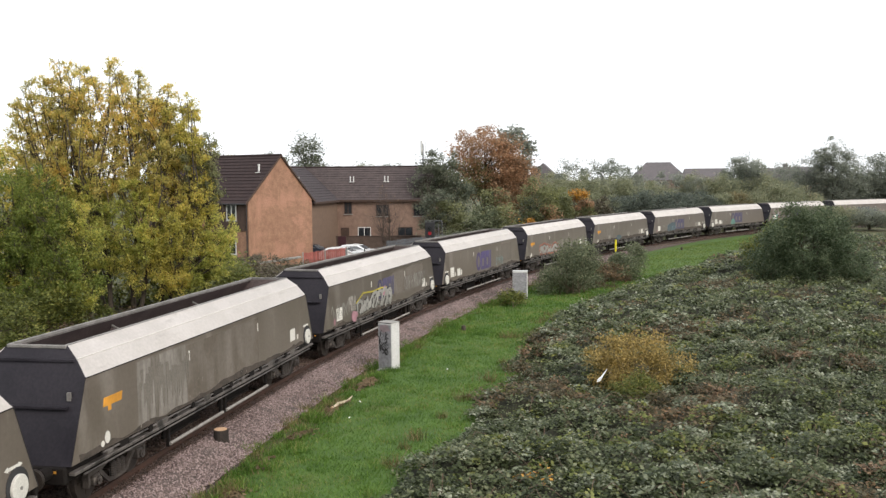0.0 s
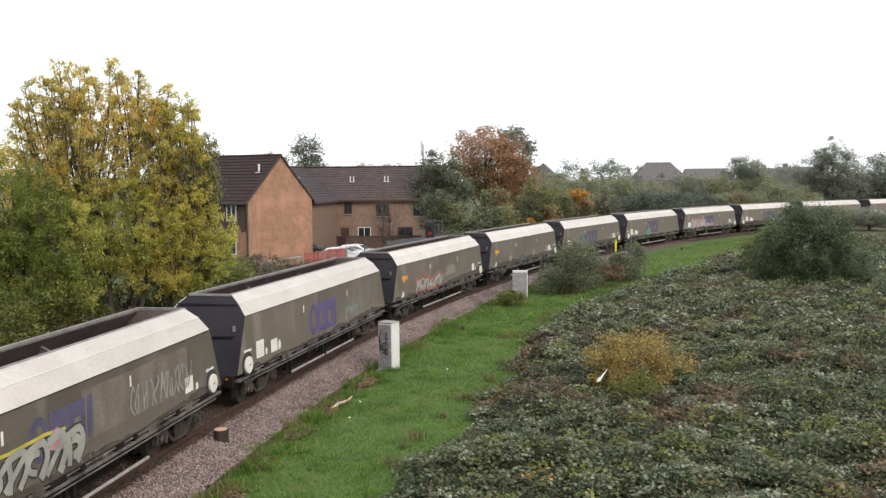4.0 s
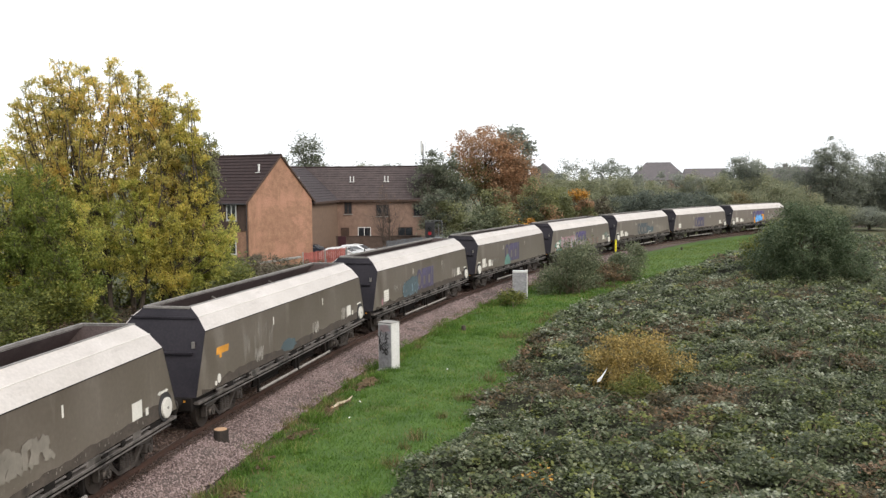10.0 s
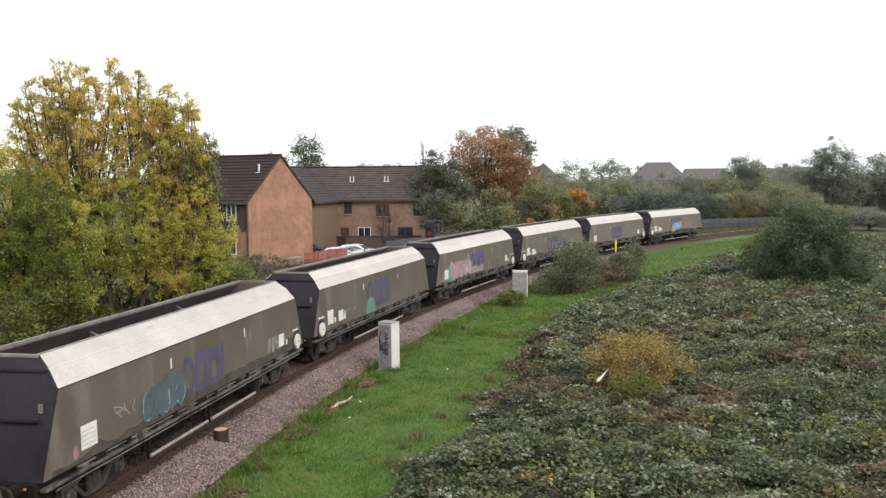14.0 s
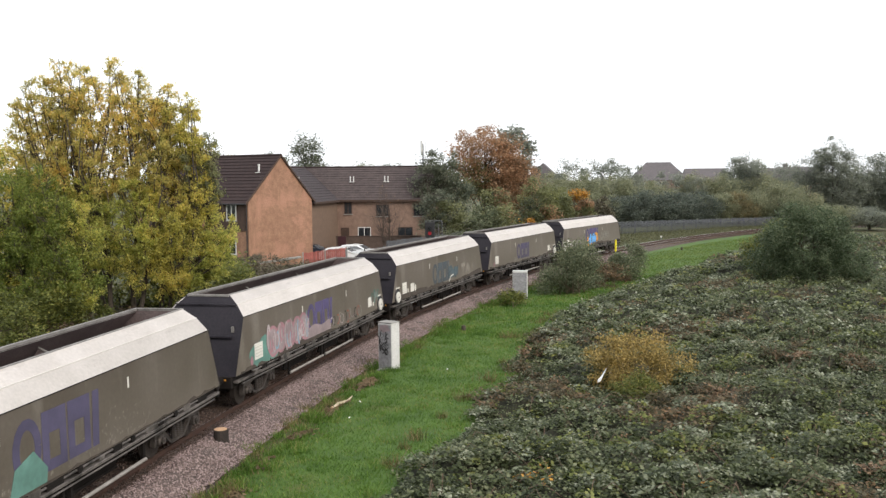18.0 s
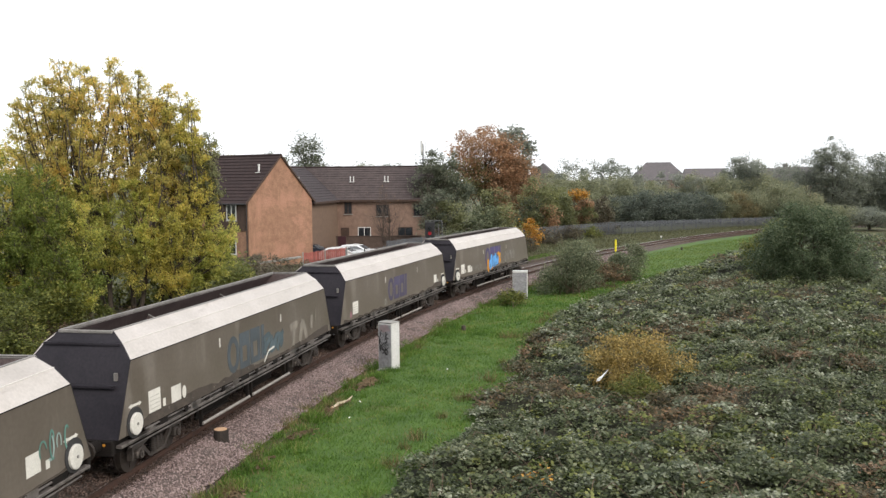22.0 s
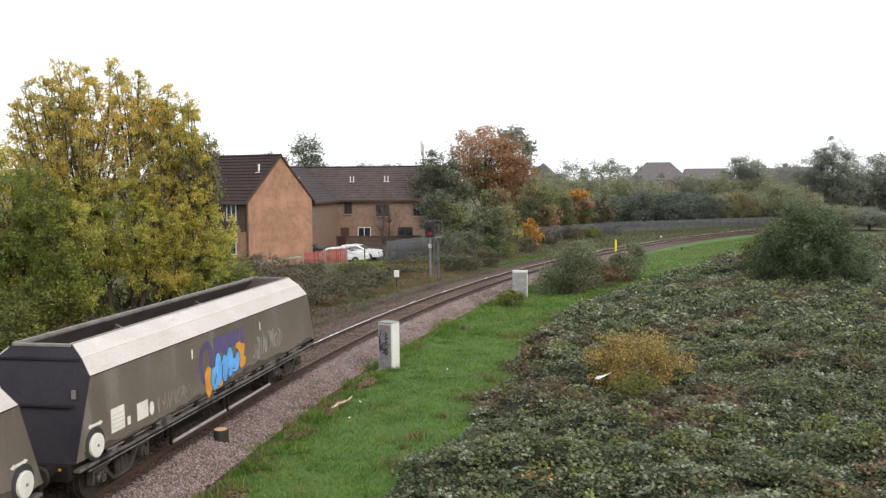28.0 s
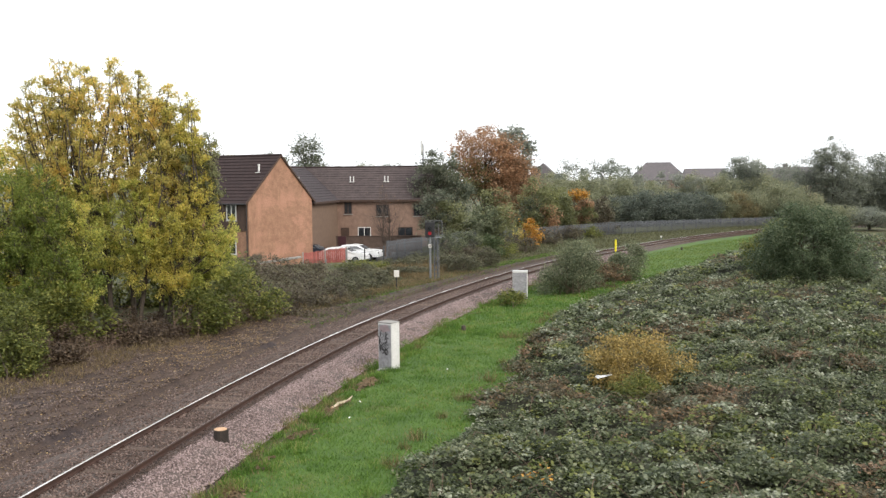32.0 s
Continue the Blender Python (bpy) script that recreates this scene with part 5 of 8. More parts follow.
def terrace():
    h = thing("terrace_house", pose(-11.2, 97.0, 0.15, 0, 0, -7.5), "two-storey brown brick terrace with a dark tiled roof", "house")
    eave, ridge, d = 5.1, 8.45, 9.6

    def wall(x0, x1, y0, y1, material="brick_dark"):
        sh = Shape()
        sh.box(x0, x1, y0, y1, -0.6, eave)
        part("wall", sh, material, h)
    wall(0, 11, 0, 0.25)
    wall(-9.6, 11, d - 0.25, d)
    wall(-0.25, 0, -10, 0.25, "brick_shaded")
    wall(-9.6, -9.35, -10, d - 0.25)
    for y in (-10.0,):
        sh = Shape()
        sh.plate([(-9.35, y, -0.6), (-0.25, y, -0.6), (-0.25, y, eave), (-4.8, y, ridge - 0.1), (-9.35, y, eave)], (0, 0.25, 0))
        part("gable_wall", sh, "brick_dark", h)
    sh = Shape()
    sh.plate([(11, 0.25, -0.6), (11, d - 0.25, -0.6), (11, d - 0.25, eave), (11, d / 2, ridge - 0.1), (11, 0.25, eave)], (-0.25, 0, 0))
    part("gable_wall", sh, "brick_dark", h)
    roof_plane(h, (0.3, -0.3, eave - 0.2), (11.15, -0.3, eave - 0.2), (11.15, d / 2, ridge), (-4.8, d / 2, ridge), 14, tiles="tile_mossy_hazed")
    roof_plane(h, (-9.9, d + 0.3, eave - 0.2), (11.15, d + 0.3, eave - 0.2), (11.15, d / 2, ridge), (-9.9, d / 2, ridge), 14, tiles="tile_mossy_hazed")
    roof_plane(h, (0.3, -10.15, eave - 0.2), (0.3, -0.3, eave - 0.2), (-4.8, d / 2, ridge), (-4.8, -10.15, ridge), 14, over=0.006, tiles="tile_dimmed")
    roof_plane(h, (-9.9, -10.15, eave - 0.2), (-9.9, d, eave - 0.2), (-4.8, d, ridge), (-4.8, -10.15, ridge), 14, tiles="tile_mossy_hazed")
    for q in ([(-4.8, d / 2, ridge + 0.03), (11.15, d / 2, ridge + 0.03)], [(-4.8, -10.15, ridge + 0.03), (-4.8, d / 2, ridge + 0.03)]):
        sh = Shape()
        sh.tube(q, 0.11, 8)
        part("ridge_tile", sh, "tile", h)
    for x0, x1 in ((0.2, 11.1),):
        sh = Shape()
        sh.box(x0, x1, -0.42, -0.30, eave - 0.36, eave - 0.16)
        part("fascia", sh, "dark_wood", h)
    sh = Shape()
    sh.box(0.30, 0.42, -10.1, -0.42, eave - 0.36, eave - 0.16)
    part("fascia", sh, "dark_wood", h)
    for x, z, wd, ht in ((0.75, 3.45, 0.85, 1.25), (4.2, 3.2, 1.4, 1.25), (8.2, 3.2, 1.4, 1.25), (2.2, 0.9, 1.4, 1.15), (6.5, 0.9, 1.6, 1.15)):
        window(h, x, 0.0, z, wd, ht, "x", "dark_wood" if z > 2 or x > 5 else "upvc")
    door = Shape()
    door.box(0.35, 1.25, -0.06, 0.0, -0.1, 2.0, chamfer=0.01)
    part("front_door", door, "dark_wood", h, "dark brown front door")
    for x, f in ((-2.1, -7.0),):
        vent(h, x, f, eave + 1.75, 0.4, 0.05)
    for x in (0.9, 1.25, 4.7, 5.05):
        vent(h, x, 2.4, eave + (ridge - eave) * 0.55, 0.4, 0.05)


gable_house()
terrace()


def distant_house(x, y, wd, dp, eave, ridge, hip, yaw, wall="brick_dark", label="distant house with a grey roof among trees", chimney=True):
    h = thing("distant_house", pose(x, y, 0, 0, 0, yaw), label, "house", "houses on the skyline")
    sh = Shape()
    sh.box(-wd / 2, wd / 2, -dp / 2, dp / 2, -0.6, eave)
    part("wall", sh, wall, h)
    a = wd / 2 + 0.4
    b = dp / 2 + 0.4
    r = wd / 2 - hip
    sh = Shape()
    sh.add([(-a, -b, eave), (a, -b, eave), (a, b, eave), (-a, b, eave), (-r, 0, ridge), (r, 0, ridge)], [(0, 1, 5, 4), (1, 2, 5), (2, 3, 4, 5), (3, 0, 4), (3, 2, 1, 0)])
    part("roof", sh, "far_roof", h, "grey roof with haze painted into its colour")
    for i in range(3):
        window(h, -wd * 0.35 + i * wd * 0.3, -dp / 2, eave - 1.6, 1.4, 1.1, "x")
    if not chimney:
        return
    ch = Shape()
    ch.box(-r * 0.6 - 0.4, -r * 0.6 + 0.4, -0.4, 0.4, ridge - 0.8, ridge + 0.9)
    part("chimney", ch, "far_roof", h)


distant_house(62.6, 265, 16, 10, 6.5, 11.7, 4.6, -8, chimney=False)
distant_house(79, 275, 13, 9, 6.0, 9.9, 0.5, -5, chimney=False)
distant_house(25.0, 225, 9, 9, 6.5, 11.0, 0.2, 80, chimney=False)
distant_house(83, 235, 12, 9, 6.0, 9.4, 0.3, 10, "brick", "distant red brick houses beyond the trees")
distant_house(97, 250, 14, 9, 6.2, 9.8, 0.3, 20, "brick", "distant red brick houses beyond the trees")


# ---- car park, cars and garden fences ----
def sheet(name, x0, x1, y0, y1, z, material, label, category):
    sh = Shape()
    sh.box(x0, x1, y0, y1, z - 0.3, z)
    ob = part(name, sh, material, None)
    return tagged(ob, label, category, kind="structure")


sheet("car_park", -14, -2.5, 79.5, 95.5, -0.06, "asphalt", "grey asphalt parking yard before the houses", "car park")


def car(x, y, z, yaw, body, label, length=4.1, height=1.48):
    c = thing("parked_car", pose(x, y, z, 0, 0, yaw), label, "car", "parked cars")
    l, wd, h = length / 2, 0.86, height
    prof = [(-l, 0.35), (-l, 0.78), (-l * 0.96, 0.92), (-l * 0.45, 1.0), (-l * 0.12, h * 0.96), (l * 0.2, h), (l * 0.62, h * 0.95), (l * 0.93, 1.0), (l, 0.85), (l, 0.35)]
    sh = Shape()
    rings = []
    for f, inset in ((-1.0, 0.9), (-0.92, 1.0), (0.92, 1.0), (1.0, 0.9)):
        ring = []
        for px, pz in prof:
            tuck = 1 - 0.16 * max(0, pz - 0.95) / 0.5
            ring.append((px * (0.985 if abs(f) == 1 else 1), f * wd * tuck, 0.35 + (pz - 0.35) * (0.985 if abs(f) == 1 else 1)))
        rings.append(ring)
    n = len(prof)
    v = [q for ring in rings for q in ring]
    fc = [tuple(range(n)), tuple(range(4 * n - 1, 3 * n - 1, -1))]
    for k in range(3):
        fc += [(k * n + i, k * n + (i + 1) % n, (k + 1) * n + (i + 1) % n, (k + 1) * n + i) for i in range(n)]
    sh.add(v, fc)
    part("body", sh, body, c)
    for o in (-1, 1):
        g = Shape()
        g.plate([(-l * 0.30, o * wd * 0.985, 1.07), (l * 0.72, o * wd * 0.985, 1.08), (l * 0.54, o * wd * 0.89, h - 0.14), (-l * 0.07, o * wd * 0.89, h - 0.14)], (0, 0.012 * o, 0))
        part("side_window", g, "car_glass", c)
    g = Shape()
    g.plate([(-l * 0.43, -0.7, 1.03), (-l * 0.43, 0.7, 1.03), (-l * 0.15, 0.62, h * 0.94), (-l * 0.15, -0.62, h * 0.94)], (-0.015, 0, 0.012))
    part("windscreen", g, "car_glass", c)
    g = Shape()
    g.plate([(l * 0.91, -0.66, 1.04), (l * 0.91, 0.66, 1.04), (l * 0.66, 0.6, h * 0.92), (l * 0.66, -0.6, h * 0.92)], (0.015, 0, 0.012))
    part("rear_window", g, "car_glass", c)
    for sx in (-0.62, 0.62):
        for o in (-1, 1):
            t = Shape()
            t.tube([(sx * l, o * 0.70, 0.31), (sx * l, o * 0.885, 0.31)], 0.31, 16)
            wh = part("wheel", t, "tyre", c)
            t = Shape()
            t.tube([(sx * l, o * 0.885, 0.31), (sx * l, o * 0.90, 0.31)], 0.2, 12)
            part("rim", t, "galv", wh)
    for o in (-1, 1):
        g = Shape()
        g.box(-l - 0.01, -l + 0.05, min(o * 0.5, o * 0.8), max(o * 0.5, o * 0.8), 0.66, 0.8)
        part("headlight", g, "glass", c)
        g = Shape()
        g.box(l - 0.05, l + 0.01, min(o * 0.55, o * 0.8), max(o * 0.55, o * 0.8), 0.72, 0.92)
        part("tail_light", g, "red_fence", c)


car(-7.7, 82.3, -0.06, 168, "car_white", "white hatchback parked behind the railway fence", 4.2, 1.44)
car(-8.75, 80.35, -0.12, 168, "car_white", "white car parked close beside another in the yard", 4.2, 1.42)
car(-12.0, 83.6, -0.06, 172, "car_dark", "dark car parked behind the red fence", 4.2, 1.4)



def panel_fence():
    f = thing("panel_fence", Matrix(), "low fence of faded red boards beside the yard", "fence")
    a, b = Vector((-12.0, 77.9, -0.55)), Vector((-8.35, 79.0, -0.2))
    n = 22
    d = (b - a).normalized()
    for i in range(n):
        p = a.lerp(b, (i + 0.5) / n)
        m = Matrix.Translation(p) @ Matrix.Rotation(math.atan2(d.y, d.x), 4, "Z")
        sh = Shape()
        sh.box(-0.078, 0.078, -0.012, 0.012, 0.12, 1.5 + 0.05 * i / n + 0.03 * math.sin(i * 2.1))
        part("board", sh, "red_fence", f, at=m)
    for q in (0.0, 0.5, 1.0):
        sh = Shape()
        sh.box(-0.05, 0.05, -0.05, 0.05, 0, 1.58)
        part("post", sh, "concrete", f, "pale concrete post", at=Matrix.Translation(a.lerp(b, q) + Vector((0, -0.08, 0))))
    w = thing("garden_wall", Matrix(), "low brick wall with a pale coping", "wall")
    a, b = Vector((-16.6, 74.2, 0)), Vector((-12.2, 77.6, 0))
    d = (b - a).normalized()
    m = Matrix.Translation(a - Vector((0, 0, 0.36))) @ Matrix.Rotation(math.atan2(d.y, d.x), 4, "Z") @ Matrix.Rotation(radians(-4.2), 4, "Y")
    l = (b - a).length
    sh = Shape()
    sh.box(0, l, -0.11, 0.11, -0.7, 0.52)
    part("wall_body", sh, "brick", w, at=m)
    sh = Shape()
    sh.box(-0.05, l + 0.05, -0.18, 0.18, 0.52, 0.68, chamfer=0.02)
    part("coping", sh, "concrete", w, "pale stone coping", at=m)
    y = thing("yard_wall", Matrix(), "low brown wall before the terrace", "wall")
    sh = Shape()
    sh.box(-10.75, -2.2, 91.6, 91.82, -0.3, 1.5)
    part("wall_body", sh, "yard_brick", y)
    sh = Shape()
    sh.box(-10.8, -2.15, 91.55, 91.87, 1.5, 1.56, chamfer=0.01)
    part("coping", sh, "dark_wood", y)
    sh = Shape()
    sh.box(-10.55, -9.75, 91.54, 91.6, -0.1, 1.55, chamfer=0.01)
    part("gate", sh, "maroon", y, "dark maroon gate")


panel_fence()


def palisade():
    f = thing("palisade_fence", Matrix(), "long grey steel palisade fence behind the track", "fence")
    ss = np.arange(41.5, 215, 2.75)

    def lat(s):
        return np.interp(s, (36, 46, 60, 75, 90, 110, 215), (-13.5, -13.0, -12.2, -11.0, -9.3, -8.0, -7.5))
    post = Shape()
    post.box(-0.05, 0.05, -0.05, 0.05, -0.2, 1.85)
    post_mesh = post.mesh("post")
    zs = {}
    for s in ss:
        p = on_line(s, float(lat(s)))
        z = float(ground_height(p.x, p.y)) - float(np.interp(s, (60, 85, 110), (0.0, 0.2, 0.5)))
        zs[float(s)] = z
        part("post", post_mesh, "fence_grey", f, at=Matrix.Translation((p.x, p.y, z)))
    for zr in (0.45, 1.5):
        sh = Shape()
        sh.tube([on_line(s, float(lat(s)) + 0.06, zs[float(s)] + zr) for s in ss], 0.035, 4)
        part("rail", sh, "fence_grey", f)
    fs = np.arange(41.5, 213, 0.16)
    la = lat(fs) + 0.1
    x, y = line_points(fs, la)
    x2, y2 = line_points(fs + 0.075, la)
    z = np.interp(fs, ss, [zs[float(s)] for s in ss])
    top = z + 1.85 + np.random.default_rng(5).uniform(-0.04, 0.04, len(fs))
    c = np.stack([np.stack([x, y, z + 0.05], -1), np.stack([x2, y2, z + 0.05], -1), np.stack([x2, y2, top], -1), np.stack([x, y, top], -1)], 1)
    pales = part("paling", quads("paling", c, "fence_grey"), "fence_grey", f, "closely set grey steel pales")
    solid = pales.modifiers.new("thickness", "SOLIDIFY")
    solid.thickness = 0.02
    tagged(pales, kind="stuff")


palisade()


def wire_fence():
    f = thing("yard_fence", Matrix(), "wire fence on dark steel posts between the yard and the railway", "fence")
    posts = ((-9.75, 75.5, -0.35, 0.62, "galv"), (-8.28, 77.6, -0.25, 1.28, "galv"), (-6.78, 78.5, -0.25, 1.22, "black"), (-5.2, 79.6, -0.3, 1.4, "fence_grey"), (-4.1, 80.5, -0.35, 1.62, "black"))
    for x, y, z0, z1, m in posts:
        sh = Shape()
        sh.box(-0.055, 0.055, -0.055, 0.055, z0, z1, chamfer=0.01)
        part("post", sh, m, f, "pale grey steel post" if m == "galv" else "dark steel post", at=Matrix.Translation((x, y, 0)))
    sh = Shape()
    sh.tube([(-10.6, 75.3, 0.02), (-9.75, 75.42, 0.1), (-8.28, 77.52, 0.16), (-6.78, 78.42, 0.3)], 0.035, 6)
    part("rail", sh, "galv", f, "low pale steel rail")
    for q in (0.55, 0.8, 0.95):
        sh = Shape()
        sh.tube([(x, y - 0.06, z0 + (z1 - z0) * q) for x, y, z0, z1, m in posts[1:]], 0.008, 4)
        part("wire", sh, "galv", f)


wire_fence()


# ---- lineside equipment ----
def cabinet(x, y, yaw, wd, dp, ht, label, tags):
    c = thing("relay_cabinet", pose(x, y, -0.52, 0, 0, yaw), label, "cabinet", "relay cabinets")
    sh = Shape()
    sh.box(-wd / 2, wd / 2, -dp / 2, dp / 2, 0.06, ht - 0.05, chamfer=0.015)
    part("body", sh, "cabinet", c)
    sh = Shape()
    sh.box(-wd / 2 + 0.03, wd / 2 - 0.03, -dp / 2 - 0.02, -dp / 2 - 0.002, 0.12, ht - 0.1, chamfer=0.006)
    door = part("door", sh, "cabinet_grey", c, "grey door with dark scrawls")
    sh = Shape()
    sh.box(wd / 2 - 0.14, wd / 2 - 0.10, -dp / 2 - 0.05, -dp / 2 - 0.02, ht * 0.5, ht * 0.58)
    part("handle", sh, "galv", door)
    sh = Shape()
    sh.box(-wd / 2 - 0.012, wd / 2 + 0.012, -dp / 2 - 0.024, dp / 2 + 0.012, ht - 0.035, ht, chamfer=0.012)
    part("lid", sh, "concrete" if tags else "cabinet", c, "weathered flat lid")
    sh = Shape()
    sh.box(-wd / 2 - 0.06, wd / 2 + 0.06, -dp / 2 - 0.06, dp / 2 + 0.06, -0.1, 0.06, chamfer=0.01)
    part("plinth", sh, "concrete", c)
    if tags:
        rng = random.Random(7)
        for i in range(20):
            z0, x0 = rng.uniform(0.62, 1.42), rng.uniform(-0.18, 0.16)
            pts = [(x0 + rng.uniform(-0.12, 0.12), z0 + 0.09 * k) for k in range(4)]
            sh = Shape()
            sh.plate([(a, -dp / 2 - 0.022 - 0.0004 * i, b) for a, b in stroke(pts, rng.uniform(0.018, 0.05))], (0, -0.003, 0))
            part("scrawl", sh, "tag_black", door, "black spray-painted scrawl")
        sh = Shape()
        sh.plate([(a, -dp / 2 - 0.0215, b) for a, b in oval(-0.02, 1.72, 0.27, 0.15, 14, 0.2, rng)], (0, -0.003, 0))
        part("spray_patch", sh, "tag_mauve", door, "mauve spray-painted patch")


cabinet(-2.2, 36.1, -32, 0.66, 0.55, 1.98, "tall pale relay cabinet with graffiti, on the grass", True)
cabinet(4.85, 57.2, -8, 0.92, 0.6, 1.85, "pale grey relay cabinet on the grass", False)


def signal():
    s = thing("colour_light_signal", pose(-0.95, 67.4, -0.45, 0, 0, -6), "grey signal post with a black head showing red", "signal")
    sh = Shape()
    sh.tube([(0, 0, 0), (0, 0, 3.4)], 0.085, 10)
    part("post", sh, "galv", s)
    sh = Shape()
    sh.box(-0.25, 0.25, -0.25, 0.25, -0.05, 0.18, chamfer=0.03)
    part("base", sh, "concrete", s)
    sh = Shape()
    sh.box(-0.36, 0.36, -0.10, 0.0, 3.3, 4.45, chamfer=0.05)
    head = part("signal_head", sh, "black", s, "black backing board")
    for z in (3.62, 4.0):
        sh = Shape()
        sh.tube([(0, -0.10, z), (0, -0.16, z)], 0.13, 14)
        part("lamp", sh, "red_light" if z == 3.62 else "glass", head, "lit red lamp" if z == 3.62 else "dark unlit lamp")
        sh = Shape()
        for k in range(9):
            a = math.pi * k / 8
            sh.box(-0.014, 0.014, -0.34, -0.10, 0.135, 0.15, Matrix.Translation((0, 0, z)) @ Matrix.Rotation(a - math.pi / 2, 4, "Y"))
        part("hood", sh, "black", head)
    sh = Shape()
    sh.box(-0.11, 0.11, -0.13, -0.085, 2.55, 2.8)
    part("number_plate", sh, "white", s, "small white plate with black bars")
    sh = Shape()
    sh.box(-0.08, 0.08, -0.137, -0.13, 2.60, 2.64)
    sh.box(-0.08, 0.08, -0.137, -0.13, 2.70, 2.74)
    part("plate_bars", sh, "black", s)
    sh = Shape()
    for x in (0.28, 0.62):
        sh.tube([(x, 0.25, 0), (x, 0.25, 4.3)], 0.025, 6)
    for k in range(14):
        sh.tube([(0.28, 0.25, 0.25 + k * 0.3), (0.62, 0.25, 0.25 + k * 0.3)], 0.014, 5)
    part("ladder", sh, "galv", s)
    sh = Shape()
    for z in (3.3, 4.5):
        sh.tube([(-0.4, 0.5, z), (0.85, 0.5, z), (0.85, -0.1, z)], 0.022, 5)
    for x in (-0.4, 0.85):
        sh.tube([(x, 0.5, 3.3), (x, 0.5, 4.5)], 0.022, 5)
    part("cage", sh, "galv", s)
    sh = Shape()
    for x in (0.3, 0.54):
        sh.box(x - 0.035, x + 0.035, -0.02, 0.1, 0.0, 3.26)
    for k in range(10):
        z = 0.15 + k * 0.31
        sh.tube([(0.3, 0.04, z), (0.54, 0.04, z + 0.31)] if k % 2 else [(0.54, 0.04, z), (0.3, 0.04, z + 0.31)], 0.022, 5)
    part("lattice_post", sh, "fence_grey", s, "dull lattice support post")
    sh = Shape()
    sh.box(-0.4, 0.85, -0.05, 0.5, 3.26, 3.3)
    part("platform", sh, "galv", s)


signal()


def small_post(name, s, lat, ht, material, label, top=None, radius=0.05, category="post", plate=(0.17, 0.45)):
    p = on_line(s, lat)
    z = float(ground_height(p.x, p.y))
    t = thing(name, Matrix.Translation((p.x, p.y, z)), label, category)
    sh = Shape()
    sh.tube([(0, 0, -0.1), (0, 0, ht), (0, 0, ht + 0.02)], [radius, radius, radius * 0.6], 10)
    part("shaft", sh, material, t)
    if top:
        sh = Shape()
        sh.box(-plate[0], plate[0], -0.07, 0.07, ht, ht + plate[1], chamfer=0.01)
        part("sign_plate", sh, top, t, "small pale plate")


def radio_mast():
    m = thing("radio_mast", Matrix.Translation((-2.7, 130, 0)), "distant radio mast with white aerial panels", "mast")
    sh = Shape()
    sh.tube([(0, 0, -0.3), (0, 0, 12.3)], [0.16, 0.09], 8)
    part("pole", sh, "galv", m)
    for k in range(3):
        q = k * 2.094
        sh = Shape()
        sh.box(-0.16, 0.16, -0.07, 0.07, 10.9, 12.7, Matrix.Translation((0.42 * math.cos(q), 0.42 * math.sin(q), 0)) @ Matrix.Rotation(q + 1.57, 4, "Z"), chamfer=0.03)
        part("aerial_panel", sh, "upvc", m, "white aerial panel")


radio_mast()
SIGN_AT = [float(v) for v in line_coords(-3.15, 61.2)]
small_post("yellow_marker_post", 56.3, 2.35, 2.0, "yellow", "bright yellow marker post beside the rails", radius=0.085)
small_post("sign_post", *SIGN_AT, 0.95, "black", "dark post with a small white box on top", "white", radius=0.04)
small_post("sign_post", 83, -3.2, 0.55, "galv", "short post with a white plate beside the track", "white", plate=(0.1, 0.2))
small_post("dark_stake", 13.3, 4.2, 0.32, "bark", "short dark stake in the grass", radius=0.11)
small_post("dark_stake", 70.0, 4.4, 0.35, "bark", "short dark stake in the grass", radius=0.11)


def stump():
    p = on_line(-7.97, 1.64)
    t = thing("tree_stump", Matrix.Translation((p.x, p.y, -0.36)), "short sawn log standing on the ballast", "stump")
    rng = random.Random(4)
    n = 18
    sh = Shape()
    prev = []
    for k, (z, r) in enumerate(((-0.05, 0.235), (0.06, 0.215), (0.25, 0.20), (0.47, 0.205))):
        prev += [(r * (1 + 0.08 * math.sin(3 * a + k * 0.4) + rng.uniform(-0.03, 0.03)) * math.cos(a), r * (1 + 0.08 * math.sin(3 * a + k * 0.4)) * math.sin(a), z) for a in [6.28319 * i / n for i in range(n)]]
    f = [(k * n + i, k * n + (i + 1) % n, (k + 1) * n + (i + 1) % n, (k + 1) * n + i) for k in range(3) for i in range(n)]
    sh.add(prev, f + [tuple(range(3 * n, 4 * n))])
    part("bark", sh, "stump_bark", t, "dark rough bark")
    sh = Shape()
    sh.tube([(0, 0, 0.465), (0, 0, 0.482)], [0.186, 0.178], 18)
    part("sawn_top", sh, "cut_wood", t, "pale freshly sawn top")
    q = on_line(-2.85, 3.66)
    b = thing("fallen_branch", Matrix.Translation((q.x, q.y, -0.40)) @ pose(0, 0, 0, 0, 0, 50), "pale broken branch lying in the grass", "branch")
    sh = Shape()
    sh.tube([(-0.5, 0, 0.0), (-0.15, 0.06, 0.1), (0.2, 0.0, 0.12), (0.55, 0.1, 0.22)], [0.05, 0.05, 0.045, 0.015], 7)
    part("stem", sh, "bare_wood", b, "bark stripped to pale wood")
    sh = Shape()
    sh.tube([(-0.52, 0, 0.0), (-0.3, 0.03, 0.055)], [0.05, 0.046], 7)
    part("broken_end", sh, "cut_wood", b, "pale broken end")
    sh = Shape()
    sh.tube([(0.1, 0.0, 0.1), (0.3, -0.15, 0.2)], [0.03, 0.012], 6)
    part("side_twig", sh, "twig", b)


stump()


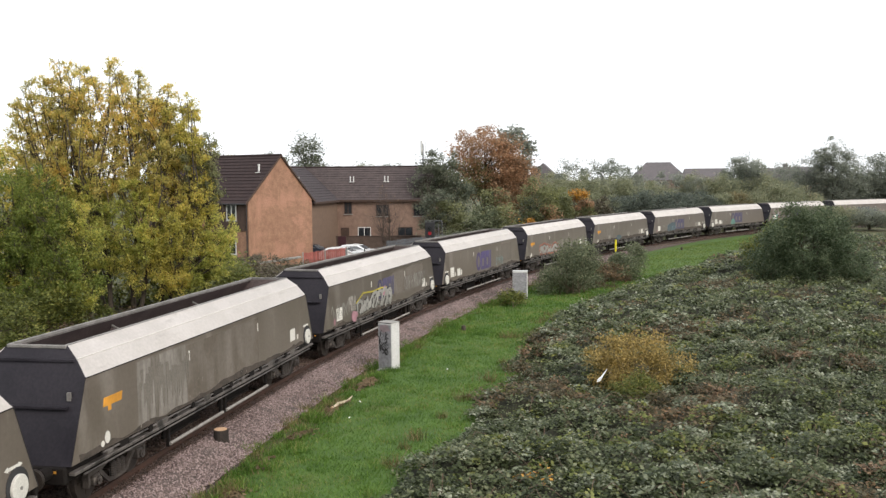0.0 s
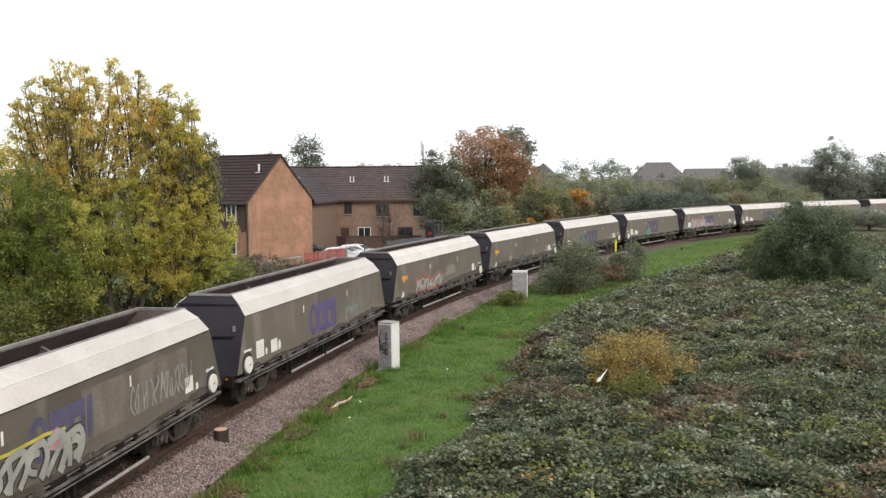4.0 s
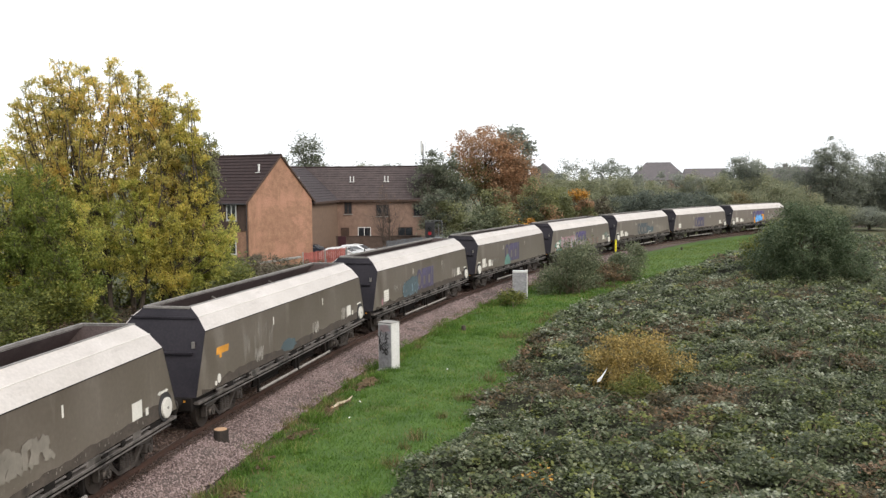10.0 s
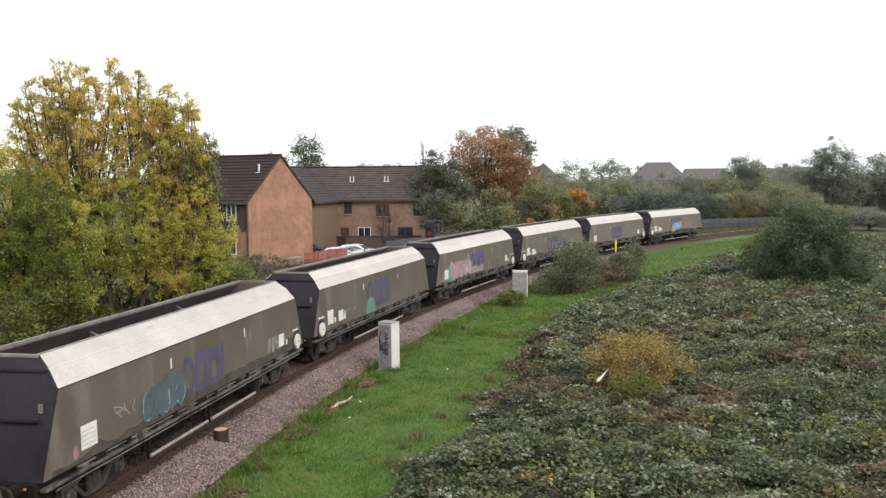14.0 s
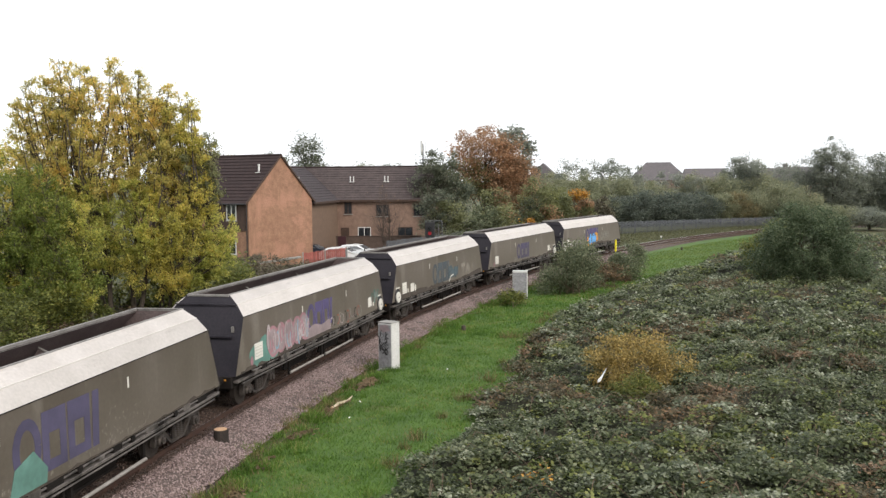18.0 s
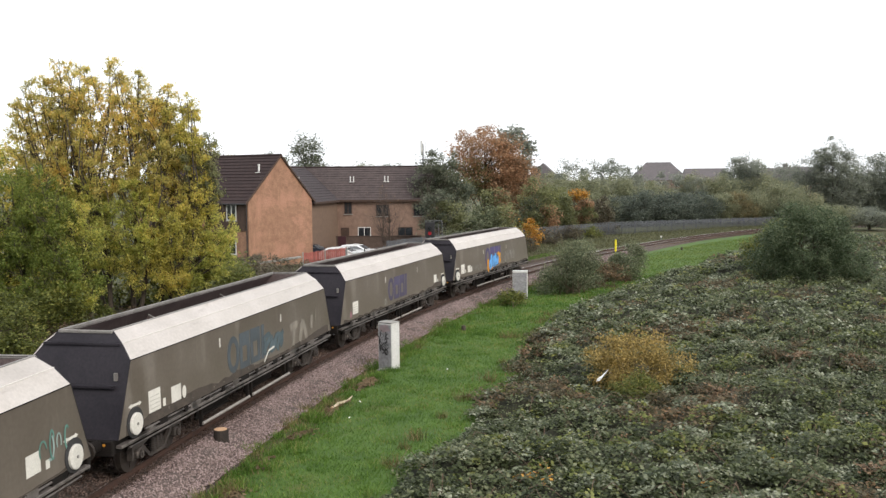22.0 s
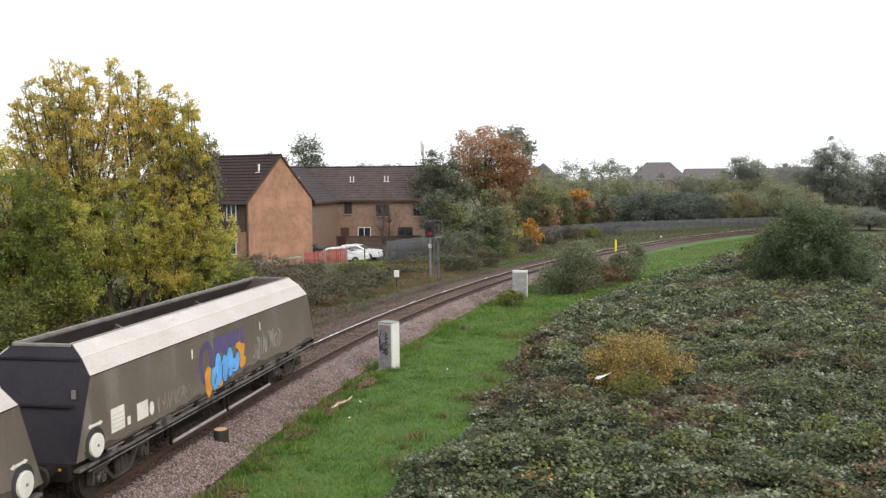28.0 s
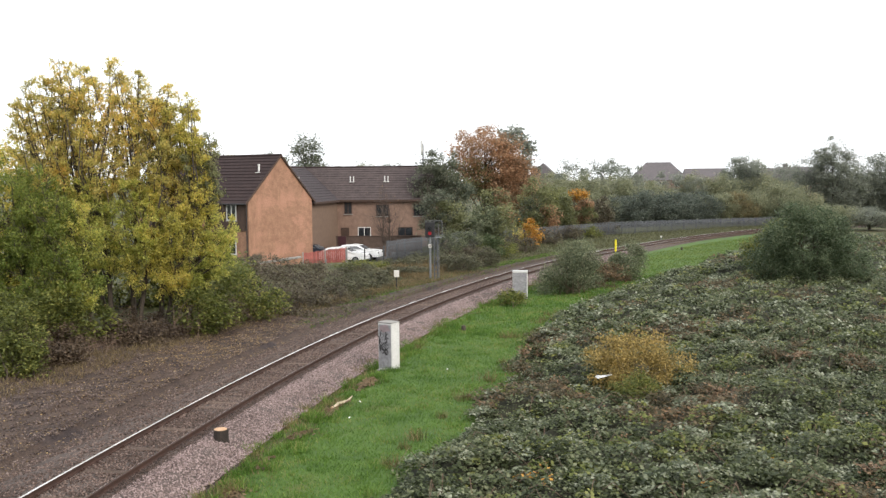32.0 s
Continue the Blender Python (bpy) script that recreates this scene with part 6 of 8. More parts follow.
def scraps():
    rng = random.Random(12)
    for p in (Vector((0.13, 35.46, 0)), Vector((-2.86, 30.28, 0)), Vector((-3.0, 28.24, 0)), on_line(-12.4, 3.3)):
        t = thing("paper_scrap", Matrix.Translation((p.x, p.y, float(ground_height(p.x, p.y)) + 0.10)) @ pose(0, 0, 0, rng.uniform(-20, 20), rng.uniform(-15, 15), rng.uniform(0, 360)), "small pale scrap of litter on the grass", "litter", "scraps of litter")
        sh = Shape()
        sh.plate([(-0.05, -0.018, 0), (0.03, -0.03, 0.015), (0.055, 0.015, 0), (-0.01, 0.028, 0.018)], (0, 0, 0.012))
        part("sheet", sh, "plastic", t)


scraps()
SCRAP_BASE = Vector((5.08, 28.9, 0.70))
SCRAP = thing("plastic_scrap", Matrix.Translation(SCRAP_BASE), "torn white plastic strip caught on the bush", "litter")
sh = Shape()
sh.add([(-0.22, 0, -0.09), (-0.10, 0.02, -0.10), (-0.02, -0.02, -0.02), (0.16, 0.03, 0.10), (0.27, 0, 0.21), (0.14, -0.01, 0.13), (-0.04, 0.02, 0.03), (-0.17, -0.02, 0.0)], [(0, 1, 2, 6, 7), (2, 3, 4, 5, 6)])
sc = part("strip", sh, "plastic", SCRAP)
sc.modifiers.new("thickness", "SOLIDIFY").thickness = 0.012


# ---- plants ----
def tree(name, base, lobes, leaves, size, material, label, trunk=0.18, stems=1, seed=1, clump=0.55, category="tree", up=0.55, limbs=40, bark="bark", droop=0.0, low=0.15, spread=0.9, limb=(0.22, 0.4), tip=0.15):
    """A tree: stems and limbs under a crown of many leaves in loose clumps. lobes: (dx, dy, z, rx, ry, rz, share) above the base."""
    rng = np.random.default_rng(seed)
    t = thing(name, Matrix.Translation(base), label, category)
    share = np.array([q[6] for q in lobes], float)
    share /= share.sum()
    nc = max(12, int(leaves / 90), limbs if tip > 0.3 else 0)
    centres, counts = [], []
    for q, sh_ in zip(lobes, share):
        k = max(3, int(nc * sh_))
        d = rng.normal(size=(k, 3))
        d /= np.linalg.norm(d, axis=1)[:, None]
        r = rng.uniform(0.25, 1.0, k) ** 0.45
        r *= 1 + rng.uniform(-0.16, 0.14, k)
        centres.append(np.array(q[:3]) + d * r[:, None] * np.array(q[3:6]))
        counts.append(k)
    centres = np.concatenate(centres)
    centres[:, 2] = np.maximum(centres[:, 2], 0.25)
    per = rng.uniform(0.3, 1.7, len(centres))
    per = (per / per.sum() * leaves).astype(int)
    idx = np.repeat(np.arange(len(centres)), per)
    sig = clump * rng.uniform(0.55, 1.3, len(centres))
    pts = centres[idx] + np.clip(rng.normal(size=(len(idx), 3)), -1.7, 1.7) * sig[idx][:, None] * np.array([1, 1, 0.7])
    pts[:, 2] = np.maximum(pts[:, 2], 0.05)
    kinds = np.concatenate([np.full(k, i) for i, k in enumerate(counts)])[idx]
    for mat in dict.fromkeys(q[7] if len(q) > 7 else material for q in lobes):
        sel = np.isin(kinds, [i for i, q in enumerate(lobes) if (q[7] if len(q) > 7 else material) == mat])
        part("crown", quads("crown", leaf_quads(pts[sel], size, rng, up, droop=droop), mat), mat, t)
    top = max(q[2] + q[5] * 0.6 for q in lobes)
    trunks, feet = Shape(), []
    for k in range(stems):
        a = 6.28319 * k / max(stems, 1) + rng.uniform(0, 1)
        r0 = trunk * (1.0 if stems == 1 else rng.uniform(0.6, 1.0))
        foot = np.array([math.cos(a), math.sin(a), 0]) * (0 if stems == 1 else spread * rng.uniform(0.4, 1.0))
        lean = np.array([math.cos(a), math.sin(a), 0]) * (0.05 if stems == 1 else 0.07) * top + rng.normal(size=3) * 0.05 * top * np.array([1, 1, 0])
        tall = top * (0.9 if stems == 1 else rng.uniform(0.6, 0.92))
        path = [foot + lean * f ** 1.3 + np.array([0, 0, -0.2 + f * tall]) + rng.normal(size=3) * 0.02 * top * np.array([1, 1, 0]) * (f > 0) for f in (0, 0.2, 0.45, 0.7, 1.0)]
        trunks.tube(path, [r0 * 1.25, r0, r0 * 0.8, r0 * 0.5, r0 * 0.15], 7)
        feet.append(path)
    lim = trunks
    for i in rng.permutation(len(centres))[:limbs]:
        path = feet[int(rng.integers(len(feet)))]
        c = centres[i]
        j = 1 if c[2] < top * 0.45 else int(rng.integers(1, 4))
        s0 = np.array(path[j])
        if s0[2] > c[2]:
            s0 = np.array(path[1]) if path[1][2] < c[2] + 0.5 else np.array(path[0]) + np.array([0, 0, low * top])
        mid = (s0 + c) / 2 + rng.normal(size=3) * 0.12 * np.linalg.norm(c - s0) + np.array([0, 0, 0.08 * np.linalg.norm(c - s0)])
        r = trunk * rng.uniform(*limb)
        lim.tube([s0, mid, c], [r, r * max(0.6, tip), r * tip], 5, caps=False)
    wood = part("trunk", lim, bark, t, "trunk and bare limbs")
    if stems > 1 and category != "tree":
        tagged(wood, "thin bare stems", kind="stuff")
    return t


def grown_tree(name, base, stems, lobes, boughs, twigs, leaves, size, material, label, seed=1, trunk=0.15, reach=1.0, droop=0.7, bark="bark", rise=(0.45, 0.75), first=0.3):
    """A tree grown from its stems: boughs run from them into the lobes, twigs leave the boughs, and hanging sprays of leaves dress each twig.
    stems: (dx, dy, lean_x, lean_y, height, thickness); lobes: (dx, dy, z, rx, ry, rz, share, leaf material or nothing)."""
    rng = np.random.default_rng(seed)
    t = thing(name, Matrix.Translation(base), label, "tree")
    wood = Shape()
    paths = []
    for dx, dy, lx, ly, tall, thick in stems:
        kink = rng.normal(size=(6, 2)) * 0.012 * tall
        pts = [np.array([dx + lx * f ** 1.4 + kink[i, 0] * (f > 0), dy + ly * f ** 1.4 + kink[i, 1] * (f > 0), -0.25 + (tall + 0.25) * f]) for i, f in enumerate((0, 0.15, 0.35, 0.55, 0.78, 1.0))]
        r = trunk * thick
        wood.tube(pts, [r * 1.3, r, r * 0.85, r * 0.65, r * 0.4, r * 0.12], 8)
        paths.append(np.array(pts))
    share = np.array([q[6] for q in lobes], float)
    share /= share.sum()
    sprays = {}
    for q, part_share in zip(lobes, share):
        mat = q[7] if len(q) > 7 else material
        got = sprays.setdefault(mat, [])
        for _ in range(max(2, int(round(boughs * part_share)))):
            d = rng.normal(size=3)
            d /= np.linalg.norm(d)
            goal = np.array(q[:3]) + d * np.array(q[3:6]) * rng.uniform(0.35, 1.08) ** 0.6
            goal[2] = max(goal[2], 0.5)
            want = goal[2] * rng.uniform(*rise)
            feet = [np.array([np.interp(want, p[:, 2], p[:, 0]), np.interp(want, p[:, 2], p[:, 1]), min(want, p[-1, 2])]) for p in paths]
            gap = np.array([np.linalg.norm((f - goal)[:2]) for f in feet])
            s0 = feet[int(np.argmin(gap * rng.uniform(0.6, 1.4, len(gap))))]
            run = np.linalg.norm(goal - s0)
            mid = s0 * 0.5 + goal * 0.5 + rng.normal(size=3) * 0.09 * run + np.array([0, 0, -0.05 * run if goal[2] - s0[2] > 0.6 * run else 0.10 * run])
            thick = trunk * min(0.42, 0.09 + 0.05 * run)
            wood.tube([s0, mid, goal], [thick, thick * 0.6, thick * 0.18], 5, caps=False)
            way = (goal - s0) / max(run, 0.1)
            for _ in range(twigs):
                f = rng.uniform(first, 1.0)
                b = s0 * (1 - f) ** 2 + 2 * mid * f * (1 - f) + goal * f * f
                b = b * 0.5 + (s0 + (mid - s0) * 2 * f if f < 0.5 else mid + (goal - mid) * (2 * f - 1)) * 0.5
                v = way * 0.5 + rng.normal(size=3) * 0.75 + np.array([0, 0, 0.25])
                v *= reach * rng.uniform(0.35, 1.0) / np.linalg.norm(v)
                e = b + v
                e[2] -= 0.12 * reach
                wood.tube([b, b + v * 0.55, e], [thick * 0.22 + 0.006, thick * 0.12 + 0.005, 0.004], 3, caps=False)
                got.append((b + v * 0.35, e, 0.12 + 2.6 * rng.random() ** 2.2))
    total = sum(w for got in sprays.values() for _, _, w in got)
    for mat, got in sprays.items():
        a, b = np.array([g[0] for g in got]), np.array([g[1] for g in got])
        n = (np.array([g[2] for g in got]) / total * leaves).astype(int)
        idx = np.repeat(np.arange(len(got)), n)
        f = rng.random(len(idx))[:, None]
        pts = a[idx] * (1 - f) + b[idx] * f + np.clip(rng.normal(size=(len(idx), 3)), -1.8, 1.8) * np.array([0.13, 0.13, 0.11]) * reach
        part("crown", quads("crown", leaf_quads(pts, size, rng, 0.5, 1.8, droop=droop), mat), mat, t)
    part("trunk", wood, bark, t, "trunks and bare limbs")
    return t


def at_z(x, y, lift=0.0):
    return (x, y, float(ground_height(x, y)) + lift)


# trees and scrub on the near side of the houses
grown_tree("autumn_tree", at_z(-15.0, 43.8),
           ((-1.5, 0.3, -1.5, 0, 8.6, 0.75), (-0.8, -0.6, -1.0, 0, 9.4, 0.85), (0.0, 0.2, 0.3, 0, 9.0, 0.95), (0.45, -0.5, 1.4, 0, 8.2, 0.75), (1.0, 0.3, 1.2, 0.2, 7.6, 0.8), (1.6, -0.2, 1.5, 0, 6.0, 0.7), (2.2, 0.2, 1.6, 0.2, 5.0, 0.7), (-2.2, 0.5, -1.9, 0.2, 7.6, 0.7)),
           ((-3.0, 0, 12.6, 0.8, 1.0, 0.8, 0.8, "leaf_ash"), (-4.2, 0, 11.7, 0.9, 1.0, 0.7, 0.7, "leaf_ash"), (-5.2, 0, 10.4, 0.8, 1.0, 0.8, 0.6, "leaf_ash"), (-1.4, 0, 12.5, 1.2, 1.2, 0.6, 1.0, "leaf_gold"), (0.1, 0, 12.3, 0.9, 1.0, 0.6, 0.7, "leaf_ash"), (0.6, 0, 11.6, 1.3, 1.2, 0.7, 1.1, "leaf_gold"), (1.9, 0, 11.0, 1.2, 1.2, 0.8, 1.0, "leaf_ash"), (3.2, 0, 10.0, 0.9, 1.1, 1.0, 0.7, "leaf_yellow"), (3.9, 0.2, 8.6, 0.6, 0.9, 0.9, 0.4, "leaf_mid"), (-5.2, 0, 8.6, 0.9, 1.0, 0.9, 0.4, "leaf_gold"), (-3.6, 0, 10.8, 1.3, 1.2, 1.0, 0.9, "leaf_ash"), (-1.6, -0.2, 10.4, 1.6, 1.4, 1.2, 1.6, "leaf_gold"),
            (0.6, -0.3, 10.0, 1.5, 1.3, 1.1, 1.3, "leaf_gold"), (2.6, 0.2, 10.0, 1.2, 1.2, 1.4, 1.2, "leaf_yellow"), (-4.6, 0, 9.0, 1.3, 1.3, 1.1, 0.9, "leaf_ash"), (-2.8, -0.4, 8.8, 1.5, 1.4, 1.1, 1.3, "leaf_gold"), (-0.8, -0.6, 8.6, 1.6, 1.4, 1.1, 1.3, "leaf_ash"),
            (1.4, -0.4, 8.2, 1.4, 1.3, 1.0, 1.0, "leaf_ash"), (3.2, 0.3, 8.4, 0.9, 1.2, 1.0, 0.9, "leaf_mid"), (-2.2, -0.8, 7.0, 1.5, 1.3, 0.9, 1.3, "leaf_lime"), (-0.2, -1.0, 6.8, 1.7, 1.2, 1.0, 1.5, "leaf_lime"), (1.9, -0.6, 6.6, 1.5, 1.3, 1.0, 1.6, "leaf_yellow"),
            (3.4, 0.2, 6.3, 1.0, 1.3, 1.0, 1.1, "leaf_yellow"), (0.6, -1.3, 5.2, 1.6, 1.1, 1.0, 1.6, "leaf_lime"), (2.6, -0.8, 5.0, 1.5, 1.3, 1.0, 1.9, "leaf_yellow"), (4.2, 0.1, 4.5, 1.1, 1.2, 1.1, 1.4, "leaf_lime"), (0.9, -1.5, 3.8, 1.4, 0.8, 0.8, 0.9, "leaf_yellow"), (-1.4, -1.4, 4.8, 1.6, 1.0, 1.2, 1.2, "leaf_lime"),
            (3.4, -0.4, 3.2, 1.3, 1.1, 0.9, 1.0, "leaf_lime"), (2.2, -1.1, 3.2, 1.1, 0.8, 0.7, 0.7, "leaf_yellow"), (2.6, -0.8, 1.8, 0.9, 0.7, 0.6, 0.25, "leaf_lime")),
           310, 14, 182000, 0.064, "leaf_yellow", "tall autumn tree with golden and lime-yellow leaves", 11, 0.15, 0.72, rise=(0.4, 0.66), first=0.5)
grown_tree("green_tree", at_z(-18.6, 40.2), ((0, 0, -0.4, 0, 7.4, 1), (-1.2, 0.4, -1.2, 0, 7.8, 1), (0.9, -0.3, 0.9, 0, 6.4, 0.8), (2.2, 0.3, 0.6, 0, 5.4, 0.7), (-2.4, 0, -0.8, 0, 7.6, 1)),
           ((-0.6, 0, 7.3, 1.9, 1.6, 1.0, 1.4), (-2.8, 0, 7.6, 1.8, 1.6, 1.2, 1.4), (1.2, 0.2, 6.2, 1.5, 1.4, 1.0, 1.1), (-1.0, -0.6, 5.6, 2.0, 1.5, 1.1, 1.6), (-3.6, 0, 5.6, 1.8, 1.6, 1.4, 1.3), (2.6, 0.2, 5.0, 1.3, 1.3, 1.2, 1.0, "leaf_lime"), (0.8, -0.8, 4.4, 1.8, 1.3, 1.1, 1.4),
            (-1.6, -1.2, 3.9, 1.9, 1.1, 1.1, 1.3), (2.3, -0.5, 3.3, 1.5, 1.1, 1.1, 1.0), (-3.4, -0.4, 3.4, 1.7, 1.3, 1.3, 1.0), (0.4, -1.3, 2.6, 1.7, 0.9, 0.9, 0.9), (2.4, -1.0, 1.9, 1.2, 0.8, 0.8, 0.5, "leaf_lime"), (-1.9, -1.5, 2.0, 1.7, 0.8, 0.9, 0.8)),
           190, 12, 110000, 0.062, "leaf_green", "dense green tree on the bank", 13, 0.12, 0.9)
tree("autumn_tree", at_z(-23.0, 46), ((0, 0, 5.0, 4.4, 3.0, 4.2, 3),), 15000, 0.14, "leaf_yellow", "autumn tree with thin yellow leaves", 0.15, 3, 14, 0.5, limbs=60)
tree("olive_shrub", at_z(-17.4, 38.3), ((0, 0, 1.5, 1.7, 1.3, 1.4, 2), (2.0, 0.6, 1.3, 1.2, 1.0, 1.2, 1)), 5500, 0.10, "leaf_shade", "olive-green shrub at the foot of the trees", 0.04, 6, 15, 0.3, "shrub", limbs=40, bark="twig")
tree("olive_shrub", at_z(-11.9, 42.6), ((0, 0, 1.3, 1.1, 0.9, 1.0, 2), (1.0, 0.6, 0.9, 0.9, 0.9, 0.9, 1)), 3600, 0.10, "leaf_shade", "olive-green shrub at the foot of the trees", 0.04, 6, 16, 0.3, "shrub", limbs=40, bark="twig")
tree("green_shrub", at_z(-10.9, 46.5), ((0, 0, 1.5, 1.7, 1.2, 1.4, 2), (1.6, 0.6, 1.2, 1.2, 1.0, 1.0, 1)), 5500, 0.10, "leaf_olive", "green shrub beside the track bank", 0.04, 6, 17, 0.3, "shrub", limbs=40, bark="twig")
tree("brown_scrub", at_z(-11.6, 45.0), ((0, 0, 0.7, 2.2, 0.9, 0.7, 2), (-3.4, -1.4, 0.6, 1.6, 0.7, 0.6, 1)), 5000, 0.07, "leaf_umber", "low brown scrub under the trees", 0.03, 8, 18, 0.28, "shrub", limbs=60, bark="twig")
tree("brown_scrub", at_z(-17.0, 39.0), ((0, 0, 0.6, 1.8, 0.8, 0.6, 2), (3.2, 1.2, 0.55, 1.6, 0.7, 0.5, 1)), 4000, 0.07, "leaf_umber", "low brown scrub under the trees", 0.03, 8, 19, 0.28, "shrub", limbs=60, bark="twig")
for i, (x, y, m, rx, rz) in enumerate(((-17.9, 36.9, "leaf_shade", 1.5, 1.6), (-16.6, 34.6, "leaf_shade", 1.5, 1.7), (-15.9, 33.4, "leaf_shade", 1.0, 0.9), (-15.5, 35.8, "leaf_umber", 1.1, 0.5), (-19.6, 37.2, "leaf_shade", 1.8, 1.8), (-16.2, 37.6, "leaf_umber", 1.4, 0.7), (-16.3, 39.0, "leaf_shade", 1.2, 1.3), (-14.4, 40.2, "leaf_umber", 1.5, 0.4), (-13.2, 42.2, "leaf_umber", 1.4, 0.35), (-18.4, 36.0, "leaf_umber", 1.5, 0.7), (-8.8, 49.5, "leaf_dun", 1.9, 1.0), (-7.6, 53.5, "leaf_dun", 2.0, 0.9), (-10.4, 53, "leaf_dun", 2.2, 1.3), (-6.2, 57.5, "leaf_scrub", 2.2, 0.8),
                                      (-8.6, 60, "leaf_dun", 2.6, 0.7), (-5.3, 62.5, "leaf_scrub", 1.8, 0.6), (-12.5, 58, "leaf_dun", 3.0, 1.4), (-5.8, 68, "leaf_scrub", 2.4, 0.5), (-10.5, 66, "leaf_dun", 3.0, 0.6),
                                      (-2.8, 71, "leaf_scrub", 1.8, 0.35), (1.4, 73, "leaf_scrub", 1.8, 0.8), (3.4, 77, "leaf_scrub", 1.5, 0.9), (-13.5, 68, "leaf_dun", 2.6, 0.8), (-3.4, 76.5, "leaf_scrub", 2.2, 0.3), (-1.0, 79, "leaf_scrub", 2.6, 0.5), (2.4, 81.5, "leaf_dun", 2.4, 0.8), (5.4, 86, "leaf_olive", 2.0, 0.8), (7.6, 90.5, "leaf_dun", 2.0, 0.9), (-6.6, 73.5, "leaf_olive", 2.4, 0.3), (0.6, 76.4, "leaf_scrub", 1.6, 0.5), (0.6, 84.5, "leaf_grey", 1.8, 1.3), (2.6, 86.5, "leaf_grey", 1.8, 1.4), (11.6, 101, "leaf_dun", 1.9, 1.0), (14.8, 106.5, "leaf_dun", 1.8, 0.9), (17.6, 110.5, "leaf_olive", 1.8, 0.8), (21.0, 115.5, "leaf_dun", 1.6, 0.8))):
    tree("bank_scrub", at_z(x, y), ((0, 0, rz * 0.8, rx, rx * 0.7, rz, 1),), 4600, 0.075, m, "tangled brown and green scrub on the bank" if m != "leaf_scrub" else "dull grey-green scrub on the bank", 0.03, 8, 60 + i, 0.24, "shrub", limbs=90, bark="twig_dark", limb=(0.2, 0.5))
for i, (x, y, rx, h) in enumerate(((-22, 50, 3.6, 3.6), (-17.5, 51, 3.4, 3.2), (-13.4, 52, 3.0, 2.8), (-26, 47, 3.4, 3.6))):
    tree("hedge_bush", at_z(x, y), ((0, 0, h * 0.5, rx, 1.6, h * 0.55, 1),), 6000, 0.14, "leaf_olive", "dense hedge bush behind the trees", 0.05, 6, 80 + i, 0.4, "shrub", limbs=40)
# before and behind the houses
tree("bare_tree", at_z(-5.3, 86), ((-0.3, 0, 4.3, 2.1, 1.6, 2.3, 1), (-0.2, 0, 3.0, 1.8, 1.4, 1.5, 0.6)), 260, 0.09, "leaf_brown", "bare thin-twigged tree before the terrace", 0.11, 2, 30, 0.3, limbs=170, bark="twig_dark", spread=0.3, limb=(0.09, 0.17), tip=0.6)
tree("bare_tree", at_z(-23.0, 84), ((0, 0, 7.6, 2.4, 1.6, 2.6, 1), (2.0, 0, 8.2, 1.6, 1, 1.4, 0.5)), 1500, 0.16, "leaf_brown", "thin bare tree beside the house", 0.07, 4, 31, 0.5, limbs=220, bark="twig", tip=0.5)
tree("poplar", at_z(-17.4, 118), ((-0.1, 0, 10.4, 1.5, 1.4, 2.9, 2), (1.3, 0, 8.6, 1.4, 1.4, 3.0, 1.4), (-1.5, 0, 8.6, 1.5, 1.4, 2.8, 1.4), (0, 0, 6.0, 2.6, 2.0, 3.0, 2), (3.0, 0, 7.6, 0.8, 0.8, 1.5, 0.35), (-2.7, 0, 8.0, 0.6, 0.6, 1.6, 0.3)), 10500, 0.16, "leaf_slate", "tall dark green tree behind the roofs", 0.2, 1, 32, 0.55, limbs=40)
tree("roof_tree", at_z(-33, 130), ((0, 0, 7.5, 5, 3, 3.4, 1),), 3000, 0.35, "leaf_olive", "far tree showing over the roof", 0.2, 1, 33, 0.7, limbs=30)
tree("dark_tree", at_z(-1.3, 97), ((0, 0, 7.4, 1.5, 1.4, 3.0, 2), (1.9, 0, 7.0, 1.4, 1.4, 3.4, 2), (3.2, 0, 5.6, 1.6, 1.4, 2.8, 1.6), (-0.6, 0, 4.6, 2.0, 1.6, 2.6, 1.4), (1.4, -0.5, 3.6, 2.6, 1.6, 2.6, 1.6)), 17000, 0.14, "leaf_slate", "tall dark green trees beside the terrace", 0.16, 3, 34, 0.4, limbs=110)
tree("olive_tree", at_z(-0.6, 88), ((0, 0, 4.0, 1.7, 1.5, 1.8, 2, "leaf_slate"), (1.2, 0.2, 3.4, 1.5, 1.4, 1.8, 1.5), (-0.6, 0, 2.2, 1.6, 1.4, 1.5, 1, "leaf_slate")), 8500, 0.115, "leaf_mid", "olive-green tree behind the fence", 0.10, 3, 35, 0.36, limbs=90)
tree("rust_tree", at_z(5.8, 117), ((0, 0, 9.2, 5.0, 4.2, 4.6, 4), (-2.6, -0.5, 7.0, 3.0, 3, 3.0, 1.2, "leaf_mid"), (3.6, -1.5, 5.8, 3.0, 2.4, 4.0, 2.2), (2.6, 0, 8.8, 3.0, 2.6, 3.4, 1.4), (0.6, -1.5, 8.6, 3.6, 2.0, 3.6, 1.6)), 36000, 0.17, "leaf_rust", "broad tree with rust-red autumn leaves", 0.28, 1, 36, 0.6, limbs=60)
tree("dark_tree", at_z(10.6, 134), ((0, 0, 11.6, 3.0, 3, 3.9, 2), (1.4, 0, 7.0, 3.4, 3, 4.0, 1)), 5000, 0.32, "leaf_far_dark", "thin dark tree behind the rust tree", 0.2, 2, 37, 0.6, limbs=60)
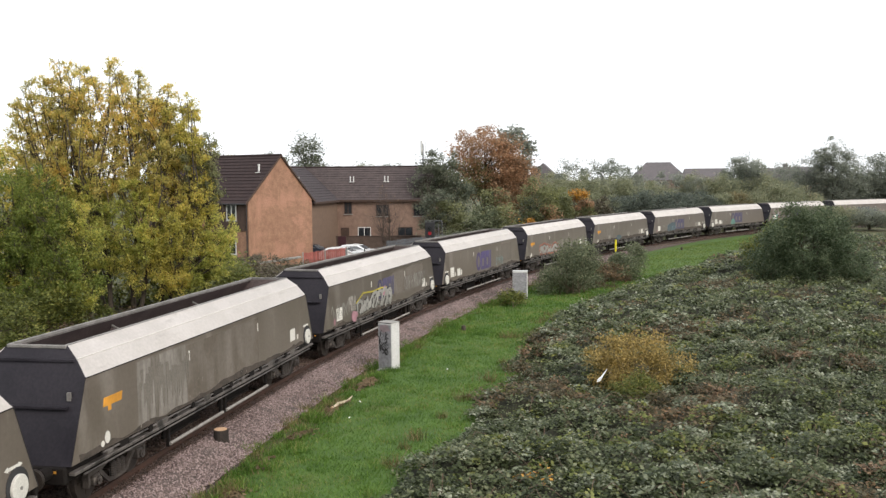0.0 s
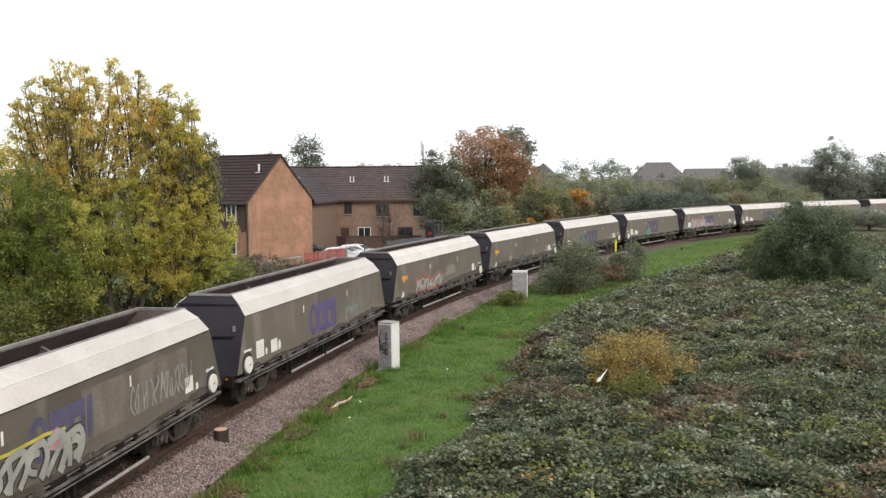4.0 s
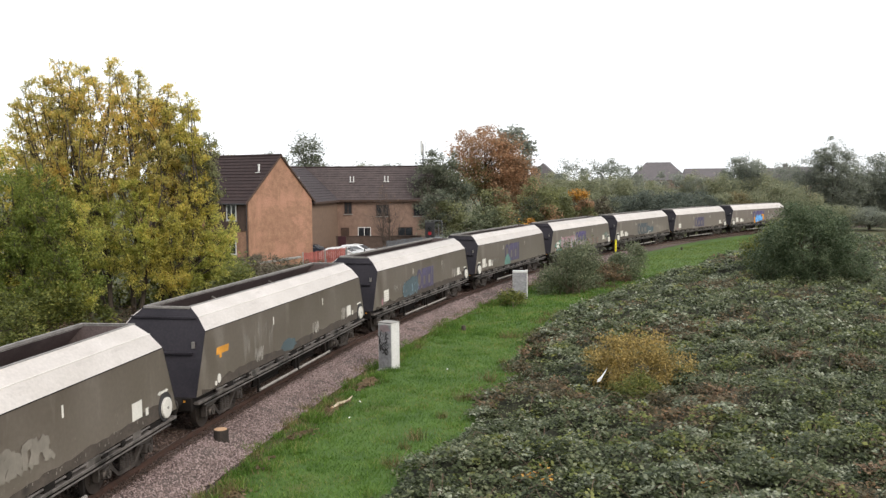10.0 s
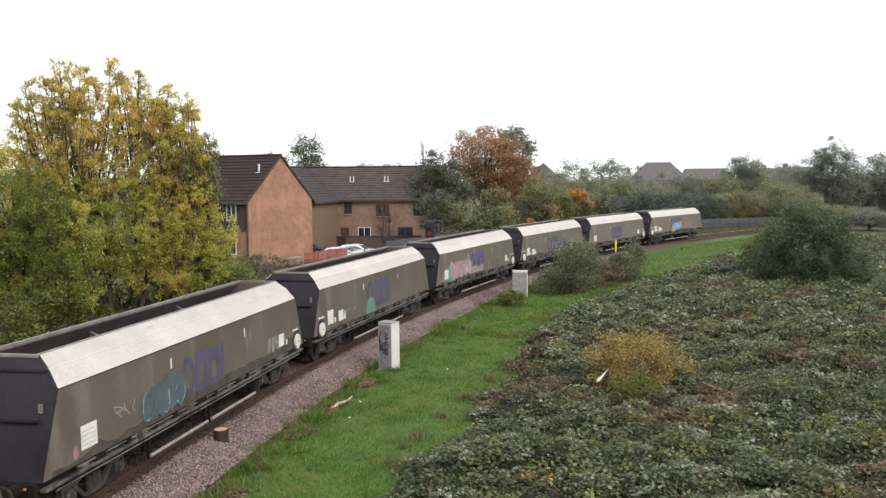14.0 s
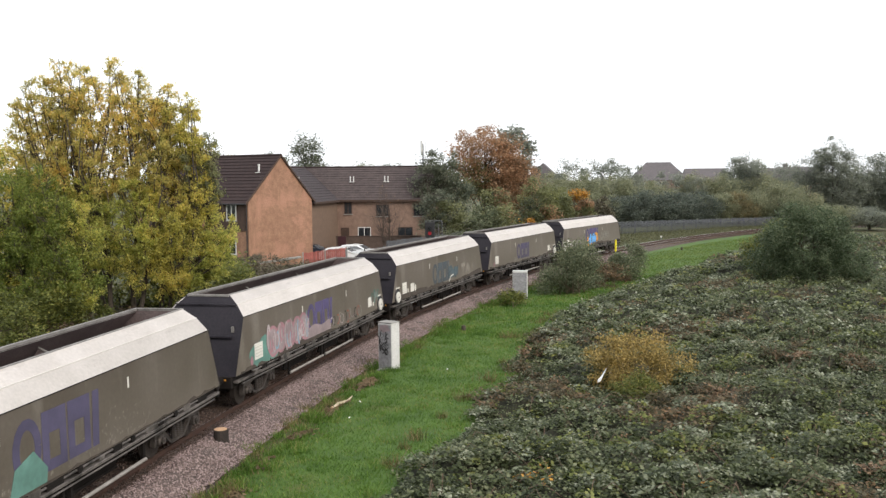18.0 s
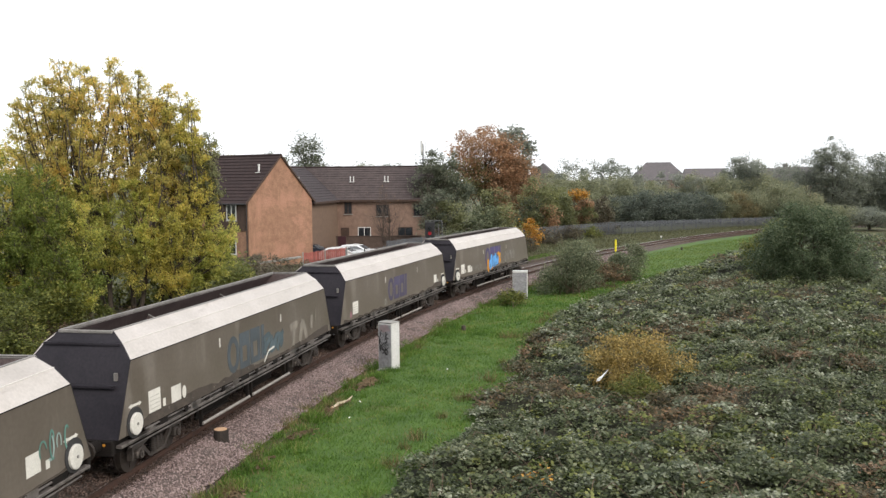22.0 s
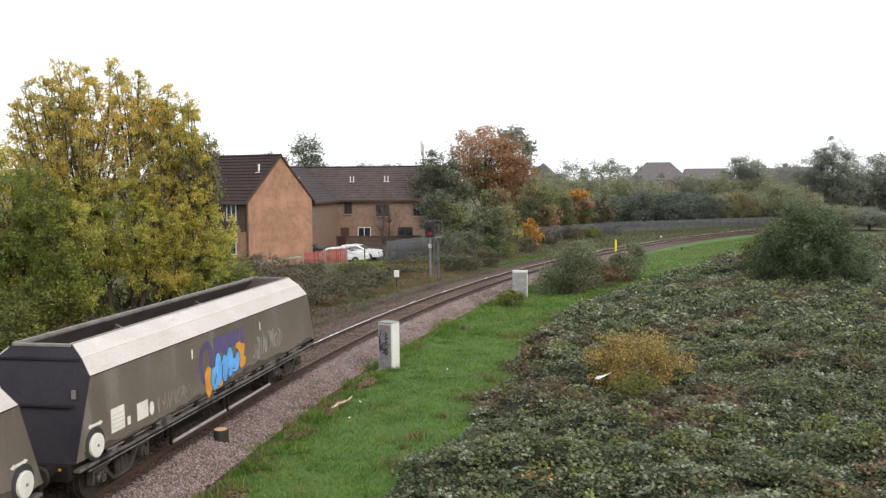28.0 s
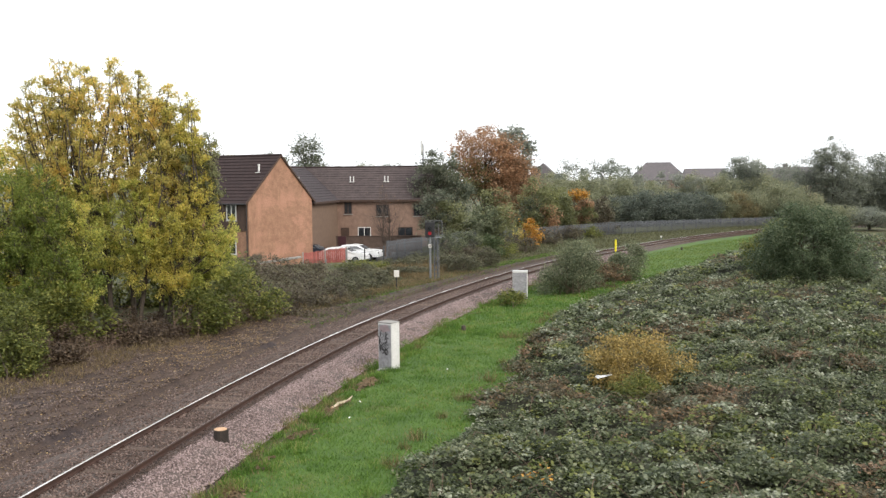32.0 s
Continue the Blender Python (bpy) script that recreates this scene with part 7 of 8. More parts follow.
tree("grey_shrub", at_z(4.4, 93), ((0, 0, 2.6, 1.8, 1.6, 2.2, 2), (-2.4, 0.5, 1.8, 1.5, 1.4, 1.7, 1.2, "leaf_mid"), (2.0, 0.3, 2.4, 1.5, 1.3, 2.0, 1, "leaf_mid")), 7500, 0.16, "leaf_grey", "grey-green shrub behind the track", 0.08, 4, 38, 0.4, "shrub", limbs=40)
tree("dark_shrub", at_z(4.8, 84), ((0, 0, 1.1, 0.9, 0.9, 1.2, 1),), 2200, 0.12, "leaf_dark", "small dark green shrub beside the track", 0.05, 3, 39, 0.3, "shrub", limbs=20)
tree("orange_shrub", at_z(9.2, 97), ((0.1, 0, 2.3, 0.5, 0.6, 0.8, 1.2), (-0.5, 0.2, 1.4, 0.8, 0.7, 1.1, 1, "leaf_gold"), (0.4, 0, 1.3, 0.7, 0.7, 0.9, 0.8)), 2200, 0.13, "leaf_orange", "bright orange autumn shrub before the fence", 0.06, 3, 40, 0.35, "shrub", limbs=30)
tree("rust_shrub", at_z(6.2, 103), ((0, 0, 3.6, 1.8, 1.6, 3.0, 2), (0.6, -0.5, 4.4, 1.0, 0.8, 1.6, 0.5, "leaf_rust")), 4500, 0.16, "leaf_mid", "rust-coloured shrub behind the fence", 0.08, 3, 41, 0.4, "shrub", limbs=30)
tree("olive_tree", at_z(11.3, 107), ((0, 0, 4.2, 2.2, 2.0, 3.4, 2), (1.0, -0.5, 2.6, 1.2, 1.2, 1.8, 0.5, "leaf_rust"), (-1.0, -0.6, 3.2, 1.4, 1.2, 2.4, 0.8, "leaf_slate")), 8000, 0.16, "leaf_mid", "olive and rust-tinged tree behind the fence", 0.12, 2, 42, 0.45, limbs=40)
tree("green_shrub", at_z(15.2, 113), ((0, 0, 2.6, 1.5, 1.4, 2.4, 1),), 4000, 0.17, "leaf_mid", "round green shrub behind the fence", 0.08, 2, 43, 0.35, "shrub", limbs=30)
tree("orange_shrub", at_z(17.2, 114), ((-0.1, 0, 4.7, 0.9, 0.9, 0.75, 1.0), (0.1, 0, 3.0, 1.3, 1.2, 1.7, 1.4, "leaf_rust"), (0.7, 0, 2.4, 1.2, 1.2, 2.0, 2.0, "leaf_mid")), 5500, 0.15, "leaf_orange", "orange-topped autumn shrub behind the fence", 0.08, 2, 44, 0.35, "shrub", limbs=30)
tree("brown_shrub", at_z(20.6, 120), ((0, 0, 2.4, 1.7, 1.4, 2.1, 1),), 5000, 0.14, "leaf_dun", "brown shrub behind the fence", 0.08, 3, 45, 0.4, "shrub", limbs=40, bark="twig")


# far woods beyond the fence
def far_wood(rows, seed):
    rng = np.random.default_rng(seed)
    for i, (px, d, top, half, mat, n) in enumerate(rows):
        x = (px - 784) / 1611.7 * d
        h = top * 1.06 + 0.1
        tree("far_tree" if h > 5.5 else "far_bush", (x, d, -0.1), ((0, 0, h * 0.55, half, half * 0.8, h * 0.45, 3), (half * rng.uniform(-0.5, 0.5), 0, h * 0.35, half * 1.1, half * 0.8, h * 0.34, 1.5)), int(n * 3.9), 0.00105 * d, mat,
             "distant green tree in the woods behind the fence" if h > 5.5 else "distant bush behind the fence", 0.2, 1, seed * 50 + i, 0.0034 * d, "tree" if h > 5.5 else "shrub", limbs=14)


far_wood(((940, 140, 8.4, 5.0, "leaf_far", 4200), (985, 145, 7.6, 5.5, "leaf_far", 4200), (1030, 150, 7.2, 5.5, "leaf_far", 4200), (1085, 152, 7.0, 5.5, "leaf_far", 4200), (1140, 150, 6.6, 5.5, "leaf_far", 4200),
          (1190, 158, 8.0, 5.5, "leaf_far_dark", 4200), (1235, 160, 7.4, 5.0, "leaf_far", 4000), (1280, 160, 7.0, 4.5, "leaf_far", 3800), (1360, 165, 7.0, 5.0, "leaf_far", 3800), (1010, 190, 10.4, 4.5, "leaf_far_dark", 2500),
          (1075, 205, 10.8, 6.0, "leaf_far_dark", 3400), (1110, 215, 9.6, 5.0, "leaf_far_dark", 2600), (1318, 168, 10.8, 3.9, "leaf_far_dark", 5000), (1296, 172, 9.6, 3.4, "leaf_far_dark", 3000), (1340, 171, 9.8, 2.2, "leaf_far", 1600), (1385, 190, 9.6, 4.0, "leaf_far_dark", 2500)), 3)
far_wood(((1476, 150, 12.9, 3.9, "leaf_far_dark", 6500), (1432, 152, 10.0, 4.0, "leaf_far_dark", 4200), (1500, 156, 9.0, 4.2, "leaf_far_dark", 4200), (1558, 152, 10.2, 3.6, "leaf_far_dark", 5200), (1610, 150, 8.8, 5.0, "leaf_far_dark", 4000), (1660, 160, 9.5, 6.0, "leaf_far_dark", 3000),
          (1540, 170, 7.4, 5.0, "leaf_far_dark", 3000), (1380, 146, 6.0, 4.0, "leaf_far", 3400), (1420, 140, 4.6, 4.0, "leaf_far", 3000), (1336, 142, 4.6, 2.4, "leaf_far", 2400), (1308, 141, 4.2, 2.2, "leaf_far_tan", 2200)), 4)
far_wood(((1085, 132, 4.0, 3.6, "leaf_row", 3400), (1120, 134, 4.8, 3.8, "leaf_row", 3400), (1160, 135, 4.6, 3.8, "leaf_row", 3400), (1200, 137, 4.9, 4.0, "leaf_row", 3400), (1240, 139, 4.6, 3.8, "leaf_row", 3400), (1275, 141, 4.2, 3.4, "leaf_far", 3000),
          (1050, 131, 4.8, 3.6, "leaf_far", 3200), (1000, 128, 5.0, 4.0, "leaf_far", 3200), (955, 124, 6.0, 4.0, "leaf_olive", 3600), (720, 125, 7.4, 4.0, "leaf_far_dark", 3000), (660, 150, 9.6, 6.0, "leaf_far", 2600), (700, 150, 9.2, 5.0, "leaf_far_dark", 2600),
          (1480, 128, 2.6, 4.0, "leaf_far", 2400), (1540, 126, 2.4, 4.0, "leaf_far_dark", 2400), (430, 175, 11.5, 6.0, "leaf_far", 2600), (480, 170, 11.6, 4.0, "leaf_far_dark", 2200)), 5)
tree("brown_hedge", (-38, 150, 0), ((0, 0, 4, 14, 4, 4.5, 1),), 6000, 0.4, "leaf_far_dark", "distant hedge beyond the houses", 0.2, 3, 90, 0.9, "shrub", limbs=20)

# on the field side
tree("round_bush", at_z(24.9, 62.0), ((-0.3, 0, 2.7, 2.9, 2.8, 2.6, 4), (-2.3, 0.3, 1.5, 1.8, 1.8, 1.6, 1.2), (2.3, -0.3, 1.9, 2.0, 2.0, 2.0, 1.4), (3.2, 0, 1.2, 1.2, 1.4, 1.3, 0.6), (-0.9, 0, 4.9, 0.9, 0.9, 0.9, 0.4), (0.5, 0.2, 4.6, 1.2, 1.0, 0.9, 0.5), (1.5, -0.4, 3.9, 1.0, 0.9, 0.8, 0.4), (-1.9, -0.5, 3.6, 0.9, 0.9, 0.9, 0.4)), 66000, 0.08, "leaf_bush", "large rounded dark green bush in the brambles", 0.12, 5, 50, 0.36, "bush", limbs=60)
tree("low_bush", at_z(24.4, 69.0), ((0, 0, 1.8, 1.5, 1.6, 1.9, 1), (1.6, 0.6, 2.4, 1.5, 1.5, 2.0, 1)), 9000, 0.12, "leaf_olive", "olive-green bush at the field edge", 0.08, 4, 51, 0.36, "bush", limbs=30)
WILLOW = tree("willow_bush", at_z(8.4, 59.2), ((0, 0, 1.3, 2.0, 1.4, 1.3, 3.4), (0.4, 0, 2.5, 1.5, 1.1, 0.9, 1.8), (0.9, 0, 2.7, 0.35, 0.35, 0.9, 0.08), (-0.2, 0, 2.5, 0.3, 0.3, 0.8, 0.06), (-1.6, 0.2, 0.8, 0.9, 0.9, 0.7, 0.8)), 18000, 0.06, "leaf_grey", "grey-green willow bush on the grass verge", 0.04, 9, 52, 0.3, "bush", up=0.1, limbs=90, bark="twig")
rods, rod_rng = Shape(), random.Random(8)
for _ in range(130):
    q, r, h = rod_rng.uniform(0, 6.28), rod_rng.uniform(0.3, 2.1), rod_rng.uniform(2.3, 4.0)
    h *= 1.05 - 0.22 * r
    rods.tube([(0.15 * r * math.cos(q), 0.15 * r * math.sin(q), 0), (0.6 * r * math.cos(q), 0.6 * r * math.sin(q), h * 0.6), (r * math.cos(q), r * math.sin(q), h)], [0.02, 0.016, 0.008], 4, caps=False)
tagged(part("young_growth", rods, "leaf_grey", WILLOW), "upright grey-green shoots", kind="stuff")
tree("willow_bush", at_z(13.2, 66.8), ((0, 0, 0.9, 1.6, 1.3, 1.0, 2), (1.0, 0.4, 1.8, 0.8, 0.8, 1.1, 0.7)), 8000, 0.08, "leaf_grey", "straggling grey-green bush on the grass verge", 0.04, 7, 53, 0.28, "bush", up=0.1, limbs=70, bark="twig")
tree("brown_bush", at_z(11.2, 63.0), ((0, 0, 0.9, 1.9, 1.3, 1.0, 1), (-1.6, -1.0, 0.7, 1.0, 1.0, 0.8, 0.5, "leaf_grey"), (1.2, 0.5, 1.5, 0.7, 0.7, 0.9, 0.3, "leaf_grey")), 5500, 0.10, "leaf_brown", "low brown bush on the grass verge", 0.03, 5, 54, 0.26, "bush", limbs=50, bark="twig")
tree("small_shrub", at_z(4.1, 53.8), ((0, 0, 0.5, 0.85, 0.6, 0.5, 1),), 1500, 0.08, "leaf_olive", "small weedy shrub before the cabinet", 0.02, 4, 55, 0.18, "shrub", limbs=30, bark="twig")
tree("green_shrub", at_z(6.1, 28.6), ((0, 0, 0.85, 0.75, 0.6, 0.55, 1),), 3500, 0.05, "leaf_olive", "soft green shrub before the golden bush", 0.015, 6, 57, 0.16, "shrub", limbs=40, bark="twig")
tree("golden_bush", at_z(6.5, 30.8), ((0, 0, 1.2, 1.55, 1.2, 1.15, 3), (1.2, 0.2, 0.9, 1.0, 0.9, 0.8, 1), (-0.7, 0, 1.4, 0.8, 0.8, 0.8, 1)), 15000, 0.05, "leaf_tan", "feathery golden bush among the brambles", 0.02, 9, 56, 0.22, "bush", up=0.1, limbs=120, bark="twig")


# brambles: an uneven mass painted dark for shaded gaps, leaves and canes over it
def bramble_top(x, y):
    s, lat = line_coords(x, y)
    edge = np.clip((lat - verge_edge(s) + 0.2) / 1.6, 0, 1) ** 0.6
    return edge * (0.62 + 0.26 * wobble(x, y, 0.55, 2) + 0.25 * wobble(x, y, 1.4, 5) + 0.22 * abs(wobble(x, y, 2.4, 7)) + 0.09 * wobble(x, y, 3.7, 8)), edge


def brambles():
    xs, ys = np.arange(-6, 66, 0.5), np.arange(4, 112, 0.5)
    gx, gy = np.meshgrid(xs, ys)
    h, edge = bramble_top(gx, gy)
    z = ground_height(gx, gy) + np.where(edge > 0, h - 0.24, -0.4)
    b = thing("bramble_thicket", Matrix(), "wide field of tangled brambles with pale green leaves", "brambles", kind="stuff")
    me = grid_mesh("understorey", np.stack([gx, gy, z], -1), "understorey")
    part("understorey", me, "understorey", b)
    rng = np.random.default_rng(21)
    for n, d0, d1, size in ((110000, 14, 42, 0.062), (70000, 38, 66, 0.095), (45000, 62, 108, 0.16)):
        y = np.sqrt(rng.uniform(d0 ** 1.4, d1 ** 1.4, n) ** (2 / 1.4))
        x = rng.uniform(-0.18, 0.62, n) * y
        hh, e = bramble_top(x, y)
        keep = e > 0.12
        x, y, hh = x[keep], y[keep], hh[keep]
        pts = np.stack([x, y, ground_height(x, y) + hh + rng.normal(-0.06, 0.07, len(x))], -1)
        rust = wobble(x, y, 0.30, 9) + 0.35 * wobble(x, y, 1.1, 3) > 0.42
        for mat, sel in (("leaf_bramble", ~rust), ("leaf_bramble_rust", rust)):
            part("low_leaves", quads("low_leaves", leaf_quads(pts[sel], size, rng, 0.7, 1.5), mat), mat, b)
    # rounded tufts of growth, each in leaf of one kind
    for n, per, d0, d1, size, r0, r1 in ((6000, 42, 14, 44, 0.082, 0.14, 0.46), (4200, 30, 40, 72, 0.115, 0.2, 0.6), (1500, 34, 66, 108, 0.17, 0.4, 0.9)):
        y = np.sqrt(rng.uniform(d0 ** 1.3, d1 ** 1.3, n) ** (2 / 1.3))
        x = rng.uniform(-0.18, 0.62, n) * y
        hh, e = bramble_top(x, y)
        keep = e > 0.25
        x, y, hh = x[keep], y[keep], hh[keep]
        r = r0 + (r1 - r0) * rng.random(len(x)) ** 1.8
        z = ground_height(x, y) + hh - 0.12
        pick = rng.random(len(x)) + 0.15 * wobble(x, y, 0.5, 4)
        rust = wobble(x, y, 0.30, 9) + 0.35 * wobble(x, y, 1.1, 3) > 0.36
        kind = np.where(rust & (pick < 0.6), 3, np.where(pick < 0.12, 0, np.where(pick < 0.60, 1, np.where(pick < 0.88, 2, 4))))
        k = np.maximum(12, per * (r / ((r0 + r1) / 2)) ** 1.7).astype(int)
        idx = np.repeat(np.arange(len(x)), k)
        dr = rng.normal(size=(len(idx), 3))
        dr[:, 2] = abs(dr[:, 2])
        dr /= np.linalg.norm(dr, axis=1)[:, None]
        q = dr * (r[idx] * rng.uniform(0.75, 1.1, len(idx)))[:, None] * np.array([1, 1, 0.62])
        pts = np.stack([x, y, z], -1)[idx] + q
        for i, mat in enumerate(("leaf_bramble_dark", "leaf_bramble", "leaf_pale", "leaf_bramble_rust", "leaf_bramble_lime")):
            sel = kind[idx] == i
            part("leaf_tufts", quads("leaf_tufts", leaf_quads(pts[sel], size, rng, 0.75, 1.5), mat), mat, b)
    y = np.sqrt(rng.uniform(18 ** 1.3, 50 ** 1.3, 420) ** (2 / 1.3))
    x = rng.uniform(-0.18, 0.62, 420) * y
    hh, e = bramble_top(x, y)
    keep = (e > 0.3) & (wobble(x, y, 0.6, 12) > 0.25)
    base = np.stack([x, y, ground_height(x, y) + hh + 0.14], -1)[keep]
    pts = np.repeat(base, 4, 0) + rng.normal(size=(len(base) * 4, 3)) * np.array([0.09, 0.09, 0.06])
    part("turned_leaves", quads("turned_leaves", leaf_quads(pts, 0.065, rng, 0.6, 1.4), "leaf_rust"), "leaf_rust", b)
    canes = Shape()
    for i in range(500):
        y = rng.uniform(17, 45)
        x = rng.uniform(-0.1, 0.55) * y
        hh, e = bramble_top(np.array([x]), np.array([y]))
        if e[0] < 0.5:
            continue
        z = float(ground_height(x, y)) + float(hh[0])
        a, l = rng.uniform(0, 6.28), rng.uniform(0.5, 1.3)
        canes.tube([(x, y, z - 0.15), (x + math.cos(a) * l * 0.4, y + math.sin(a) * l * 0.4, z + rng.uniform(0.1, 0.35)), (x + math.cos(a) * l, y + math.sin(a) * l, z - 0.05)], [0.010, 0.008, 0.004], 4, caps=False)
    part("canes", canes, "twig", b)


# Soil under the leaves, its colour darkened to carry their shade.
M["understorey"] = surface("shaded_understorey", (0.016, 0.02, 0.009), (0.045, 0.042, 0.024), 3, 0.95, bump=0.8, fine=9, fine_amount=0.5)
M["leaf_bramble_rust"] = leafy("withered_bramble_leaves", ((0.0, (0.055, 0.055, 0.03)), (0.4, (0.11, 0.10, 0.058)), (0.8, (0.19, 0.145, 0.085)), (1.0, (0.27, 0.165, 0.09))), 0.5, 0.25)
M["leaf_dead"] = leafy("dead_brown_stems", ((0.0, (0.10, 0.065, 0.04)), (0.5, (0.20, 0.13, 0.075)), (1.0, (0.32, 0.22, 0.13))), 0.6, 0.3, 0.2)
brambles()
for i, (x, y, m, n) in enumerate(((2.05, 20.3, "leaf_orange", 34), (5.6, 19.6, "leaf_orange", 26), (2.7, 32.6, "leaf_bramble_rust", 380), (12.6, 35, "leaf_bramble_rust", 900), (13.6, 34.2, "leaf_dead", 700), (15.2, 33.4, "leaf_dead", 600), (14.4, 36.5, "leaf_bramble_rust", 700), (8.6, 28.4, "leaf_dead", 260), (3.4, 35.5, "leaf_dead", 420), (11.6, 22.5, "leaf_dead", 240), (10.4, 24.5, "leaf_bramble_lime", 420), (8.0, 21.0, "leaf_orange", 22), (10.2, 20.6, "leaf_dead", 220))):
    tree("bramble_spray", (x, y, float(ground_height(x, y)) + 0.25), ((0, 0, 0.52, 0.55, 0.45, 0.18, 1),), n, 0.07, m, "spray of turned bramble leaves", 0.012, 1, 100 + i, 0.14, "brambles", limbs=0, bark="twig", up=0.6)


# grass, litter and stones
def blades(n, s_range, lat_fn, height, width, material, name, label, seed, bend=0.5):
    rng = np.random.default_rng(seed)
    s = rng.uniform(*s_range, n)
    lo, hi = lat_fn(s)
    lat = lo + (hi - lo) * rng.random(n)
    x, y = line_points(s, lat)
    z = ground_height(x, y) + 0.04
    h = height * rng.uniform(0.5, 1.4, n) * (1 + 0.25 * wobble(x, y, 3.1, 3))
    a = rng.uniform(0, 6.283, n)
    wx, wy = np.cos(a) * width / 2, np.sin(a) * width / 2
    lx, ly = rng.normal(0, bend, n) * h, rng.normal(0, bend, n) * h
    c = np.stack([np.stack([x - wx, y - wy, z], -1), np.stack([x + wx, y + wy, z], -1), np.stack([x + lx + wx * 0.3, y + ly + wy * 0.3, z + h], -1), np.stack([x + lx - wx * 0.3, y + ly - wy * 0.3, z + h], -1)], 1)
    tagged(new(name, quads(name, c, material)), label, "grass", kind="stuff")


def verge_lat(s):
    return ballast_edge(s) - 0.1, verge_edge(s) + 0.5


blades(70000, (-18, 14), verge_lat, 0.075, 0.022, "blade", "verge_grass", "short green grass on the verge", 31)
blades(42000, (12, 44), verge_lat, 0.09, 0.04, "blade", "verge_grass", "short green grass on the verge", 32)
blades(30000, (40, 103), verge_lat, 0.08, 0.09, "blade_far", "verge_grass", "short green grass on the verge", 33)
blades(5000, (-16, 40), lambda s: (ballast_edge(s) - 0.15, ballast_edge(s) + 0.9 + 0.6 * np.sin(s * 1.7)), 0.15, 0.022, "blade_dry", "dry_grass", "dry grass along the ballast edge", 34)
blades(25000, (-16, 40), lambda s: (np.interp(s, (-16, 12, 40), (-8.5, -6, -3.6)), np.interp(s, (-16, 12, 40), (-11, -8, -6))), 0.24, 0.025, "blade_tan", "dry_grass", "dry grass on the bank", 35)
blades(24000, (14, 120), lambda s: (np.full(len(s), -3.3), np.interp(s, (14, 60, 120), (-7, -11, -7.5))), 0.2, 0.05, "blade_dull", "bank_grass", "rough grass behind the track", 36)
blades(14000, (33, 47), lambda s: (np.full(len(s), -6.3), np.interp(s, (33, 47), (-11.5, -10.5))), 0.34, 0.035, "blade_tan", "dry_grass", "tall dry grass on the bank before the yard", 38, 0.35)
blades(20000, (12, 60), lambda s: (np.full(len(s), -3.3), np.interp(s, (12, 24, 60), (-4.6, -5.6, -5.4))), 0.12, 0.05, "blade", "bank_grass", "green grass behind the track", 37)


def tufts(n, s_range, lat_fn, height, per, spread, material, seed, label):
    rng = np.random.default_rng(seed)
    s = rng.uniform(*s_range, n)
    lo, hi = lat_fn(s)
    x0, y0 = line_points(s, lo + (hi - lo) * rng.random(n))
    big = rng.uniform(0.5, 1.4, n)
    x, y, big = (np.repeat(q, per) for q in (x0, y0, big))
    x, y = x + rng.normal(0, spread, len(x)) * big, y + rng.normal(0, spread, len(x)) * big
    z = ground_height(x, y) + 0.03
    h = height * big * rng.uniform(0.4, 1.2, len(x))
    a = rng.uniform(0, 6.283, len(x))
    wx, wy = np.cos(a) * 0.012, np.sin(a) * 0.012
    lx, ly = rng.normal(0, 0.45, len(x)) * h, rng.normal(0, 0.45, len(x)) * h
    c = np.stack([np.stack([x - wx, y - wy, z], -1), np.stack([x + wx, y + wy, z], -1), np.stack([x + lx + wx * 0.3, y + ly + wy * 0.3, z + h], -1), np.stack([x + lx - wx * 0.3, y + ly - wy * 0.3, z + h], -1)], 1)
    tagged(new("grass_tufts", quads("grass_tufts", c, material)), label, "grass", kind="stuff")


tufts(55, (-14, 40), lambda s: (ballast_edge(s) - 0.2, ballast_edge(s) + 1.0), 0.26, 70, 0.10, "blade_dry", 71, "dry grass tufts along the ballast edge")
tufts(260, (-14, 40), lambda s: (ballast_edge(s) - 0.1, ballast_edge(s) + 1.4), 0.22, 70, 0.12, "blade", 72, "green grass tufts along the ballast edge")
tufts(160, (-14, 50), lambda s: (ballast_edge(s) + 0.8, verge_edge(s)), 0.14, 60, 0.16, "blade", 73, "thicker grass tufts on the verge")
tufts(45, (-14, 36), lambda s: (verge_edge(s) - 1.2, verge_edge(s) + 0.6), 0.34, 60, 0.14, "blade_dry", 74, "dry grass tufts at the bramble edge")


def litter():
    rng = np.random.default_rng(41)
    n = 44000
    s = rng.uniform(-16, 18, n)
    lat = -2.4 - rng.gamma(2.6, 1.7, n)
    keep = lat > -12.5
    s, lat = s[keep], lat[keep]
    x, y = line_points(s, lat)
    pts = np.stack([x, y, ground_height(x, y) + 0.18 + soil_heap(x, y)], -1)
    gold = rng.random(len(pts)) < 0.1 + 0.8 * np.exp(-((s - 6) / 7) ** 2 - ((lat + 5.0) / 2.1) ** 2)
    dry = rng.random(len(pts)) < 0.5
    for mat, sel, size in (("leaf_litter_gold", gold, 0.046), ("leaf_litter_brown", ~gold & dry, 0.055), ("leaf_litter_mauve", ~gold & ~dry, 0.06)):
        tagged(new("fallen_leaves", quads("fallen_leaves", leaf_quads(pts[sel], size, rng, 0.9, 1.3), mat)), "fallen autumn leaves on the bank", "leaves", kind="stuff")


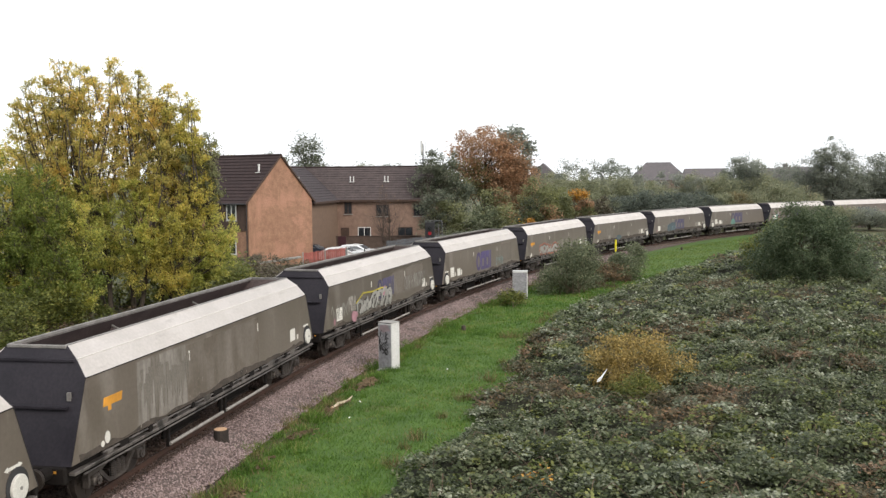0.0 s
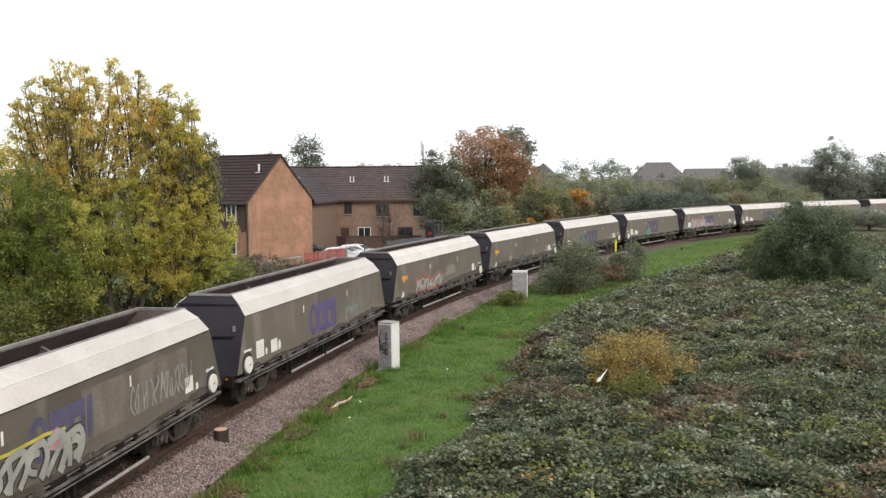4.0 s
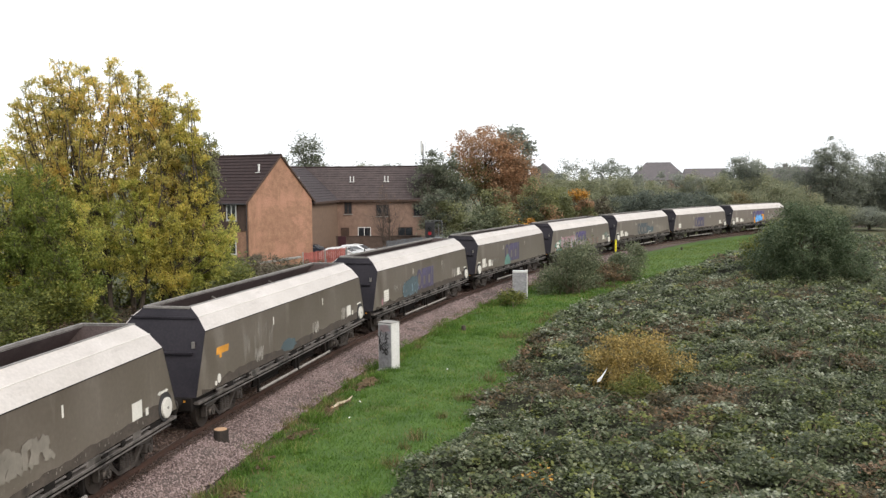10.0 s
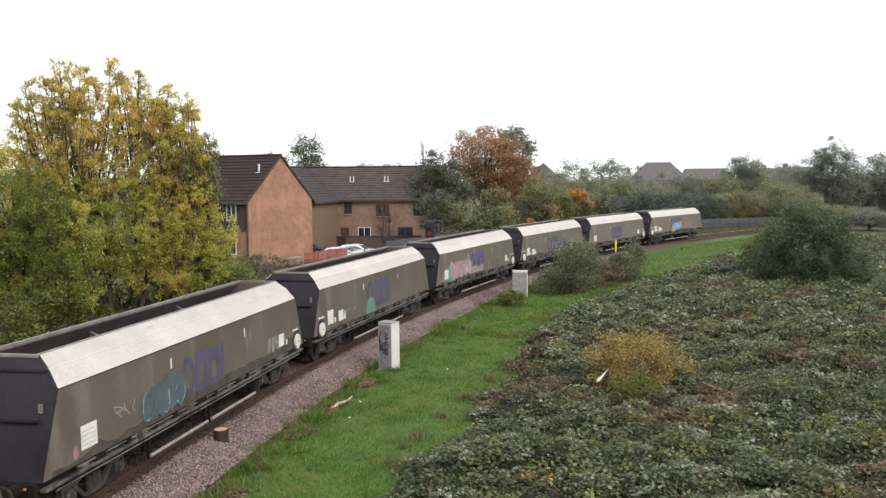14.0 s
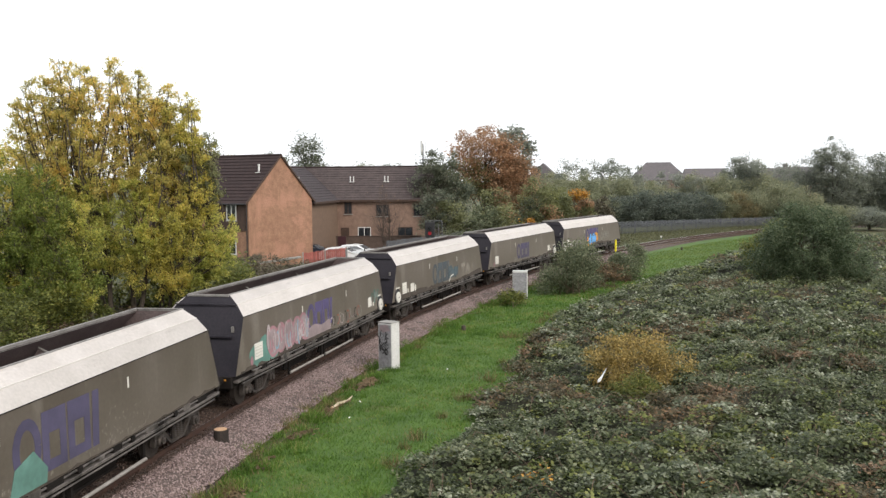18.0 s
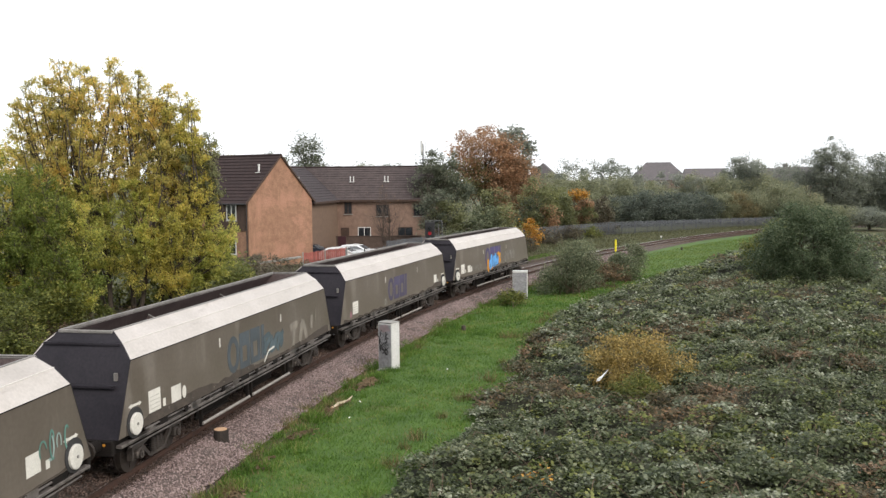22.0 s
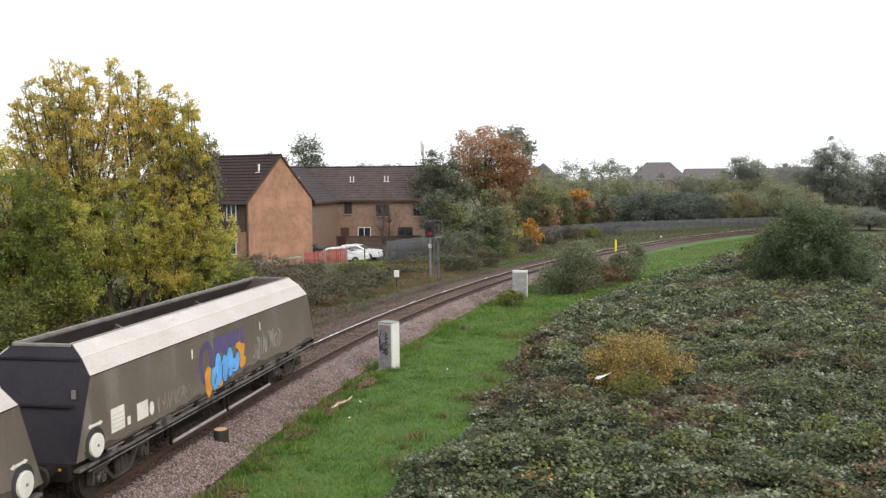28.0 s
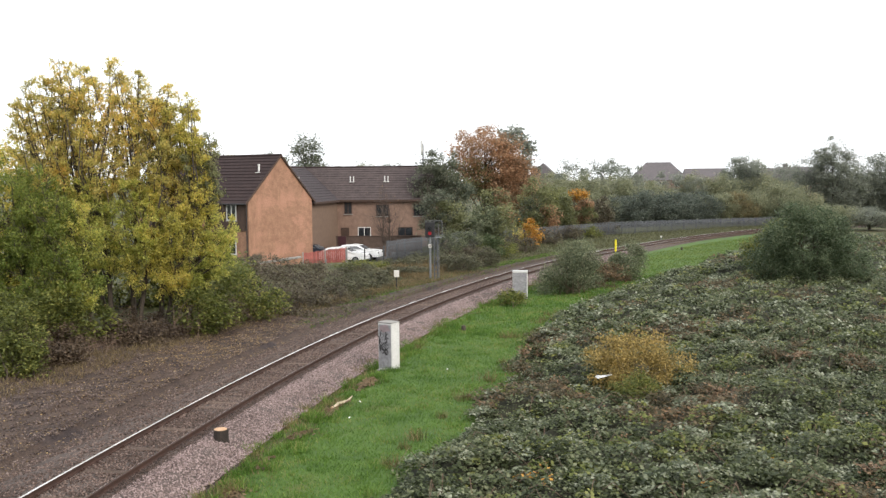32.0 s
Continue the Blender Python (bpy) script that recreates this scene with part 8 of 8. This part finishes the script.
def dead_twigs():
    rng = random.Random(77)
    for x, y, r, n in ((-16.4, 36.6, 1.0, 110), (-15.6, 38.2, 1.1, 120), (-14.6, 40.4, 1.2, 130), (-13.4, 42.0, 1.1, 120), (-12.2, 44.4, 1.2, 110)):
        z = float(ground_height(x, y))
        t = thing("dead_twigs", Matrix.Translation((x, y, z)), "tangle of grey-brown dead twigs under the trees", "twigs", kind="stuff")
        sh = Shape()
        for _ in range(n):
            px, py, a, l = rng.gauss(0, r * 0.6), rng.gauss(0, r * 0.4), rng.uniform(0, 6.28), rng.uniform(0.4, 1.2)
            up, dx, dy = rng.uniform(0.1, 0.75), math.cos(a) * l, math.sin(a) * l
            sh.tube([(px, py, 0.05), (px + dx * 0.35, py + dy * 0.35, 0.12 + up * 0.8), (px + dx * 0.75, py + dy * 0.75, 0.1 + up), (px + dx * 1.1, py + dy * 1.1, 0.08 + up * rng.uniform(0.3, 1.2))], [0.012, 0.01, 0.008, 0.004], 4, caps=False)
        part("tangle", sh, "twig" if rng.random() < 0.5 else "twig_dark", t)


dead_twigs()


def bare_soil():
    rng = np.random.default_rng(43)
    s = rng.uniform(-14, 3, 7000)
    lat = 3.38 + 0.14 * np.sin(s * 0.9) + rng.normal(0, 0.13, len(s))
    x, y = line_points(s, lat)
    keep = wobble(x, y, 1.3, 5) > 0.0
    pts = np.stack([x, y, ground_height(x, y) + 0.125], -1)[keep]
    tagged(new("trodden_soil", quads("trodden_soil", leaf_quads(pts, 0.09, rng, 0.95, 1.2), "leaf_brown")), "bare brown soil along the trodden edge", "soil", kind="stuff")


bare_soil()
M["leaf_litter_gold"] = leafy("fallen_gold_leaves", ((0.0, (0.12, 0.078, 0.037)), (0.5, (0.25, 0.165, 0.075)), (1.0, (0.42, 0.30, 0.14))), 0.5, 0.2, 0.1)
M["leaf_litter_brown"] = leafy("fallen_brown_leaves", ((0.0, (0.05, 0.033, 0.021)), (0.5, (0.105, 0.07, 0.042)), (1.0, (0.19, 0.13, 0.075))), 0.5, 0.3, 0.1)
M["leaf_litter_mauve"] = leafy("dull_mauve_brown_leaves", ((0.0, (0.04, 0.028, 0.026)), (0.5, (0.082, 0.058, 0.052)), (1.0, (0.15, 0.108, 0.096))), 0.5, 0.35, 0.1)
litter()


def stones(n, s_range, lats, size, material, seed, label, on_soil=False):
    rng = np.random.default_rng(seed)
    s, lat = rng.uniform(*s_range, n), rng.uniform(*lats, n)
    x, y = line_points(s, lat)
    z = np.interp(lat, (-3.1, -2.6, -1.75, -1.35, -0.86, -0.6, 0.6, 0.86, 1.4, 1.75, 2.15, 2.6), (-0.46, -0.44, -0.22, -0.14, -0.14, -0.168, -0.168, -0.13, -0.125, -0.22, -0.42, -0.48))
    if on_soil:
        z = ground_height(x, y) + 0.175 + soil_heap(x, y)
    octa = np.array([(1, 0, 0), (0, 1, 0), (-1, 0, 0), (0, -1, 0), (0, 0, 1), (0, 0, -1)], float)
    tri = np.array([(0, 1, 4), (1, 2, 4), (2, 3, 4), (3, 0, 4), (1, 0, 5), (2, 1, 5), (3, 2, 5), (0, 3, 5)])
    r = size * rng.uniform(0.6, 1.3, (n, 1, 1)) * rng.uniform(0.6, 1.25, (n, 6, 1))
    a = rng.uniform(0, 6.283, n)
    ca, sa = np.cos(a)[:, None], np.sin(a)[:, None]
    p = octa[None] * r
    v = np.stack([p[..., 0] * ca - p[..., 1] * sa, p[..., 0] * sa + p[..., 1] * ca, p[..., 2] * 0.75], -1) + np.stack([x, y, z], -1)[:, None]
    f = (tri[None] + 6 * np.arange(n)[:, None, None]).reshape(-1)
    me = bpy.data.meshes.new("ballast_stones")
    me.vertices.add(n * 6)
    me.vertices.foreach_set("co", v.astype(np.float32).ravel())
    me.loops.add(len(f))
    me.loops.foreach_set("vertex_index", f.astype(np.int32))
    me.polygons.add(len(f) // 3)
    me.polygons.foreach_set("loop_start", np.arange(0, len(f), 3, dtype=np.int32))
    me.update(calc_edges=True)
    me.materials.append(M[material])
    tagged(new("ballast_stones", me), label, "ballast", kind="stuff")


M["clod"] = leafy("earth_clods", ((0.0, (0.032, 0.022, 0.02)), (0.5, (0.08, 0.056, 0.048)), (0.85, (0.15, 0.11, 0.094)), (1.0, (0.24, 0.185, 0.16))), 0.7, 0.4, 0.0)
# Rust-stained stone; the shade beside passing wagons is also in its colour.
M["stone_rust_shade"] = leafy("rust_and_shade_stone", ((0.0, (0.024, 0.015, 0.012)), (0.5, (0.056, 0.036, 0.028)), (1.0, (0.11, 0.074, 0.06))), 0.6, 0.15, 0.0)
M["stone_pale"] = leafy("pale_ballast_stone", ((0.0, (0.075, 0.052, 0.047)), (0.5, (0.185, 0.133, 0.123)), (1.0, (0.38, 0.292, 0.278))), 0.6, 0.15, 0.0)
M["stone_brown"] = leafy("dirty_ballast_stone", ((0.0, (0.032, 0.02, 0.015)), (0.5, (0.09, 0.057, 0.045)), (1.0, (0.215, 0.155, 0.13))), 0.6, 0.15, 0.0)
stones(46000, (-17, 22), (1.12, 2.6), 0.031, "stone_pale", 51, "pinkish grey ballast stones beside the rail")
stones(9000, (-17, 30), (0.80, 1.25), 0.034, "stone_rust_shade", 55, "rust-stained stones along the near rail, darkened with painted shade")
stones(9000, (20, 62), (1.2, 2.4), 0.045, "stone_pale", 52, "pinkish grey ballast stones beside the rail")
stones(24000, (-17, 34), (-0.68, 0.68), 0.032, "stone_brown", 53, "brown dirty stones between the rails")
stones(32000, (-17, 24), (-12.5, -2.25), 0.034, "clod", 56, "brown clods and stones strewn on the bank", True)
stones(20000, (-17, 40), (-3.1, -0.85), 0.036, "stone_brown", 54, "brown dirty stones beside the rail")


# ---- sleepers ----
def sleepers():
    sh = Shape()
    sh.box(-0.125, 0.125, -1.27, 1.27, -0.30, -0.158, chamfer=0.015)
    me = sh.mesh("sleeper")
    me.materials.append(M["sleeper"])
    seats = Shape()
    for y in (-0.7525, 0.7525):
        for o in (-1, 1):
            seats.box(-0.08, 0.08, y + 0.06 * o - 0.05, y + 0.06 * o + 0.05, -0.16, -0.12)
            seats.tube([(0, y + 0.10 * o, -0.14), (0, y + 0.10 * o, -0.085)], 0.025, 6)
    seat_mesh = seats.mesh("rail_chairs")
    seat_mesh.materials.append(M["rust"])
    rest = Shape()
    rng = random.Random(6)
    k = 0
    for s in np.arange(-30, 170, 0.65):
        p, a = on_line(s), heading(s) + rng.uniform(-0.012, 0.012)
        m = Matrix.Translation((p.x, p.y, rng.uniform(-0.034, 0.006))) @ Matrix.Rotation(a, 4, "Z")
        if -20 < s < 105:
            ob = part("sleeper", me, "sleeper", RAILS, at=m)
            if s < 40:
                part("rail_chairs", seat_mesh, "rust", ob)
        else:
            rest.box(-0.125, 0.125, -1.27, 1.27, -0.30, -0.158, m)
    tagged(part("far_sleepers", rest, "sleeper", RAILS), kind="stuff")


sleepers()


# ---- what moves ----
def motions():
    times = [i * 0.5 for i in range(65)]
    radius = 0.46
    fine = [i * 0.1 for i in range(321)]
    for k, w in enumerate(WAGONS):
        walk(w, [(t, wagon_pose(k, t)) for t in times])
        for part_of in w.children:
            if not part_of.name.startswith("bogie"):
                continue
            x = BOGIE if part_of.location.x > 0 else -BOGIE
            rows = []
            for t in [i * 1.0 for i in range(33)]:
                s = train_at(t) - k * WAGON_PITCH
                body = wagon_pose(k, t).to_euler().z
                turn = (heading(s + x) - body + math.pi) % (2 * math.pi) - math.pi
                rows.append((t, pose(x, 0, 0, 0, 0, math.degrees(turn))))
            walk(part_of, rows)
            for ws in part_of.children:
                if ws.name.startswith("wheelset"):
                    dx = 1.0 if ws.location.x > 0 else -1.0
                    walk(ws, [(t, pose(dx, 0, 0.46, 0, -math.degrees((train_at(0) - train_at(t)) / radius), 0)) for t in fine])

    sway = [(0.0, 22, 0), (1.5, 28, 3), (3.2, 18, 0), (6.0, 30, 4), (9.0, 26, 2), (12.0, 20, 5), (15.0, 16, 0), (18.0, 28, 3), (20.5, 18, -2), (23.0, 14, 4), (25.5, 8, 0), (28.0, -12, -4), (30.0, -18, 2), (32.0, -24, -3)]
    walk(SCRAP, [(t, Matrix.Translation(SCRAP_BASE) @ pose(0, 0, 0, yaw, -turn, 0)) for t, turn, yaw in sway])


motions()
